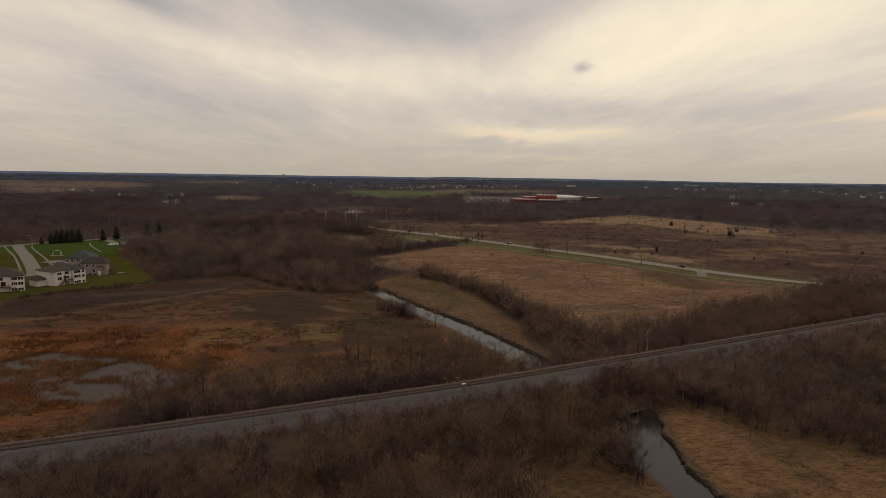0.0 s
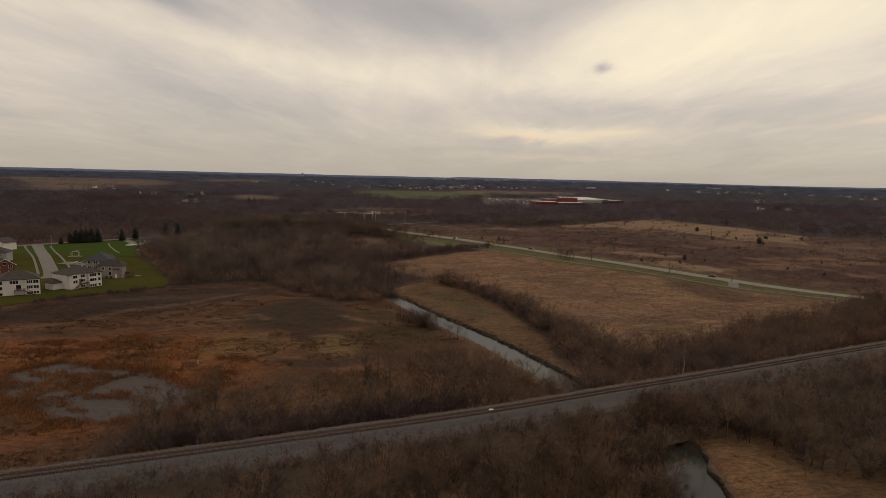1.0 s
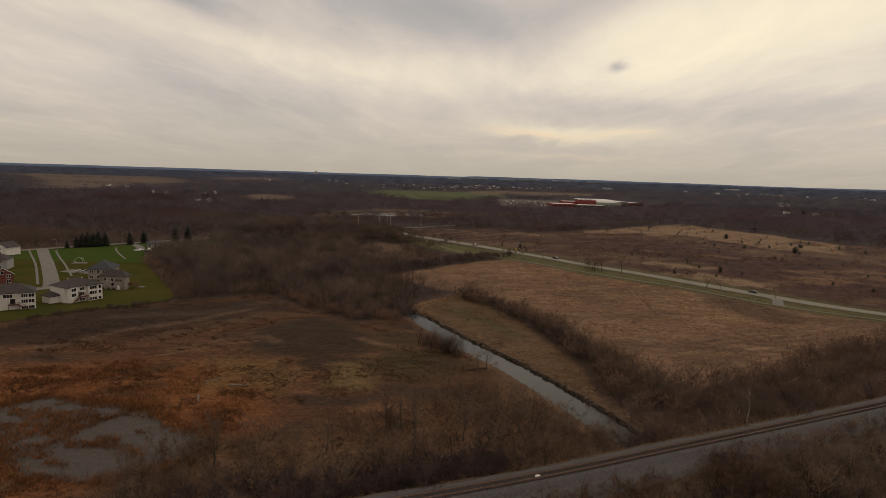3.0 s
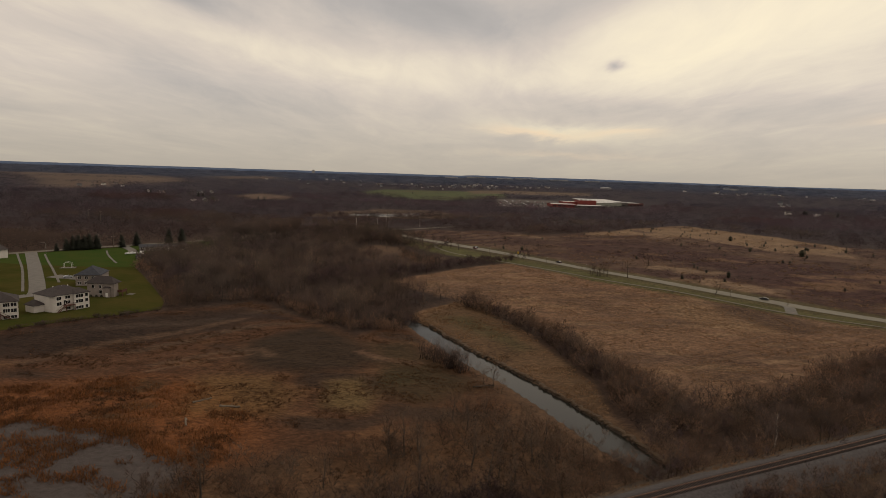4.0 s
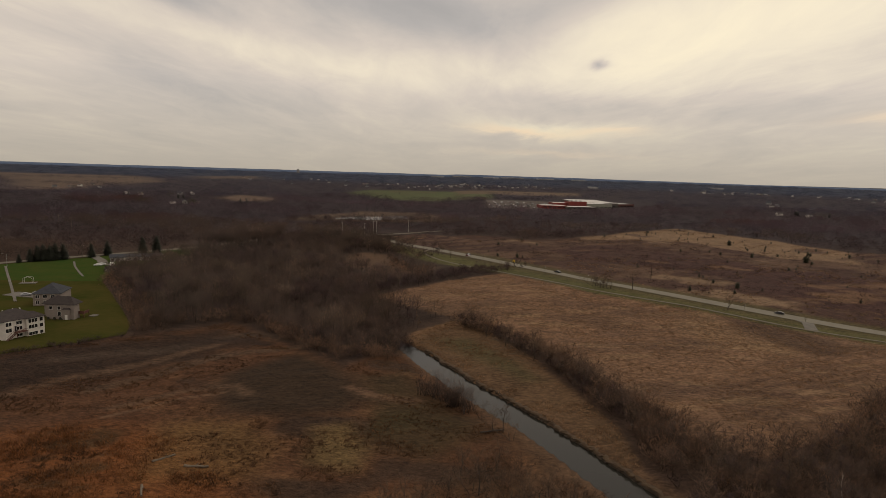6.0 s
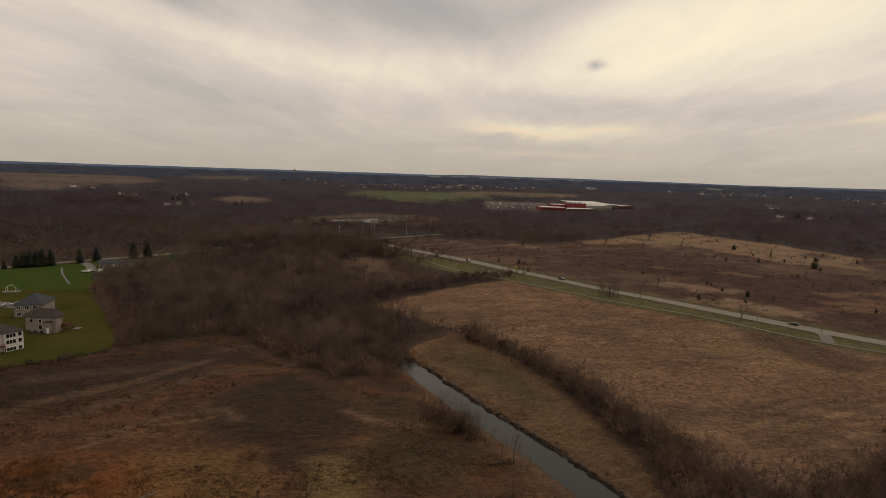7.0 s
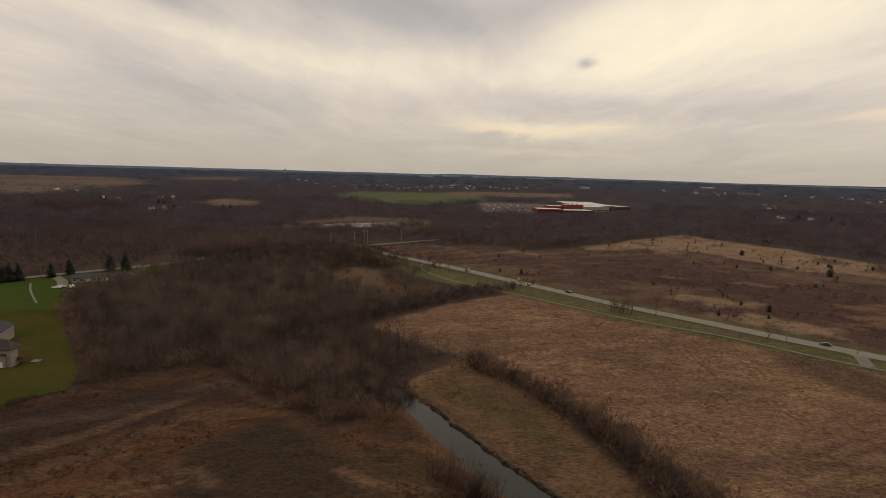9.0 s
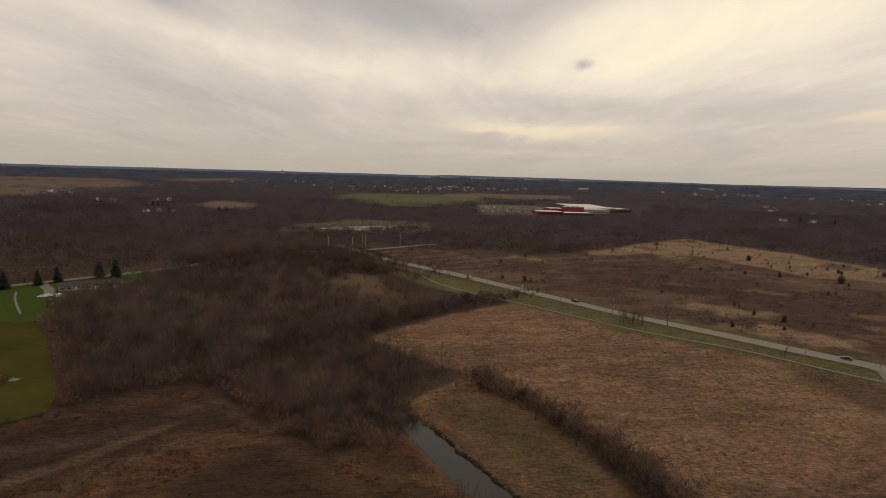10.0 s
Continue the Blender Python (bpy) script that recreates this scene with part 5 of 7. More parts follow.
WILLOW = material("budding_willow", (0.105, 0.098, 0.030), 0.95, (0.070, 0.062, 0.024), 8, island=0.3, round_up=0.5, cover=0.7)
RUSTY = material("rust_brown_twigs", (0.105, 0.052, 0.046), 0.95, (0.062, 0.032, 0.030), 30, island=0.2, round_up=0.5, cover=0.6)
woods("woodland", scatter([(-650, 1010), (-560, 980), (-500, 1040), (-540, 1120), (-660, 1130)], 120, RS) + scatter([(-420, 760), (-360, 720), (-330, 780), (-400, 830)], 50, RS) + scatter([(330, 900), (420, 860), (470, 930), (380, 980)], 60, RS), TREE_FAR, (0.8, 1.2), RUSTY, "rust-brown stand within the far woodland", "woodland", RS, wide=RS.uniform(1.2, 1.7, 230))
woods("willows", [(-505, 1016), (-498, 1022), (-512, 1010), (-428, 1004), (-421, 1010), (600, 1072), (607, 1078), (596, 1080), (-545, 1200), (380, 1230)], TREE_FAR, (1.0, 1.4), WILLOW, "yellow-green budding willows among the far houses", "willows", RS, span=0.2)


# single trees
def tree_kind(seed, height, limbs=10, subs=5, twigs=6, spread=1.25, stems=1, low=0.3, wood=BARK, fine=TWIG_NEAR, label="", width=0.042, thick=1.25):
    (wv, wf), (tv, tf) = bare_tree(seed, height, limbs, subs, twigs, width, stems=stems, sides=5, spread=spread, low=low, twig_len=1.1, thick=thick)
    ob = thing("tree", pose(0, 0, -400), label, "tree")
    part("trunk", tri_mesh("trunk", wv, wf, wood), ob, "dark branching trunk")
    part("crown", tri_mesh("crown", tv, tf, fine), ob, "fine bare twigs")
    return ob


KINDS = [
    tree_kind(201, 9.5, 11, 5, 7, 1.05, label="tall bare tree with an open brown crown"),
    tree_kind(202, 8.0, 9, 5, 6, 1.3, label="spreading bare tree with crooked limbs"),
    tree_kind(203, 10.5, 10, 5, 5, 0.85, label="slender bare tree with upright grey limbs"),
    tree_kind(204, 7.0, 6, 4, 5, 1.4, stems=2, low=0.25, label="forked bare tree in the brush"),
    tree_kind(205, 8.5, 7, 3, 4, 1.1, stems=3, low=0.35, label="clump of thin bare stems"),
    tree_kind(206, 6.0, 7, 4, 6, 1.6, low=0.22, label="small round-headed bare tree"),
]


def plant(k, x, y, s, group=""):
    m = pose(x, y, surface_z(x, y) - 0.05, random.uniform(-4, 4), random.uniform(-4, 4), random.uniform(0, 360)) @ Matrix.Scale(s, 4)
    ob = copy_thing(KINDS[k], m)
    if group:
        ob["group"] = group
    return ob


for poly, n, keep, grp in ((W_NEAR, 105, lambda x, y: near_keep(x, y) & (off_rail(x, y) > 17), "trees south of the railway"), (W_NORTH, 55, north_keep, "trees north of the railway"), (W_HEDGE, 62, hedge_keep, "trees of the hedge")):
    for x, y in scatter(poly, n, RS, 1.5, keep):
        plant(RS.randint(6), x, y, RS.uniform(0.8, 1.3), grp)
for x, y, k, s in ((-18.6, 251.6, 4, 0.9), (-16.2, 248.2, 3, 0.95), (-14, 245, 4, 0.95), (-12, 243.5, 2, 0.75), (-22, 254, 4, 0.8), (-6, 236, 4, 0.9), (0, 227, 2, 0.8), (2, 222, 4, 0.9), (-3, 226.5, 1, 0.75), (4.4, 192.6, 4, 1.0), (6.6, 189.8, 0, 0.9), (9.1, 191.8, 4, 1.0), (11.1, 187, 2, 0.9), (0.1, 185.7, 1, 0.9), (2.2, 180, 3, 1.1), (13.2, 178.7, 0, 1.0), (17.4, 177, 4, 1.0), (-21.5, 351, 1, 1.25), (-19, 354, 4, 1.0), (-24, 350, 3, 1.0), (-43, 322, 0, 0.9), (-30, 330, 3, 0.9), (-38, 298, 1, 0.9), (-44, 290, 5, 1.0), (-36, 296, 5, 0.9), (-5, 333, 3, 1.0), (1, 322, 0, 0.95), (8, 309, 1, 1.1), (14, 298, 3, 1.2), (17, 291, 1, 1.2), (24, 276, 4, 1.0), (32, 262, 1, 1.1), (36, 246, 3, 1.1)):
    plant(k, x, y, s, "trees along the creek")
for x, y, k, s in ((91.2, 416.5, 1, 1.5), (131.6, 382.5, 5, 1.45), (20, 482, 5, 1.1), (24, 476, 1, 0.9), (27, 478, 5, 0.8), (120, 470, 2, 0.9), (112, 447, 5, 1.0), (163, 366, 5, 0.5), (-15, 545, 2, 0.9), (-25, 565, 0, 0.9)):
    plant(k, x, y, s, "trees along the road")
for i in range(11):
    plant((2, 4)[i % 2], 69.5 + 0.95 * i + RS.uniform(-0.4, 0.4), 423.5 - 0.7 * i + RS.uniform(-0.8, 0.8), RS.uniform(0.8, 1.05), "row of slim roadside trees")
for x, y in scatter(CLEARING, 12, RS, 2):
    plant(RS.randint(6), x, y, RS.uniform(0.5, 0.8), "trees in the clearing")
for ob in KINDS:
    for c in ob.children:
        bpy.data.objects.remove(c)
    bpy.data.objects.remove(ob)
birch = tree_kind(230, 7.5, 5, 2, 3, 0.8, wood=BIRCH, label="dead tree with a pale bare trunk", low=0.5)
birch.matrix_basis = pose(69.2, 191.5, surface_z(69.2, 191.5), 0, 6, 40) @ Matrix.Scale(1.35, 4)


# ---- conifers ----
def conifer_kind(seed, height, radius, tiers, mat, label, rounded=False):
    rs = np.random.RandomState(seed)
    V, F = [], []
    for i in range(tiers):
        t = i / tiers
        z = height * (0.10 + 0.86 * t)
        r = (radius * (1.02 - t) ** 0.5 * (0.72 + 0.5 * min(t * 3, 0.56)) if not rounded else radius * math.sqrt(max(0.02, 1 - (2 * t - 0.85) ** 2 / 1.35))) + 0.1
        for k in range(int(9 + 9 * (1 - t))):
            a = rs.uniform(0, 6.28)
            rr = r * rs.uniform(0.65, 1.12)
            tip = np.array([math.cos(a) * rr, math.sin(a) * rr, z - 0.28 * rr + rs.normal(0, 0.05 * height / tiers)])
            root = np.array([0, 0, z + 0.1 * rr])
            side = np.array([-math.sin(a), math.cos(a), 0]) * rr * rs.uniform(0.22, 0.36)
            mid = root * 0.35 + tip * 0.65
            s = len(V)
            V.extend((root, mid + side, tip, mid - side - np.array([0, 0, 0.08 * rr])))
            F.extend(((s, s + 1, s + 2), (s, s + 2, s + 3)))
    ob = thing("conifer", pose(0, 0, -400), label, "conifer tree")
    part("trunk", Build().tube([(0, 0, -0.3), (0, 0, height * 0.5), (0, 0, height * 0.97)], [radius * 0.09, radius * 0.05, 0.02], 5).mesh("trunk", BARK), ob)
    part("foliage", tri_mesh("foliage", np.array(V), np.array(F), mat), ob, "dark drooping needle boughs")
    return ob


SPRUCE = conifer_kind(301, 13.5, 4.8, 18, CONIFER, "dark green spruce tree by the road")
CEDARS = [conifer_kind(302, 3.2, 1.3, 8, CEDAR, "small dark cedar on the heath", True), conifer_kind(303, 2.4, 0.8, 7, CEDAR, "small narrow cedar on the heath", True), conifer_kind(304, 5.6, 2.8, 10, CEDAR, "broad dark cedar on the heath", True)]


def put(ob, x, y, s=1.0, rz=0.0, group=""):
    c = copy_thing(ob, pose(x, y, surface_z(x, y), 0, 0, rz) @ Matrix.Scale(s, 4))
    if group:
        c["group"] = group
    return c


for x, y, s in ((-276, 499, 0.85), (-271, 511, 0.9), (-253, 527, 1.05), (-245, 533, 1.1), (-306, 467, 0.5), (-302, 472, 0.75), (-299, 475, 0.9), (-296, 477, 0.95), (-293, 479, 0.9), (-291, 482, 1.0), (-288, 486, 0.95)):
    put(SPRUCE, x, y, s, random.uniform(0, 360), "spruces along the west road")
for x, y, k, s in ((260, 664, 2, 1.0), (273.7, 557, 2, 1.15), (160, 433, 0, 1.4), (37, 537, 0, 1.3), (41, 535, 1, 1.1), (153, 473, 1, 1.2), (240, 578, 0, 1.3), (189, 602, 0, 1.0), (330, 590, 0, 1.3), (300, 600, 0, 1.2), (171, 425, 1, 1.2)):
    put(CEDARS[k], x, y, s, random.uniform(0, 360), "cedars on the heath")
for x, y in scatter(HEATH_TOP, 55, RS, 2) + scatter(HEATH, 110, RS, 6, lambda x, y: clear(x, y, 5, 30, 14)):
    put(CEDARS[RS.randint(2)], x, y, RS.uniform(0.5, 1.05), random.uniform(0, 360), "cedars on the heath")
for x, y in ((-108, 530), (-99, 528), (-96, 522), (-60, 480), (-78, 530), (-104, 505)):
    put(CEDARS[RS.randint(2)], x, y, RS.uniform(0.8, 1.2), 0, "cedars in the clearing")
for x, y, s in ((-640, 1215, 1.2), (-634, 1222, 1.0), (-628, 1208, 1.1), (-520, 1180, 1.2), (-514, 1188, 1.0), (-448, 1075, 1.1), (-380, 1110, 1.2), (-372, 1118, 1.0), (520, 1140, 1.2), (590, 1135, 1.3), (598, 1142, 1.1), (640, 1120, 1.2), (100, 1215, 0.6), (112, 1230, 0.6), (128, 1196, 0.7), (141, 1236, 0.6), (84, 1190, 0.6), (-150, 1640, 0.8), (700, 1050, 1.1), (708, 1056, 0.9)):
    put(SPRUCE, x, y, 0.62 * s, random.uniform(0, 360), "dark conifers among the far houses")
for ob in [SPRUCE] + CEDARS:
    for c in list(ob.children):
        bpy.data.objects.remove(c)
    bpy.data.objects.remove(ob)


# ---- grass ----
def tuft(seed, blades, height, spread, width):
    rs = np.random.RandomState(seed)
    V, F = [], []
    for _ in range(blades):
        p = np.array([rs.normal(0, spread), rs.normal(0, spread), -0.05])
        a = rs.uniform(0, 6.28)
        tip = p + np.array([math.cos(a) * height * rs.uniform(0.2, 0.9), math.sin(a) * height * rs.uniform(0.2, 0.9), height * rs.uniform(0.5, 1.0)])
        side = np.array([-math.sin(a), math.cos(a), 0]) * width
        s = len(V)
        V.extend((p - side, p + side, tip))
        F.append((s, s + 1, s + 2))
    return np.array(V), np.array(F)


TUFT = [tuft(400 + i, 7, 0.55, 0.35, 0.13) for i in range(5)]
REED = [tuft(420 + i, 10, 0.9, 0.5, 0.10) for i in range(5)]


def rows_of(poly, count, rs, angle, pitch, jitter):
    """Tussocks gathered along old plough lines."""
    c, s = math.cos(radians(angle)), math.sin(radians(angle))
    out = []
    for x, y in scatter(poly, count, rs, 0.8):
        v = -x * s + y * c
        w = round(v / pitch) * pitch + rs.normal(0, jitter)
        out.append((x - s * (w - v), y + c * (w - v)))
    return out


woods("dry_grass", rows_of(TAN, 13000, RS, 12, 3.2, 0.9), TUFT, (0.4, 0.95), DRY_GRASS, "matted dry tan grass in faint rows", "grass", RS)
woods("dry_grass", scatter(STRIP, 2200, RS, 0.3, lambda x, y: patchy(x, y, 9, -0.6, 5)), TUFT, (0.5, 1.1), DRY_GRASS, "short dry grass beside the creek", "grass", RS)
woods("dry_grass", scatter(MEADOW, 2400, RS, 0.3, lambda x, y: y > 80), TUFT, (0.3, 0.7), DRY_GRASS, "dry tan meadow grass", "grass", RS)
left_keep = lambda x, y: clear(x, y, 0.5, 14) & (inside(x, y, POND_AREA) < 0) & (inside(x, y, MOUND) < 0) & ((inside(x, y, BARE_SOIL) < 6) | patchy(x, y, 6, 1.4, 15)) & (x > -190)
woods("rough_grass", scatter(LEFT, 9000, RS, 1.0, lambda x, y: left_keep(x, y) & patchy(x, y, 8, 0.0, 6)), TUFT, (0.5, 1.2), material("brown_grass_blades", (0.132, 0.072, 0.038), 0.95, (0.058, 0.034, 0.020), 12, island=0.5, round_up=0.5), "rough brown grass of the fallow field", "grass", RS)
woods("rust_grass", scatter(ORANGE, 4200, RS, 0.5, lambda x, y: left_keep(x, y) & patchy(x, y, 7, -0.5, 7)), REED, (0.6, 1.3), RUST_GRASS, "rust-coloured marsh grass round the pond", "grass", RS)
pond_edge = lambda x, y: (inside(x, y, POND_AREA) < 1.2) | patchy(x * 0.7 + y * 0.7, y * 0.7 - x * 0.7, 4.0, 1.0, 9) | ((x < -98) & patchy(x, y, 5, 0.7, 13))
woods("rust_grass", scatter(POND_AREA, 1700, RS, -4.0, pond_edge), REED, (0.7, 1.35), RUST_GRASS, "rust-coloured grass islands in the shallow pond", "grass", RS)
woods("dry_grass", scatter(HEATH, 2800, RS, 1.0, lambda x, y: clear(x, y, 5, 30, 12) & ~patchy(x, y, 26, -0.2, 8)), TUFT, (0.9, 2.2), DRY_GRASS, "dry tan grass of the heath", "grass", RS)
bank_line = [p for o in (-7.4, -8.2, 5.0, 6.0) for p in off_line(spline(RAIL[::4], 1.1), o, -110, 200)]
woods("dry_grass", [(x + RS.normal(0, 0.5), y + RS.normal(0, 0.5)) for x, y in bank_line], TUFT, (0.5, 1.1), DRY_GRASS, "dry grass fringe along the gravel", "grass", RS)


# ---- eroded creek bank ----
def creek_bank(points, side):
    """A low undercut earth lip along one side of the creek."""
    rs = np.random.RandomState(77)
    line = spline(points, 0.9)
    V, F, S = [], [], []
    k = 6
    wob = 0.0
    for i, (x, y) in enumerate(line):
        (ax, ay), (bx, by) = line[max(i - 1, 0)], line[min(i + 1, len(line) - 1)]
        n = math.hypot(bx - ax, by - ay)
        nx, ny = (by - ay) / n * side, -(bx - ax) / n * side
        w = float(polyline_distance(np.array([x]), np.array([y]), CREEK, CREEK_W)[1][0])
        wob = 0.75 * wob + rs.normal(0, 0.22)
        lump = rs.normal(0, 0.14)
        for o, z in ((0.1, -2.6), (0.45, -1.6), (0.4, -1.05), (0.65, -0.72), (1.2, -0.58), (2.1, -0.8)):
            q = w + o + wob + rs.normal(0, 0.14)
            z += lump * (o > -0.45)
            V.append((x + nx * q, y + ny * q, z + rs.normal(0, 0.05)))
        if i:
            for j in range(k - 1):
                F.append(((i - 1) * k + j, i * k + j, i * k + j + 1, (i - 1) * k + j + 1))
                S.append(0 if j < 2 else 1)
    lip = bank_lip
    ob = part("creek_bank", mesh_from("creek_bank", V, F, [BANK, lip], S))
    tagged(ob, "crumbling dark earth bank along the creek", "creek bank", kind="structure")


bank_lip = material("matted_bank_grass", (0.098, 0.064, 0.036), 0.95, (0.045, 0.030, 0.020), 1.5, bump=0.5)
creek_bank([(-28.8, 301.5), (-23, 289.5), (-11, 266.2), (-1.9, 251.2), (8.2, 235.8), (15.2, 222.3), (20.6, 210.7), (25.8, 200.1), (30.5, 189.6), (35, 180)], -1)
creek_bank([(50, 150), (50, 140), (47.7, 126), (46.8, 119), (48, 113), (49, 105), (53, 90), (60, 72)], -1)


# ---- houses ----
def window_unit(parent, x, z, w, h, y=-0.02, rz=0.0, pane_count=1, at=None):
    """Framed window on a wall that faces -y."""
    t = 0.09
    x, w, z, h = x - 0.1 * w, w * 1.2, z - 0.06, h * 1.12
    m = at if at is not None else pose(x, y, z)
    b = Build().box(-t, -0.06, -t, w + t, 0.03, 0).box(-t, -0.06, h, w + t, 0.03, h + t).box(-t, -0.06, 0, 0, 0.03, h).box(w, -0.06, 0, w + t, 0.03, h)
    for i in range(1, pane_count):
        c = w * i / pane_count
        b.box(c - 0.05, -0.06, 0, c + 0.05, 0.03, h)
    fr = part("window", b.mesh("window", TRIM), parent, m=m)
    part("pane", Build().box(0.0, -0.03, 0.0, w, 0.0, h).mesh("pane", GLASS), fr, "dark window glass")
    return fr


def hip_roof(x0, y0, x1, y1, z, rise, over=0.5, thick=0.18, ridge=None):
    """A hipped roof slab with eaves; ridge along the longer side."""
    x0, y0, x1, y1 = x0 - over, y0 - over, x1 + over, y1 + over
    w, d = x1 - x0, y1 - y0
    r = min(w, d) / 2 * (1.0 if ridge is None else ridge)
    cx, cy = (x0 + x1) / 2, (y0 + y1) / 2
    a, b = ((x0 + r, cy), (x1 - r, cy)) if w >= d else ((cx, y0 + r), (cx, y1 - r))
    V = [(x0, y0, z), (x1, y0, z), (x1, y1, z), (x0, y1, z), (x0, y0, z + thick), (x1, y0, z + thick), (x1, y1, z + thick), (x0, y1, z + thick), (*a, z + thick + rise), (*b, z + thick + rise)]
    F = [(3, 2, 1, 0), (0, 1, 5, 4), (1, 2, 6, 5), (2, 3, 7, 6), (3, 0, 4, 7)]
    F += [(4, 5, 9, 8), (5, 6, 9), (6, 7, 8, 9), (7, 4, 8)] if w >= d else [(4, 5, 8), (5, 6, 9, 8), (6, 7, 9), (7, 4, 8, 9)]
    return V, F


def gable_roof(x0, y0, x1, y1, z, rise, over=0.5, thick=0.18, across=False):
    x0, y0, x1, y1 = x0 - over, y0 - over, x1 + over, y1 + over
    b = Build()
    if across:
        cx = (x0 + x1) / 2
        b.poly([(x0, y0, z), (cx, y0, z + rise), (cx, y1, z + rise), (x0, y1, z)]).poly([(cx, y0, z + rise), (x1, y0, z), (x1, y1, z), (cx, y1, z + rise)])
        b.poly([(x0, y0, z - thick), (x0, y1, z - thick), (cx, y1, z + rise - thick), (cx, y0, z + rise - thick)]).poly([(cx, y0, z + rise - thick), (cx, y1, z + rise - thick), (x1, y1, z - thick), (x1, y0, z - thick)])
        for y in (y0, y1):
            b.poly([(x0, y, z - thick), (cx, y, z + rise - thick), (cx, y, z + rise), (x0, y, z)]).poly([(cx, y, z + rise - thick), (x1, y, z - thick), (x1, y, z), (cx, y, z + rise)])
    else:
        cy = (y0 + y1) / 2
        b.poly([(x0, y0, z), (x1, y0, z), (x1, cy, z + rise), (x0, cy, z + rise)]).poly([(x0, cy, z + rise), (x1, cy, z + rise), (x1, y1, z), (x0, y1, z)])
        b.poly([(x0, y0, z - thick), (x0, cy, z + rise - thick), (x1, cy, z + rise - thick), (x1, y0, z - thick)]).poly([(x0, cy, z + rise - thick), (x0, y1, z - thick), (x1, y1, z - thick), (x1, cy, z + rise - thick)])
        for x in (x0, x1):
            b.poly([(x, y0, z - thick), (x, cy, z + rise - thick), (x, cy, z + rise), (x, y0, z)]).poly([(x, cy, z + rise - thick), (x, y1, z - thick), (x, y1, z), (x, cy, z + rise)])
        b.poly([(x0, y0, z - thick), (x1, y0, z - thick), (x1, y0, z), (x0, y0, z)]).poly([(x0, y1, z - thick), (x1, y1, z - thick), (x1, y1, z), (x0, y1, z)])
    return b


def deck(parent, x0, x1, z, depth=2.6, stair=None):
    b = Build().box(x0, -depth, z - 0.2, x1, -0.05, z)
    for x in (x0 + 0.15, x1 - 0.15):
        b.box(x - 0.1, -depth + 0.05, -0.2, x + 0.1, -depth + 0.25, z)
    d = part("deck", b.mesh("deck", DECK), parent, "reddish-brown timber deck")
    r = Build()
    n = int((x1 - x0) / 0.35)
    for i in range(n + 1):
        x = x0 + (x1 - x0) * i / n
        r.box(x - 0.025, -depth, z, x + 0.025, -depth + 0.05, z + 0.95)
    r.box(x0, -depth - 0.02, z + 0.95, x1, -depth + 0.08, z + 1.03)
    part("railing", r.mesh("railing", DECK), d)
    if stair:
        s = Build()
        steps = int(z / 0.19)
        for i in range(steps):
            x = stair[0] + (stair[1] - stair[0]) * i / steps
            w = (stair[1] - stair[0]) / steps
            s.box(min(x, x + w), -depth, z - 0.19 * (i + 1) - 0.06, max(x, x + w), -depth + 1.1, z - 0.19 * (i + 1))
        for y in (-depth - 0.02, -depth + 1.06):
            s.poly([(stair[0], y, z - 0.35), (stair[0], y, z - 0.05), (stair[1], y, 0.25), (stair[1], y, -0.05)])
            s.poly([(stair[0], y + 0.05, z + 0.85), (stair[0], y + 0.05, z + 0.95), (stair[1], y + 0.05, 1.05), (stair[1], y + 0.05, 0.95)])
        part("stairs", s.mesh("stairs", DECK), d, "timber stairs down to the lawn")
    return d


def house_base(x, y, ang, label, z=None):
    return thing("house", pose(x, y, surface_z(x, y) + 0.1 if z is None else z, 0, 0, ang), label, "house")


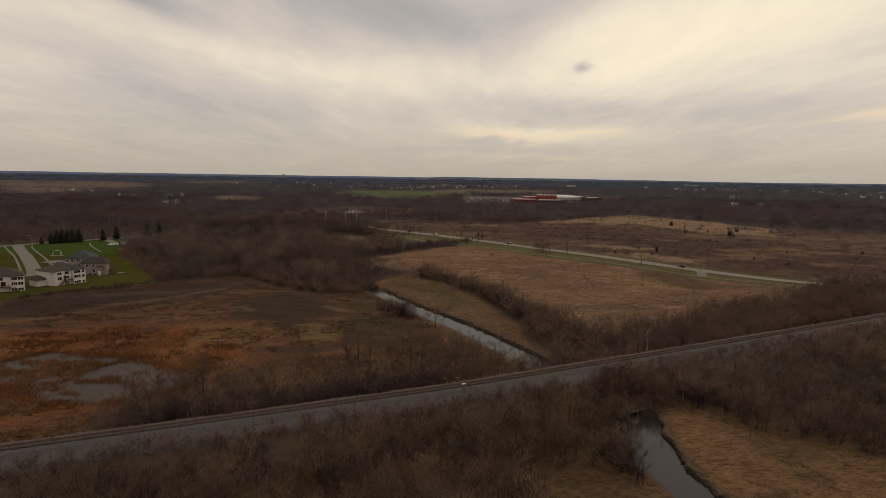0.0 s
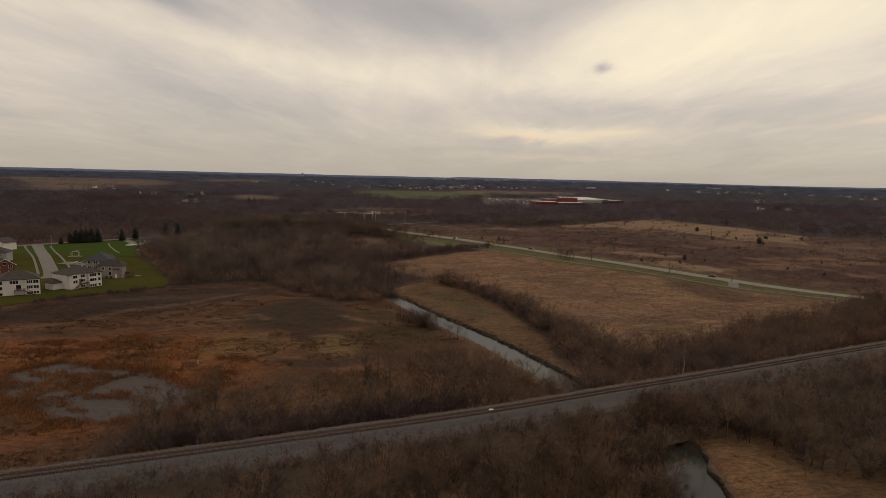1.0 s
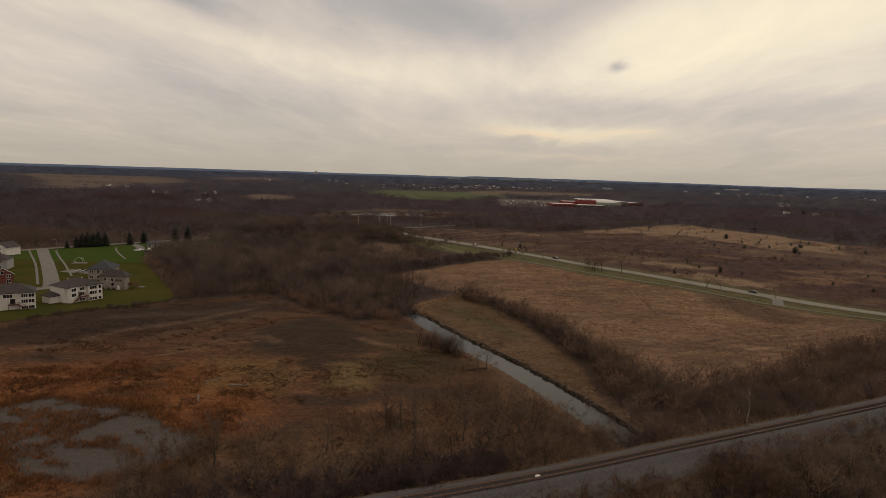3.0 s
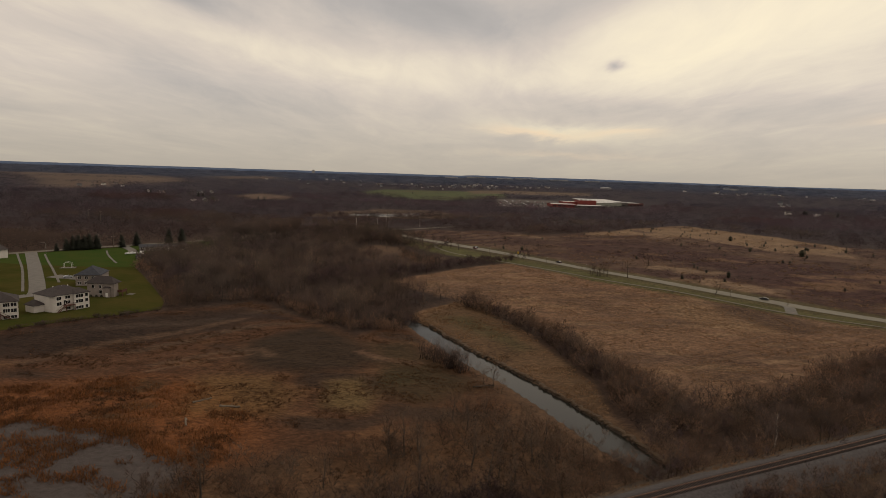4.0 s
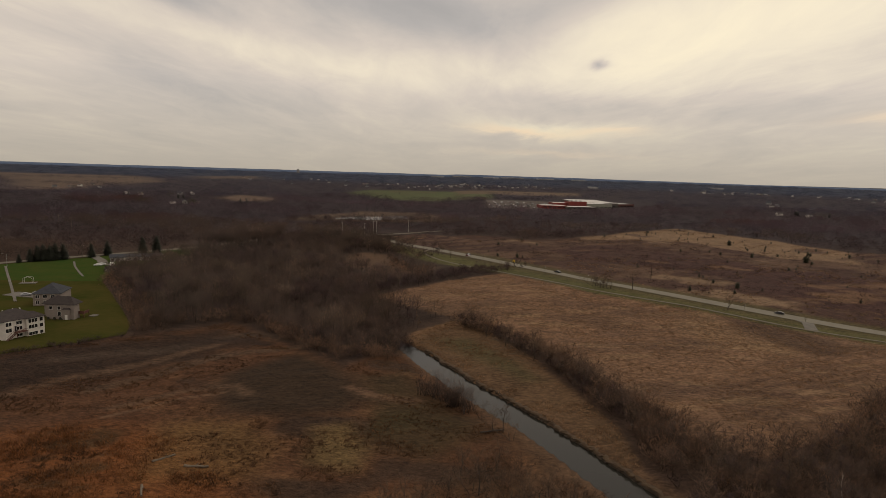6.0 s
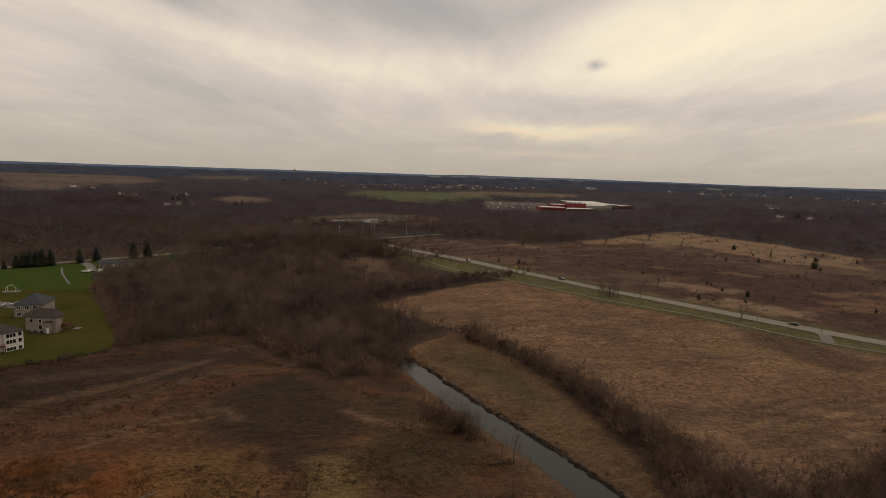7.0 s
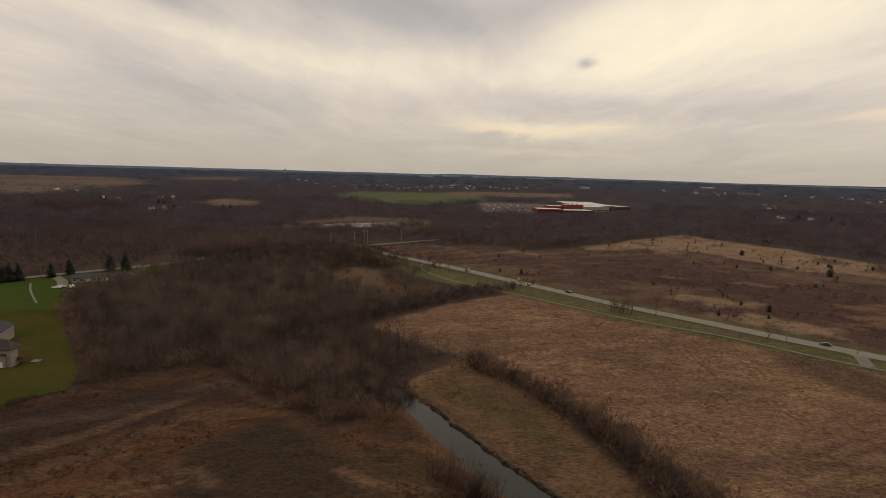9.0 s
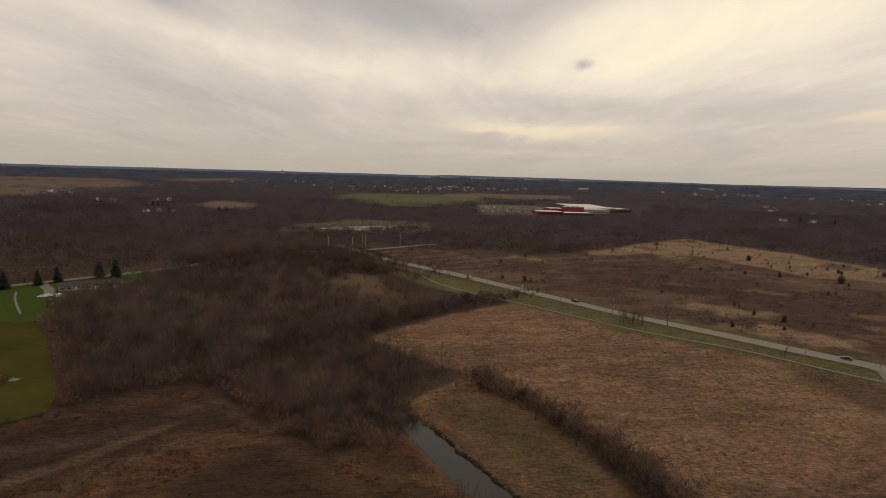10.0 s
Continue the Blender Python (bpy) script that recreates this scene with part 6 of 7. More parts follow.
def big_white_house(x, y, ang, label, w=15.3, d=12.5, h=6.9):
    ho = house_base(x, y, ang, label)
    px = w * 0.57
    b = Build()
    # body, right-hand projection and cut-corner bay at the other end
    b.prism([(2.2, 0), (px, 0), (px, -1.3), (w, -1.3), (w, d), (0, d), (0, 2.0)], -0.8, h)
    b.prism([(0.4, 0.8), (1.5, -0.7), (3.6, -0.7), (4.4, 0.0), (2.2, 0.6)], -0.8, h)
    part("wall", b.mesh("wall", WHITE_WALL), ho, "white siding on three storeys")
    V, F = hip_roof(0, 0, w, d, h, 3.1)
    part("roof", mesh_from("roof", V, F, SHINGLE), ho, "hipped roof of brown shingles")
    V, F = hip_roof(px, -1.3, w, 4, h + 0.02, 2.0)
    part("roof", mesh_from("roof", V, F, SHINGLE), ho, "hipped roof of brown shingles")
    g = Build().box(-4.2, 5.5, -0.8, 0.1, 11.5, 3.0)
    part("garage", g.mesh("garage", WHITE_WALL), ho, "low white garage wing")
    V, F = hip_roof(-4.2, 5.5, 0.1, 11.5, 3.0, 2.0)
    part("roof", mesh_from("roof", V, F, SHINGLE), ho, "low shingled garage roof")
    for z in (0.35, 2.95, 5.25):
        hh = 1.25 if z > 1 else 1.05
        window_unit(ho, px + 0.9, z, 2.7, hh, -1.32, pane_count=3)
        window_unit(ho, w - 1.7, z, 1.0, hh, -1.32, pane_count=1)
        window_unit(ho, px - 2.9, z + (0.0 if z > 4 else 0.2), 1.7, hh * 0.85, -0.02, pane_count=2)
        if z > 1:
            window_unit(ho, 1.65, z, 0.8, hh, -0.72)
            window_unit(ho, 2.7, z, 0.8, hh, -0.72)
    dk = deck(ho, 4.6, px - 0.1, 2.55, 2.3, (4.6, 1.2))
    dr = Build().box(0, -0.05, 0, 1.0, 0.03, 2.05)
    part("door", dr.mesh("door", GLASS), ho, "glazed garden door", pose(5.0, -0.02, 2.6))
    v = Build()
    for vx, vy in ((5, 7.5), (9, 8), (11, 7)):
        v.box(vx, vy, h + 1.6, vx + 0.35, vy + 0.35, h + 2.9)
    part("roof_vent", v.mesh("roof_vent", TRIM), ho, "pale roof vents")
    return ho


big_white_house(-182.6, 285.6, 65.0, "white three-storey house with brown hip roof and timber deck")


def second_white_house(x, y, ang):
    w, d, h = 16.5, 12.0, 6.9
    ho = house_base(x, y, ang, "white walk-out house with brown hip roof and red-brown deck")
    px = w * 0.66
    part("wall", Build().prism([(0, 0), (px, 0), (px, -0.9), (w, -0.9), (w, d), (0, d)], -0.8, h).mesh("wall", WHITE_WALL), ho, "white siding on three storeys")
    V, F = hip_roof(0, 0, w, d, h, 3.3)
    part("roof", mesh_from("roof", V, F, SHINGLE), ho, "hipped roof of brown shingles")
    V, F = hip_roof(px, -0.9, w, 4, h + 0.02, 1.8)
    part("roof", mesh_from("roof", V, F, SHINGLE), ho, "hipped roof of brown shingles")
    for z in (0.35, 2.85, 5.2):
        hh = 1.25 if z > 1 else 1.05
        window_unit(ho, px + 0.8, z, 1.8, hh, -0.92, pane_count=3)
        window_unit(ho, px + 3.3, z, 1.6, hh, -0.92, pane_count=2)
        window_unit(ho, 1.2, z, 1.3, hh, -0.02)
        if z > 4:
            window_unit(ho, 5.6, z, 2.6, hh, -0.02, pane_count=3)
    part("door", Build().box(0, -0.05, 0, 1.8, 0.03, 2.1).mesh("door", GLASS), ho, "glazed garden door", pose(7.6, -0.02, 2.5))
    deck(ho, 6.8, px - 0.1, 2.4, 2.2, (px - 0.3, px + 3.2))
    return ho


second_white_house(-203.0, 266.2, 37.7)


def tan_house(x, y, ang):
    w, d, h = 11.8, 3.9, 6.4
    ho = house_base(x, y, ang, "tan two-storey house with hipped brown roof and patio")
    part("wall", Build().box(0, 0, -0.6, w, d, h).mesh("wall", TAN_WALL), ho, "tan siding")
    V, F = hip_roof(0, 0, w, 5.6, h, 3.0)
    part("roof", mesh_from("roof", V, F, SHINGLE), ho, "hipped roof of brown shingles")
    bay = part("bay", Build().box(7.4, -0.9, -0.6, 10.2, 0.05, 4.5).mesh("bay", TAN_WALL), ho, "boxed-out bay with a door")
    part("roof", Build().prism([(7.1, -1.2), (10.5, -1.2), (10.5, 0), (7.1, 0)], 4.5, 5.1, [(7.6, -0.4), (10.0, -0.4), (10.0, 0), (7.6, 0)]).mesh("roof", SHINGLE), bay)
    part("door", Build().box(0, -0.05, 0, 1.1, 0.02, 2.1).mesh("door", TRIM), bay, "pale door", pose(8.3, -0.92, 0.1))
    for wx, z, ww, hh in ((4.9, 4.3, 0.9, 1.2), (4.9, 1.6, 1.1, 1.5), (1.4, 4.3, 1.0, 1.2)):
        window_unit(ho, wx, z, ww, hh)
    for sx in (1.2, 3.8, 6.3):
        sh = Build().prism([(sx + 0.8 * math.cos(i), -0.9 + 0.6 * math.sin(i)) for i in np.linspace(0, 5.6, 9)], -0.2, 1.1, [(sx + 0.4 * math.cos(i), -0.9 + 0.3 * math.sin(i)) for i in np.linspace(0, 5.6, 9)])
        part("shrub", sh.mesh("shrub", CEDAR), ho, "clipped round shrub")
    V, F = hip_roof(-3.4, 3.4, 2.4, 12, h - 0.6, 2.6)
    part("wall", Build().box(-3.4, d, -0.6, 2.4, 12, h - 0.6).mesh("wall", TAN_WALL), ho, "tan siding")
    part("roof", mesh_from("roof", V, F, SHINGLE), ho, "rear hipped roof of brown shingles")
    dk = part("deck", Build().box(w + 0.05, 3.0, 1.9, w + 2.4, 7.0, 2.2).box(w + 2.2, 3.0, 0, w + 2.4, 3.2, 1.9).box(w + 2.2, 6.8, 0, w + 2.4, 7.0, 1.9).mesh("deck", DECK), ho, "dark raised timber deck")
    rl = Build().box(w + 2.3, 3.0, 2.2, w + 2.4, 7.0, 3.1).box(w + 0.05, 3.0, 2.2, w + 2.3, 3.1, 3.1)
    part("railing", rl.mesh("railing", DECK), dk, "deck railing")
    part("patio", Build().box(w + 2.6, 6.0, 0.05, w + 5.5, 9.0, 0.3).mesh("patio", CONCRETE), ho, "pale stone patio")
    return ho


tan_house(-188.2, 319.8, 1.0)


def simple_house(x, y, ang, w, d, h, rise, wall, roof, label, gable=False, wins=()):
    ho = house_base(x, y, ang, label)
    b = Build().box(0, 0, -0.6, w, d, h)
    if gable:
        b.poly([(0, 0, h), (w, 0, h), (w / 2, 0, h + rise * w / (w + 1))]).poly([(0, d, h), (w / 2, d, h + rise * w / (w + 1)), (w, d, h)])
    part("wall", b.mesh("wall", wall), ho)
    if gable:
        part("roof", gable_roof(0, 0, w, d, h, rise, across=True).mesh("roof", roof), ho, "gabled shingle roof")
        tr = Build()
        for sgn in (-1, 1):
            cx = w / 2
            ex = cx + sgn * (w / 2 + 0.5)
            tr.poly([(ex, -0.53, h - 0.3), (ex, -0.53, h), (cx, -0.53, h + rise), (cx, -0.53, h + rise - 0.3)])
        part("bargeboard", tr.mesh("bargeboard", TRIM), ho, "white bargeboards")
    else:
        V, F = hip_roof(0, 0, w, d, h, rise)
        part("roof", mesh_from("roof", V, F, roof), ho, "hipped shingle roof")
    for wx, z, ww, hh, n in wins:
        window_unit(ho, wx, z, ww, hh, pane_count=n)
    return ho


GRID = [(wx, z, 1.3, 1.3, 2) for z in (0.9, 3.7) for wx in (1.2, 4.4, 7.6)]
simple_house(-209.5, 342, 15, 11.5, 14, 5.6, 3.8, TAN_WALL, SHINGLE_DARK, "house with a slate-blue hipped roof behind trees", wins=GRID)
simple_house(-242.4, 316.8, 53, 9.5, 12, 5.0, 3.6, BRICK, SHINGLE_DARK, "red brick house with a white-trimmed gable", True, [(1.2, 3.4, 1.4, 1.4, 2), (6.6, 3.4, 1.4, 1.4, 2), (1.2, 0.8, 1.4, 1.4, 2), (6.6, 0.8, 1.4, 1.4, 2), (4.2, 5.2, 1.1, 1.3, 1)])
simple_house(-284, 357, 20, 15, 11, 5.6, 3.4, GREY_WALL, SHINGLE, "grey house with a brown roof beside the street", wins=GRID + [(10.8, 3.7, 1.3, 1.3, 2), (10.8, 0.9, 1.3, 1.3, 2)])
simple_house(-329, 422.5, -10, 13, 11, 5.4, 3.0, WHITE_WALL, SHINGLE, "white gabled house at the end of the street", True, GRID)


def low_building(x, y, ang):
    w, d, h = 33, 8.5, 2.9
    ho = thing("roadside_building", pose(x, y, surface_z(x, y) + 0.2, 0, 0, ang), "long low grey building with dark shingle roof", "building")
    part("wall", Build().box(0, 0, -0.5, w, d, h).mesh("wall", GREY_WALL), ho, "pale grey wall")
    part("roof", gable_roof(0, 0, w, d, h, 1.7).mesh("roof", SHINGLE_DARK), ho, "low dark gabled roof")
    for i in range(9):
        if i % 3 == 2:
            part("door", Build().box(0, -0.05, 0, 1.0, 0.02, 2.1).mesh("door", TRIM), ho, "pale door", pose(1.5 + 3.5 * i, -0.02, 0.05))
        else:
            window_unit(ho, 1.2 + 3.5 * i, 0.9, 1.5, 1.2, pane_count=2)
    return ho


low_building(-253.5, 483.5, 29.5)
sh = thing("shed", pose(-236, 447, surface_z(-236, 447) + 0.1, 0, 0, 8), "small grey shed at the edge of the wood", "shed")
part("wall", Build().box(0, 0, -0.4, 10, 5, 2.3).mesh("wall", GREY_WALL), sh)
part("roof", gable_roof(0, 0, 10, 5, 2.3, 1.2).mesh("roof", SHINGLE_DARK), sh, "grey-blue roof")
ribbon("road", [(-238, 366), (-228, 364), (-216, 362)], 9, CONCRETE, 0.28, "concrete driveway off the street", "driveway")
ribbon("road", [(-276, 503), (-262, 488), (-250, 470)], 6, CONCRETE, 0.3, "pale driveway to the low building", "driveway")
old = thing("farmhouse", pose(-202, 588, surface_z(-202, 588), 0, 0, 20), "old pale house half hidden in bare trees", "house")
part("wall", Build().box(0, 0, -0.5, 10, 8, 5).mesh("wall", WEATHERED), old)
part("roof", gable_roof(0, 0, 10, 8, 5, 3).mesh("roof", SHINGLE), old, "weathered grey gabled roof")


# ---- school beyond the wood ----
def school():
    z0 = surface_z(210, 1120)
    sc = thing("school", pose(0, 0, z0), "large school with red walls and flat white roofs", "school")
    blocks = [
        (149, 1157, 46, 40, 5.5, 6, RED_WALL, "low red wing"), (193, 1150, 56, 38, 4.6, 10, DULL_WALL, "low front wing"), (204, 1194, 34, 26, 12.5, 8, RED_WALL, "tall red block"),
        (176, 1200, 30, 34, 9.0, 6, RED_WALL, "red stair block"), (239, 1206, 54, 40, 8.6, 16, PALE_WALL, "pale glazed hall"), (236, 1252, 76, 160, 8.8, 3, DULL_WALL, "deep main block"), (310, 1264, 46, 66, 7.2, 26, BROWN_WALL, "long brown-red rear wing"),
    ]
    for x, y, w, d, h, a, mat, lab in blocks:
        m = pose(x, y, 0, 0, 0, a)
        b = Build().box(0, 0, -3, w, d, h).box(-0.2, -0.2, h, w + 0.2, 0.2, h + 0.6).box(-0.2, d - 0.2, h, w + 0.2, d + 0.2, h + 0.6).box(-0.2, 0.2, h, 0.2, d - 0.2, h + 0.6).box(w - 0.2, 0.2, h, w + 0.2, d - 0.2, h + 0.6)
        p = part("block", b.mesh("block", mat), sc, lab, m)
        part("roof", Build().box(0.25, 0.25, h + 0.02, w - 0.25, d - 0.25, h + 0.4).mesh("roof", ROOF_WHITE), p, "flat white roof")
        for i in range(int(w / 9)):
            part("window_band", Build().box(0, -0.1, 0, 6.0, -0.02, 1.8).mesh("window_band", GLASS), p, m=pose(2 + 9 * i, 0, min(h - 2.6, 2.4)))
        if h > 9:
            u = Build()
            for i in range(3):
                u.box(w * (0.2 + 0.25 * i), d * 0.4, h + 0.4, w * (0.2 + 0.25 * i) + 4, d * 0.4 + 3, h + 2.2)
            part("roof_unit", u.mesh("roof_unit", STEEL), p, "metal air unit")
    return sc


school()


# ---- vehicles ----
def car_kind(paint, label, van=False):
    ob = thing("car", pose(0, 0, -400), label, "car")
    L, W = (5.0, 1.95) if van else (4.6, 1.8)
    if van:
        prof = [(-2.5, 0.35), (-2.5, 1.95), (-2.3, 2.1), (1.2, 2.1), (1.75, 1.3), (2.4, 1.1), (2.5, 0.9), (2.5, 0.35)]
        glass = [(0.2, 1.35), (0.2, 1.95), (1.1, 1.95), (1.6, 1.35)]
    else:
        prof = [(-2.3, 0.32), (-2.3, 0.88), (-2.1, 0.98), (-1.6, 1.0), (-1.0, 1.42), (0.45, 1.44), (1.15, 0.98), (2.1, 0.84), (2.3, 0.68), (2.3, 0.32)]
        glass = [(-1.38, 1.04), (-0.92, 1.36), (0.38, 1.38), (0.92, 1.04)]
    n = len(prof)
    V = [(x, s * W / 2 * (0.82 if z > 1.2 and not van else 1.0), z) for s in (-1, 1) for x, z in prof]
    F = [tuple(range(n)), tuple(range(2 * n - 1, n - 1, -1))] + [(i, (i + 1) % n, n + (i + 1) % n, n + i) for i in range(n)]
    body = part("body", mesh_from("body", V, F, paint), ob)
    for s in (-1, 1):
        g = Build().poly([(x, s * (W / 2 * (0.86 if not van else 1.0) + 0.06), z) for x, z in glass])
        part("side_window", g.mesh("side_window", GLASS), body, "dark side glass")
    ws = Build().poly([(0.52, -W * 0.38, 1.41), (0.52, W * 0.38, 1.41), (1.14, W * 0.42, 1.01), (1.14, -W * 0.42, 1.01)]) if not van else Build().poly([(1.25, -W * 0.44, 2.05), (1.25, W * 0.44, 2.05), (1.76, W * 0.46, 1.34), (1.76, -W * 0.46, 1.34)])
    part("windscreen", ws.mesh("windscreen", GLASS), body, "dark windscreen")
    for x in (-1.4, 1.45):
        for s in (-1, 1):
            wh = part("wheel", Build().tube([(x, s * W / 2 - s * 0.22, 0.34), (x, s * W / 2 + s * 0.02, 0.34)], [0.34, 0.34], 12).mesh("wheel", RUBBER), ob, "black tyre")
            part("rim", Build().tube([(x, s * W / 2, 0.34), (x, s * W / 2 + s * 0.035, 0.34)], [0.2, 0.2], 10).mesh("rim", STEEL), wh, "silver rim")
    for s in (-1, 1):
        part("headlight", Build().box(L / 2 - 0.06, s * 0.6 - 0.18, 0.62, L / 2 + 0.02, s * 0.6 + 0.18, 0.76).mesh("headlight", TRIM), body)
        part("tail_light", Build().box(-L / 2 - 0.02, s * 0.65 - 0.15, 0.7, -L / 2 + 0.05, s * 0.65 + 0.15, 0.85).mesh("tail_light", RED_WALL), body, "red tail light")
    return ob


CARS = {"dark": car_kind(PAINT_DARK, "dark saloon car on the country road"), "red": car_kind(PAINT_RED, "maroon saloon car on the country road"), "silver": car_kind(PAINT_SILVER, "silver-grey car on the country road"), "white": car_kind(PAINT_WHITE, "white car parked by the low building"), "van": car_kind(PAINT_WHITE, "white van parked by the low building", True), "lot": car_kind(PAINT_SILVER, "car in the school car park")}


def on_road(kind, i, side, back=False):
    (ax, ay), (bx, by) = MAIN_ROAD[i], MAIN_ROAD[i + 1]
    n = math.hypot(bx - ax, by - ay)
    x, y = ax - (by - ay) / n * side, ay + (bx - ax) / n * side
    copy_thing(CARS[kind], pose(x, y, surface_z(x, y) + 0.13, 0, 0, math.degrees(math.atan2(by - ay, bx - ax)) + (180 if back else 0)))


def near_index(x, y):
    return min(range(len(MAIN_ROAD) - 1), key=lambda i: math.hypot(MAIN_ROAD[i][0] - x, MAIN_ROAD[i][1] - y))


for kind, x, y, side, back in (("dark", -27, 595, 2, True), ("dark", -4, 557, 2, True), ("red", 1, 550, -2, False), ("dark", 55, 468, 2, True), ("dark", 155, 376, 2, True)):
    on_road(kind, near_index(x, y), side, back)
for kind, x, y, a in (("silver", -227, 362, 35), ("dark", -224.5, 367, 35), ("white", -252, 466, 20), ("white", -251, 469.5, 22), ("van", -243.7, 468.5, 100), ("white", -233, 505, 30), ("van", -229, 509, 32)):
    copy_thing(CARS[kind], pose(x, y, surface_z(x, y) + 0.3, 0, 0, a))
for i in range(70):
    x, y = 60 + 15 * (i % 9) + RS.uniform(-2, 2), 1155 + 26 * (i // 9) + RS.uniform(-1, 1)
    if inside(np.array([x]), np.array([y]), CAR_PARK)[0] > 3:
        c = copy_thing(CARS[("white", "dark", "red", "lot")[RS.randint(4)]], pose(x, y, surface_z(x, y) + 0.1, 0, 0, 60 + 180 * RS.randint(2)))
        c["label"], c["group"] = "parked car in the school car park", "cars in the school car park"
for ob in CARS.values():
    for c in list(ob.children_recursive):
        bpy.data.objects.remove(c)
    bpy.data.objects.remove(ob)


# ---- poles, lamps, signs ----
def utility_pole(x, y, h, ang, label="grey timber utility pole with a crossarm", wood=POLE, thick=1.0):
    ob = thing("utility_pole", pose(x, y, surface_z(x, y), 0, 0, ang), label, "utility pole")
    part("pole", Build().tube([(0, 0, -0.5), (0, 0, h)], [0.22 * thick, 0.14 * thick], 8).mesh("pole", wood), ob)
    part("crossarm", Build().box(-1.3, -0.08, h - 0.9, 1.3, 0.08, h - 0.72).mesh("crossarm", wood), ob)
    for i in (-1.1, 0.0, 1.1):
        part("insulator", Build().tube([(i, 0, h - 0.72), (i, 0, h - 0.5)], [0.06, 0.04], 6).mesh("insulator", TRIM), ob)
    return ob


for x, y, h in ((-282.8, 491.3 + 8, 9), (-298, 507, 8.5), (-384.7, 649, 14), (-412, 672, 13), (60, 690, 9), (180, 885, 10)):
    utility_pole(x, y, h, random.uniform(20, 60))
for x, y, h in ((-127, 688, 14), (-106, 701, 13), (-98, 712, 14.5), (-95, 713, 14.5), (-63, 749, 13)):
    utility_pole(x, y, h, 40, "pale grey utility pole beside the road junction", POLE_PALE, 1.25)
for x, y in ((48, 467), (138, 378), (10, 527), (70, 438)):
    ob = thing("marker_post", pose(x, y, surface_z(x, y)), "slim grey post beside the road", "post")
    part("post", Build().tube([(0, 0, -0.3), (0, 0, 4.6)], [0.09, 0.07], 6).mesh("post", POLE), ob)
    part("bracket", Build().box(-0.05, -0.02, 3.9, 0.6, 0.02, 4.3).mesh("bracket", STEEL), ob)


def street_lamp(x, y, ang):
    ob = thing("street_lamp", pose(x, y, surface_z(x, y), 0, 0, ang), "grey street lamp with a curved arm", "street lamp")
    part("pole", Build().tube([(0, 0, -0.2), (0, 0, 8.0)], [0.12, 0.08], 8).mesh("pole", STEEL), ob)
    part("arm", Build().tube([(0, 0, 7.9), (-0.8, 0, 8.5), (-2.2, 0, 8.7)], [0.06, 0.05, 0.04], 6).mesh("arm", STEEL), ob)
    part("lamp_head", Build().box(-2.9, -0.15, 8.6, -2.1, 0.15, 8.78).mesh("lamp_head", STEEL), ob, "grey lamp head")


street_lamp(-303, 452, 20)
sg = thing("road_sign", pose(31.5, 508.5, surface_z(31.5, 508.5)), "yellow warning sign beside the road", "sign")
part("post", Build().tube([(0, 0, -0.3), (0, 0, 2.6)], [0.06, 0.06], 6).mesh("post", STEEL), sg)
part("plate", Build().prism([(-0.75, -0.03), (0.75, -0.03), (0.75, 0.03), (-0.75, 0.03)], 1.2, 2.9).mesh("plate", YELLOW), sg, "plain yellow plate")


# ---- garden pavilion, logs and driftwood ----
gz = thing("playset", pose(-249, 395, surface_z(-249, 395) + 0.15, 0, 0, 20), "pale domed garden frame on a concrete pad", "garden frame")
part("pad", Build().box(-4, -2.2, 0, 4, 2.2, 0.25).mesh("pad", CONCRETE), gz, "pale concrete pad")
for s in (-1, 1):
    for q in (-1, 1):
        part("post", Build().tube([(s * 2.2, q * 1.4, 0.2), (s * 2.2, q * 1.4, 2.4)], [0.08, 0.08], 6).mesh("post", TRIM), gz)
    part("arch", Build().tube([(2.2 * math.cos(a), s * 1.4, 2.4 + 1.2 * math.sin(a)) for a in np.linspace(0, math.pi, 9)], [0.07] * 9, 6).mesh("arch", TRIM), gz, "white curved hoop")


def log_thing(x0, y0, x1, y1, r, label, mat=WOOD, lift=0.0):
    rs = np.random.RandomState(int(abs(x0 * 10)))
    n = 7
    pts = []
    for i in range(n):
        t = i / (n - 1)
        x, y = x0 + (x1 - x0) * t, y0 + (y1 - y0) * t
        pts.append((x + rs.normal(0, 0.08), y + rs.normal(0, 0.08), max(surface_z(x, y), lift) + r * 0.7 + rs.normal(0, 0.04)))
    ob = thing("log", pose(0, 0, 0), label, "log")
    part("trunk", Build().tube(pts, [r * (1 - 0.35 * i / n) for i in range(n)], 8).mesh("trunk", mat), ob)
    k = pts[3]
    part("stub", Build().tube([k, (k[0] + 0.5, k[1] + 0.3, k[2] + 0.7)], [r * 0.45, r * 0.2], 6).mesh("stub", mat), ob, "broken branch stub")


log_thing(-84.5, 202.2, -80.8, 206.0, 0.34, "weathered grey log lying in the rough grass")
log_thing(-76.2, 200.6, -70.8, 200.9, 0.36, "pale fallen log lying in the rough grass")
log_thing(-81.6, 191.8, -79.6, 187.6, 0.3, "pale fallen log beside the marsh")
log_thing(-41.0, 306.5, -33.5, 314.0, 0.22, "pale fallen tree across the creek", lift=-1.95)
log_thing(-62, 352, -56, 351, 0.2, "pale fallen trunk lying over the creek", lift=-1.95)
log_thing(-6.4, 225.2, 0.4, 227.4, 0.28, "grey fallen trunk on the creek bank", BARK)
for i, (x, y) in enumerate(((3, 318), (6, 314), (9, 306), (12, 299), (-1, 322))):
    for j in range(2):
        a = 0.6 * i + 1.3 * j
        log_thing(x, y, x + 3.5 * math.cos(a), y + 3.5 * math.sin(a), 0.1, "thin cut branch in a brush pile by the hedge")


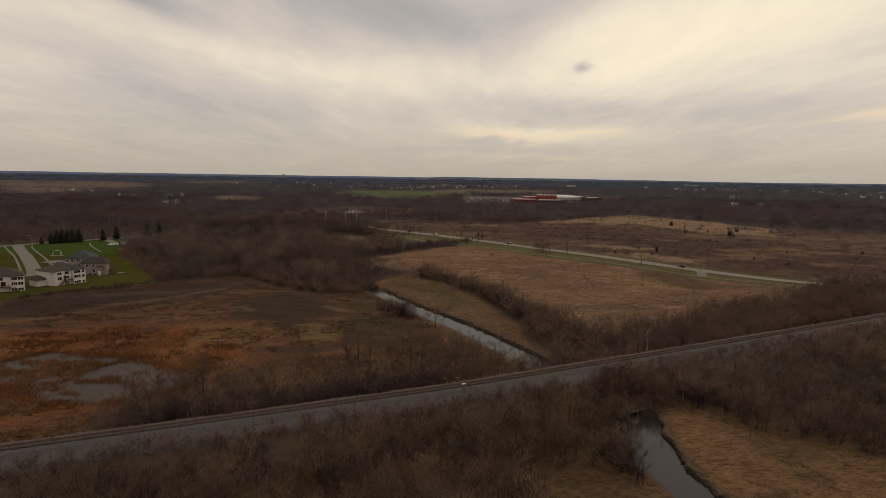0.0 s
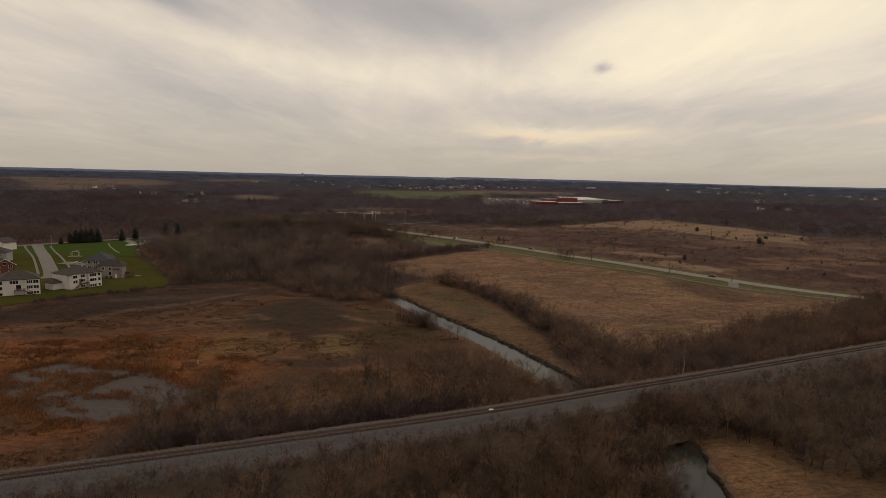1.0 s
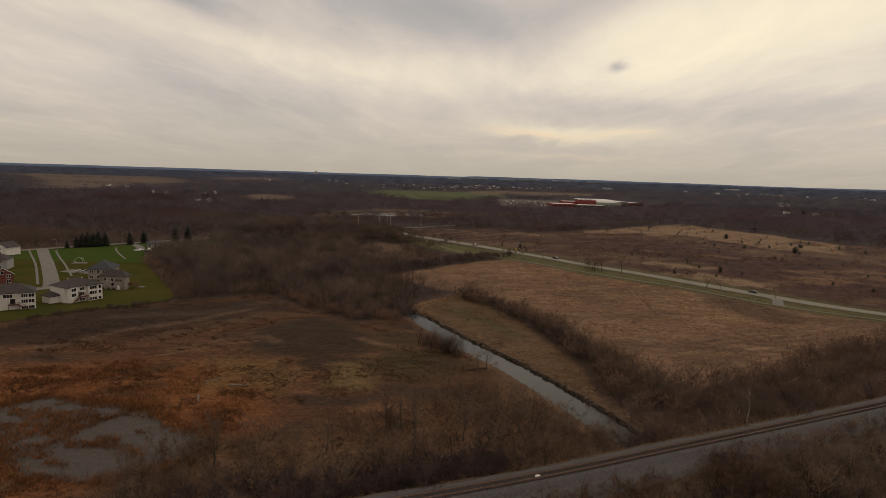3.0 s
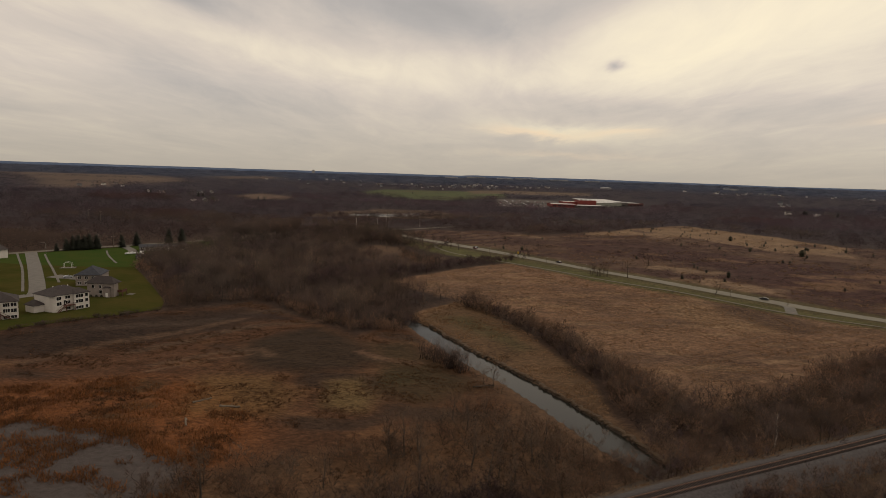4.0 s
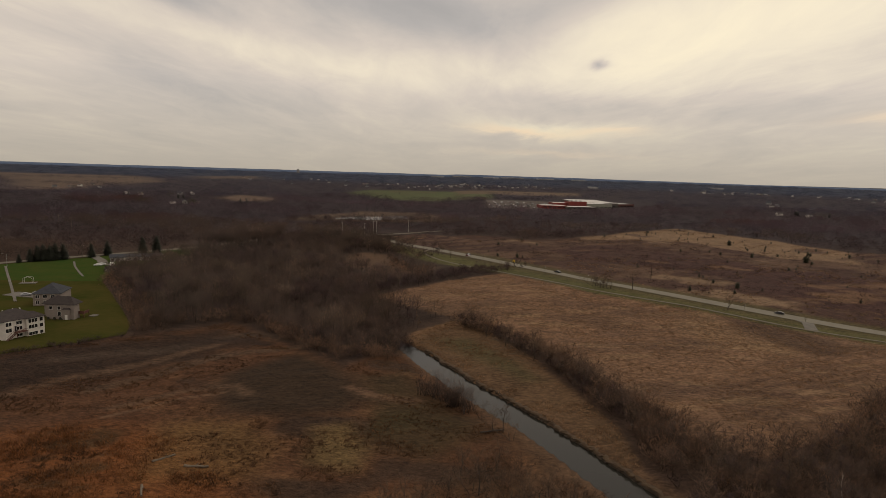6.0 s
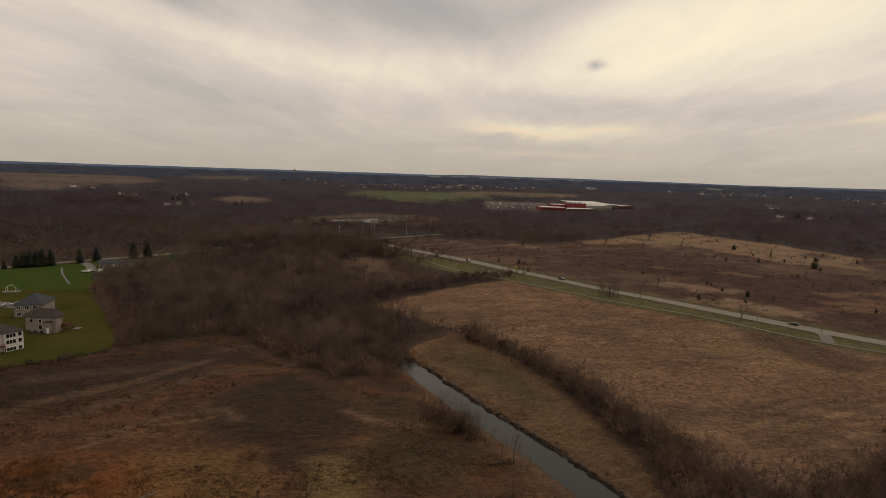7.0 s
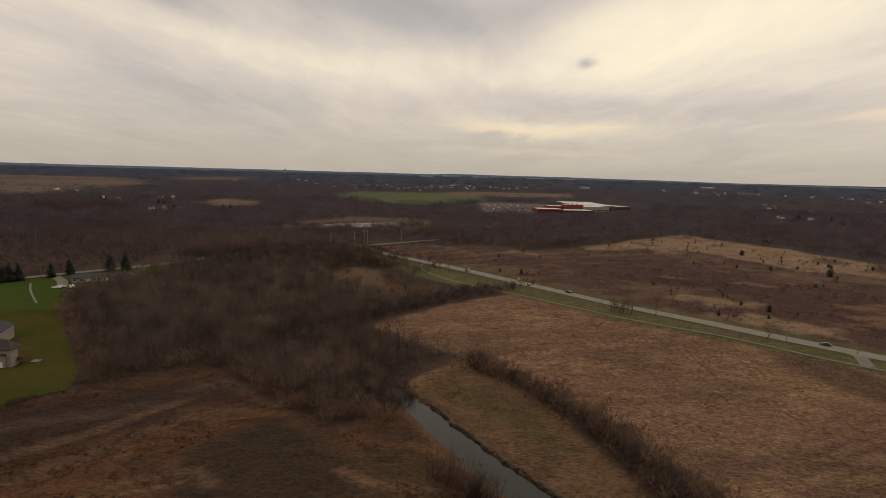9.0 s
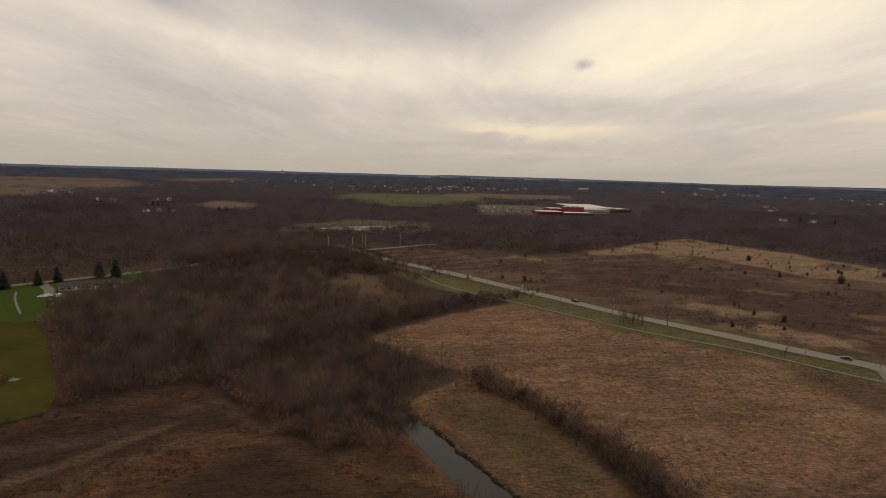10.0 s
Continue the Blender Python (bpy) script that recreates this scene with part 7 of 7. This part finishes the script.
# ---- far houses and skyline ----
def far_house_kind(wall, roof, label):
    ob = thing("far_house", pose(0, 0, -400), label, "house")
    b = Build().box(-7, -5, -1, 7, 5, 5.2).poly([(-7, -5, 5.2), (-7, 5, 5.2), (-7, 0, 8.4)]).poly([(7, -5, 5.2), (7, 0, 8.4), (7, 5, 5.2)])
    part("wall", b.mesh("wall", wall), ob)
    part("roof", gable_roof(-7, -5, 7, 5, 5.2, 3.4).mesh("roof", roof), ob)
    for i in (-4.5, 0, 4.5):
        part("window", Build().box(i - 0.7, -5.06, 1.4, i + 0.7, -5.01, 2.8).mesh("window", GLASS), ob)
    return ob


FAR_HOUSES = [far_house_kind(WHITE_WALL, SHINGLE, "white far-off house among bare trees"), far_house_kind(GREY_WALL, SHINGLE_DARK, "grey far-off house among bare trees"), far_house_kind(TAN_WALL, SHINGLE, "tan far-off house among bare trees")]
spots_far = [(-660, 1262), (-640, 1275), (-625, 1250), (-470, 1050), (-455, 1060), (-440, 1072), (-575, 1310), (-555, 1322), (606, 1126), (620, 1140), (570, 1150)]
for cx, cy, sx, sy, n in ((-150, 2300, 330, 240, 46), (130, 2450, 300, 240, 30), (1080, 2380, 220, 160, 26), (1500, 2150, 300, 200, 16), (1250, 1700, 160, 260, 14), (-900, 1500, 120, 100, 6), (800, 1500, 200, 200, 6), (-700, 2700, 300, 200, 10)):
    spots_far += [(cx + RS.normal(0, sx / 2), cy + RS.normal(0, sy / 2)) for _ in range(n)]
for i, (x, y) in enumerate(spots_far):
    put(FAR_HOUSES[(0, 0, 1, 1, 2)[RS.randint(5)]], x, y, RS.uniform(0.45, 0.8), random.uniform(0, 360), "far houses")
for ob in FAR_HOUSES:
    for c in list(ob.children):
        bpy.data.objects.remove(c)
    bpy.data.objects.remove(ob)
for a, r, w, h in ((-1.5, 4500, 90, 7), (0.8, 4550, 140, 7), (3.5, 4400, 110, 6), (5.5, 4600, 160, 7), (8.5, 4500, 120, 6), (11.5, 4450, 90, 6), (12.6, 2600, 30, 6), (23, 3300, 50, 6)):
    x, y = r * math.sin(radians(a)), r * math.cos(radians(a))
    ob = thing("warehouse", pose(x, y, surface_z(x, y)), "long pale warehouse near the horizon", "warehouse")
    part("wall", Build().box(-w / 2, 0, -4, w / 2, 60, h).mesh("wall", GREY_WALL), ob)
    part("roof", Build().box(-w / 2 - 0.5, -0.5, h, w / 2 + 0.5, 60.5, h + 0.7).mesh("roof", ROOF_WHITE), ob, "white flat roof")
x, y = 4600 * math.sin(radians(-14.2)), 4600 * math.cos(radians(-14.2))
tw = thing("tower_block", pose(x, y, surface_z(x, y)), "lone grey tower block on the horizon", "tower")
part("wall", Build().box(-8, -8, -5, 8, 8, 22).mesh("wall", GREY_WALL), tw)
part("roof", Build().box(-5, -5, 22, 5, 5, 26).mesh("roof", GREY_WALL), tw)

# the last ridge at the edge of sight, a backdrop coloured with blue haze
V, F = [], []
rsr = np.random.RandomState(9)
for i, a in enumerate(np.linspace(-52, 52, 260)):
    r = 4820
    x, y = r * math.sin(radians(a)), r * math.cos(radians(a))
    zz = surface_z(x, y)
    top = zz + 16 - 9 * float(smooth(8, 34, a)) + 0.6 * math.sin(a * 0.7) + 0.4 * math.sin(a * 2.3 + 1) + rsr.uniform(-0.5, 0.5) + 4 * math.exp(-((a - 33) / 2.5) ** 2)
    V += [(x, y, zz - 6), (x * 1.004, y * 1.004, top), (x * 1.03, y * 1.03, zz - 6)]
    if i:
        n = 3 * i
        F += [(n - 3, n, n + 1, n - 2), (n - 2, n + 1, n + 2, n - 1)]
tagged(part("backdrop", mesh_from("distant_ridge", V, F, HAZE_FAR)), "faint wooded ridge on the horizon, blue haze in its colour", "ridge", kind="structure")
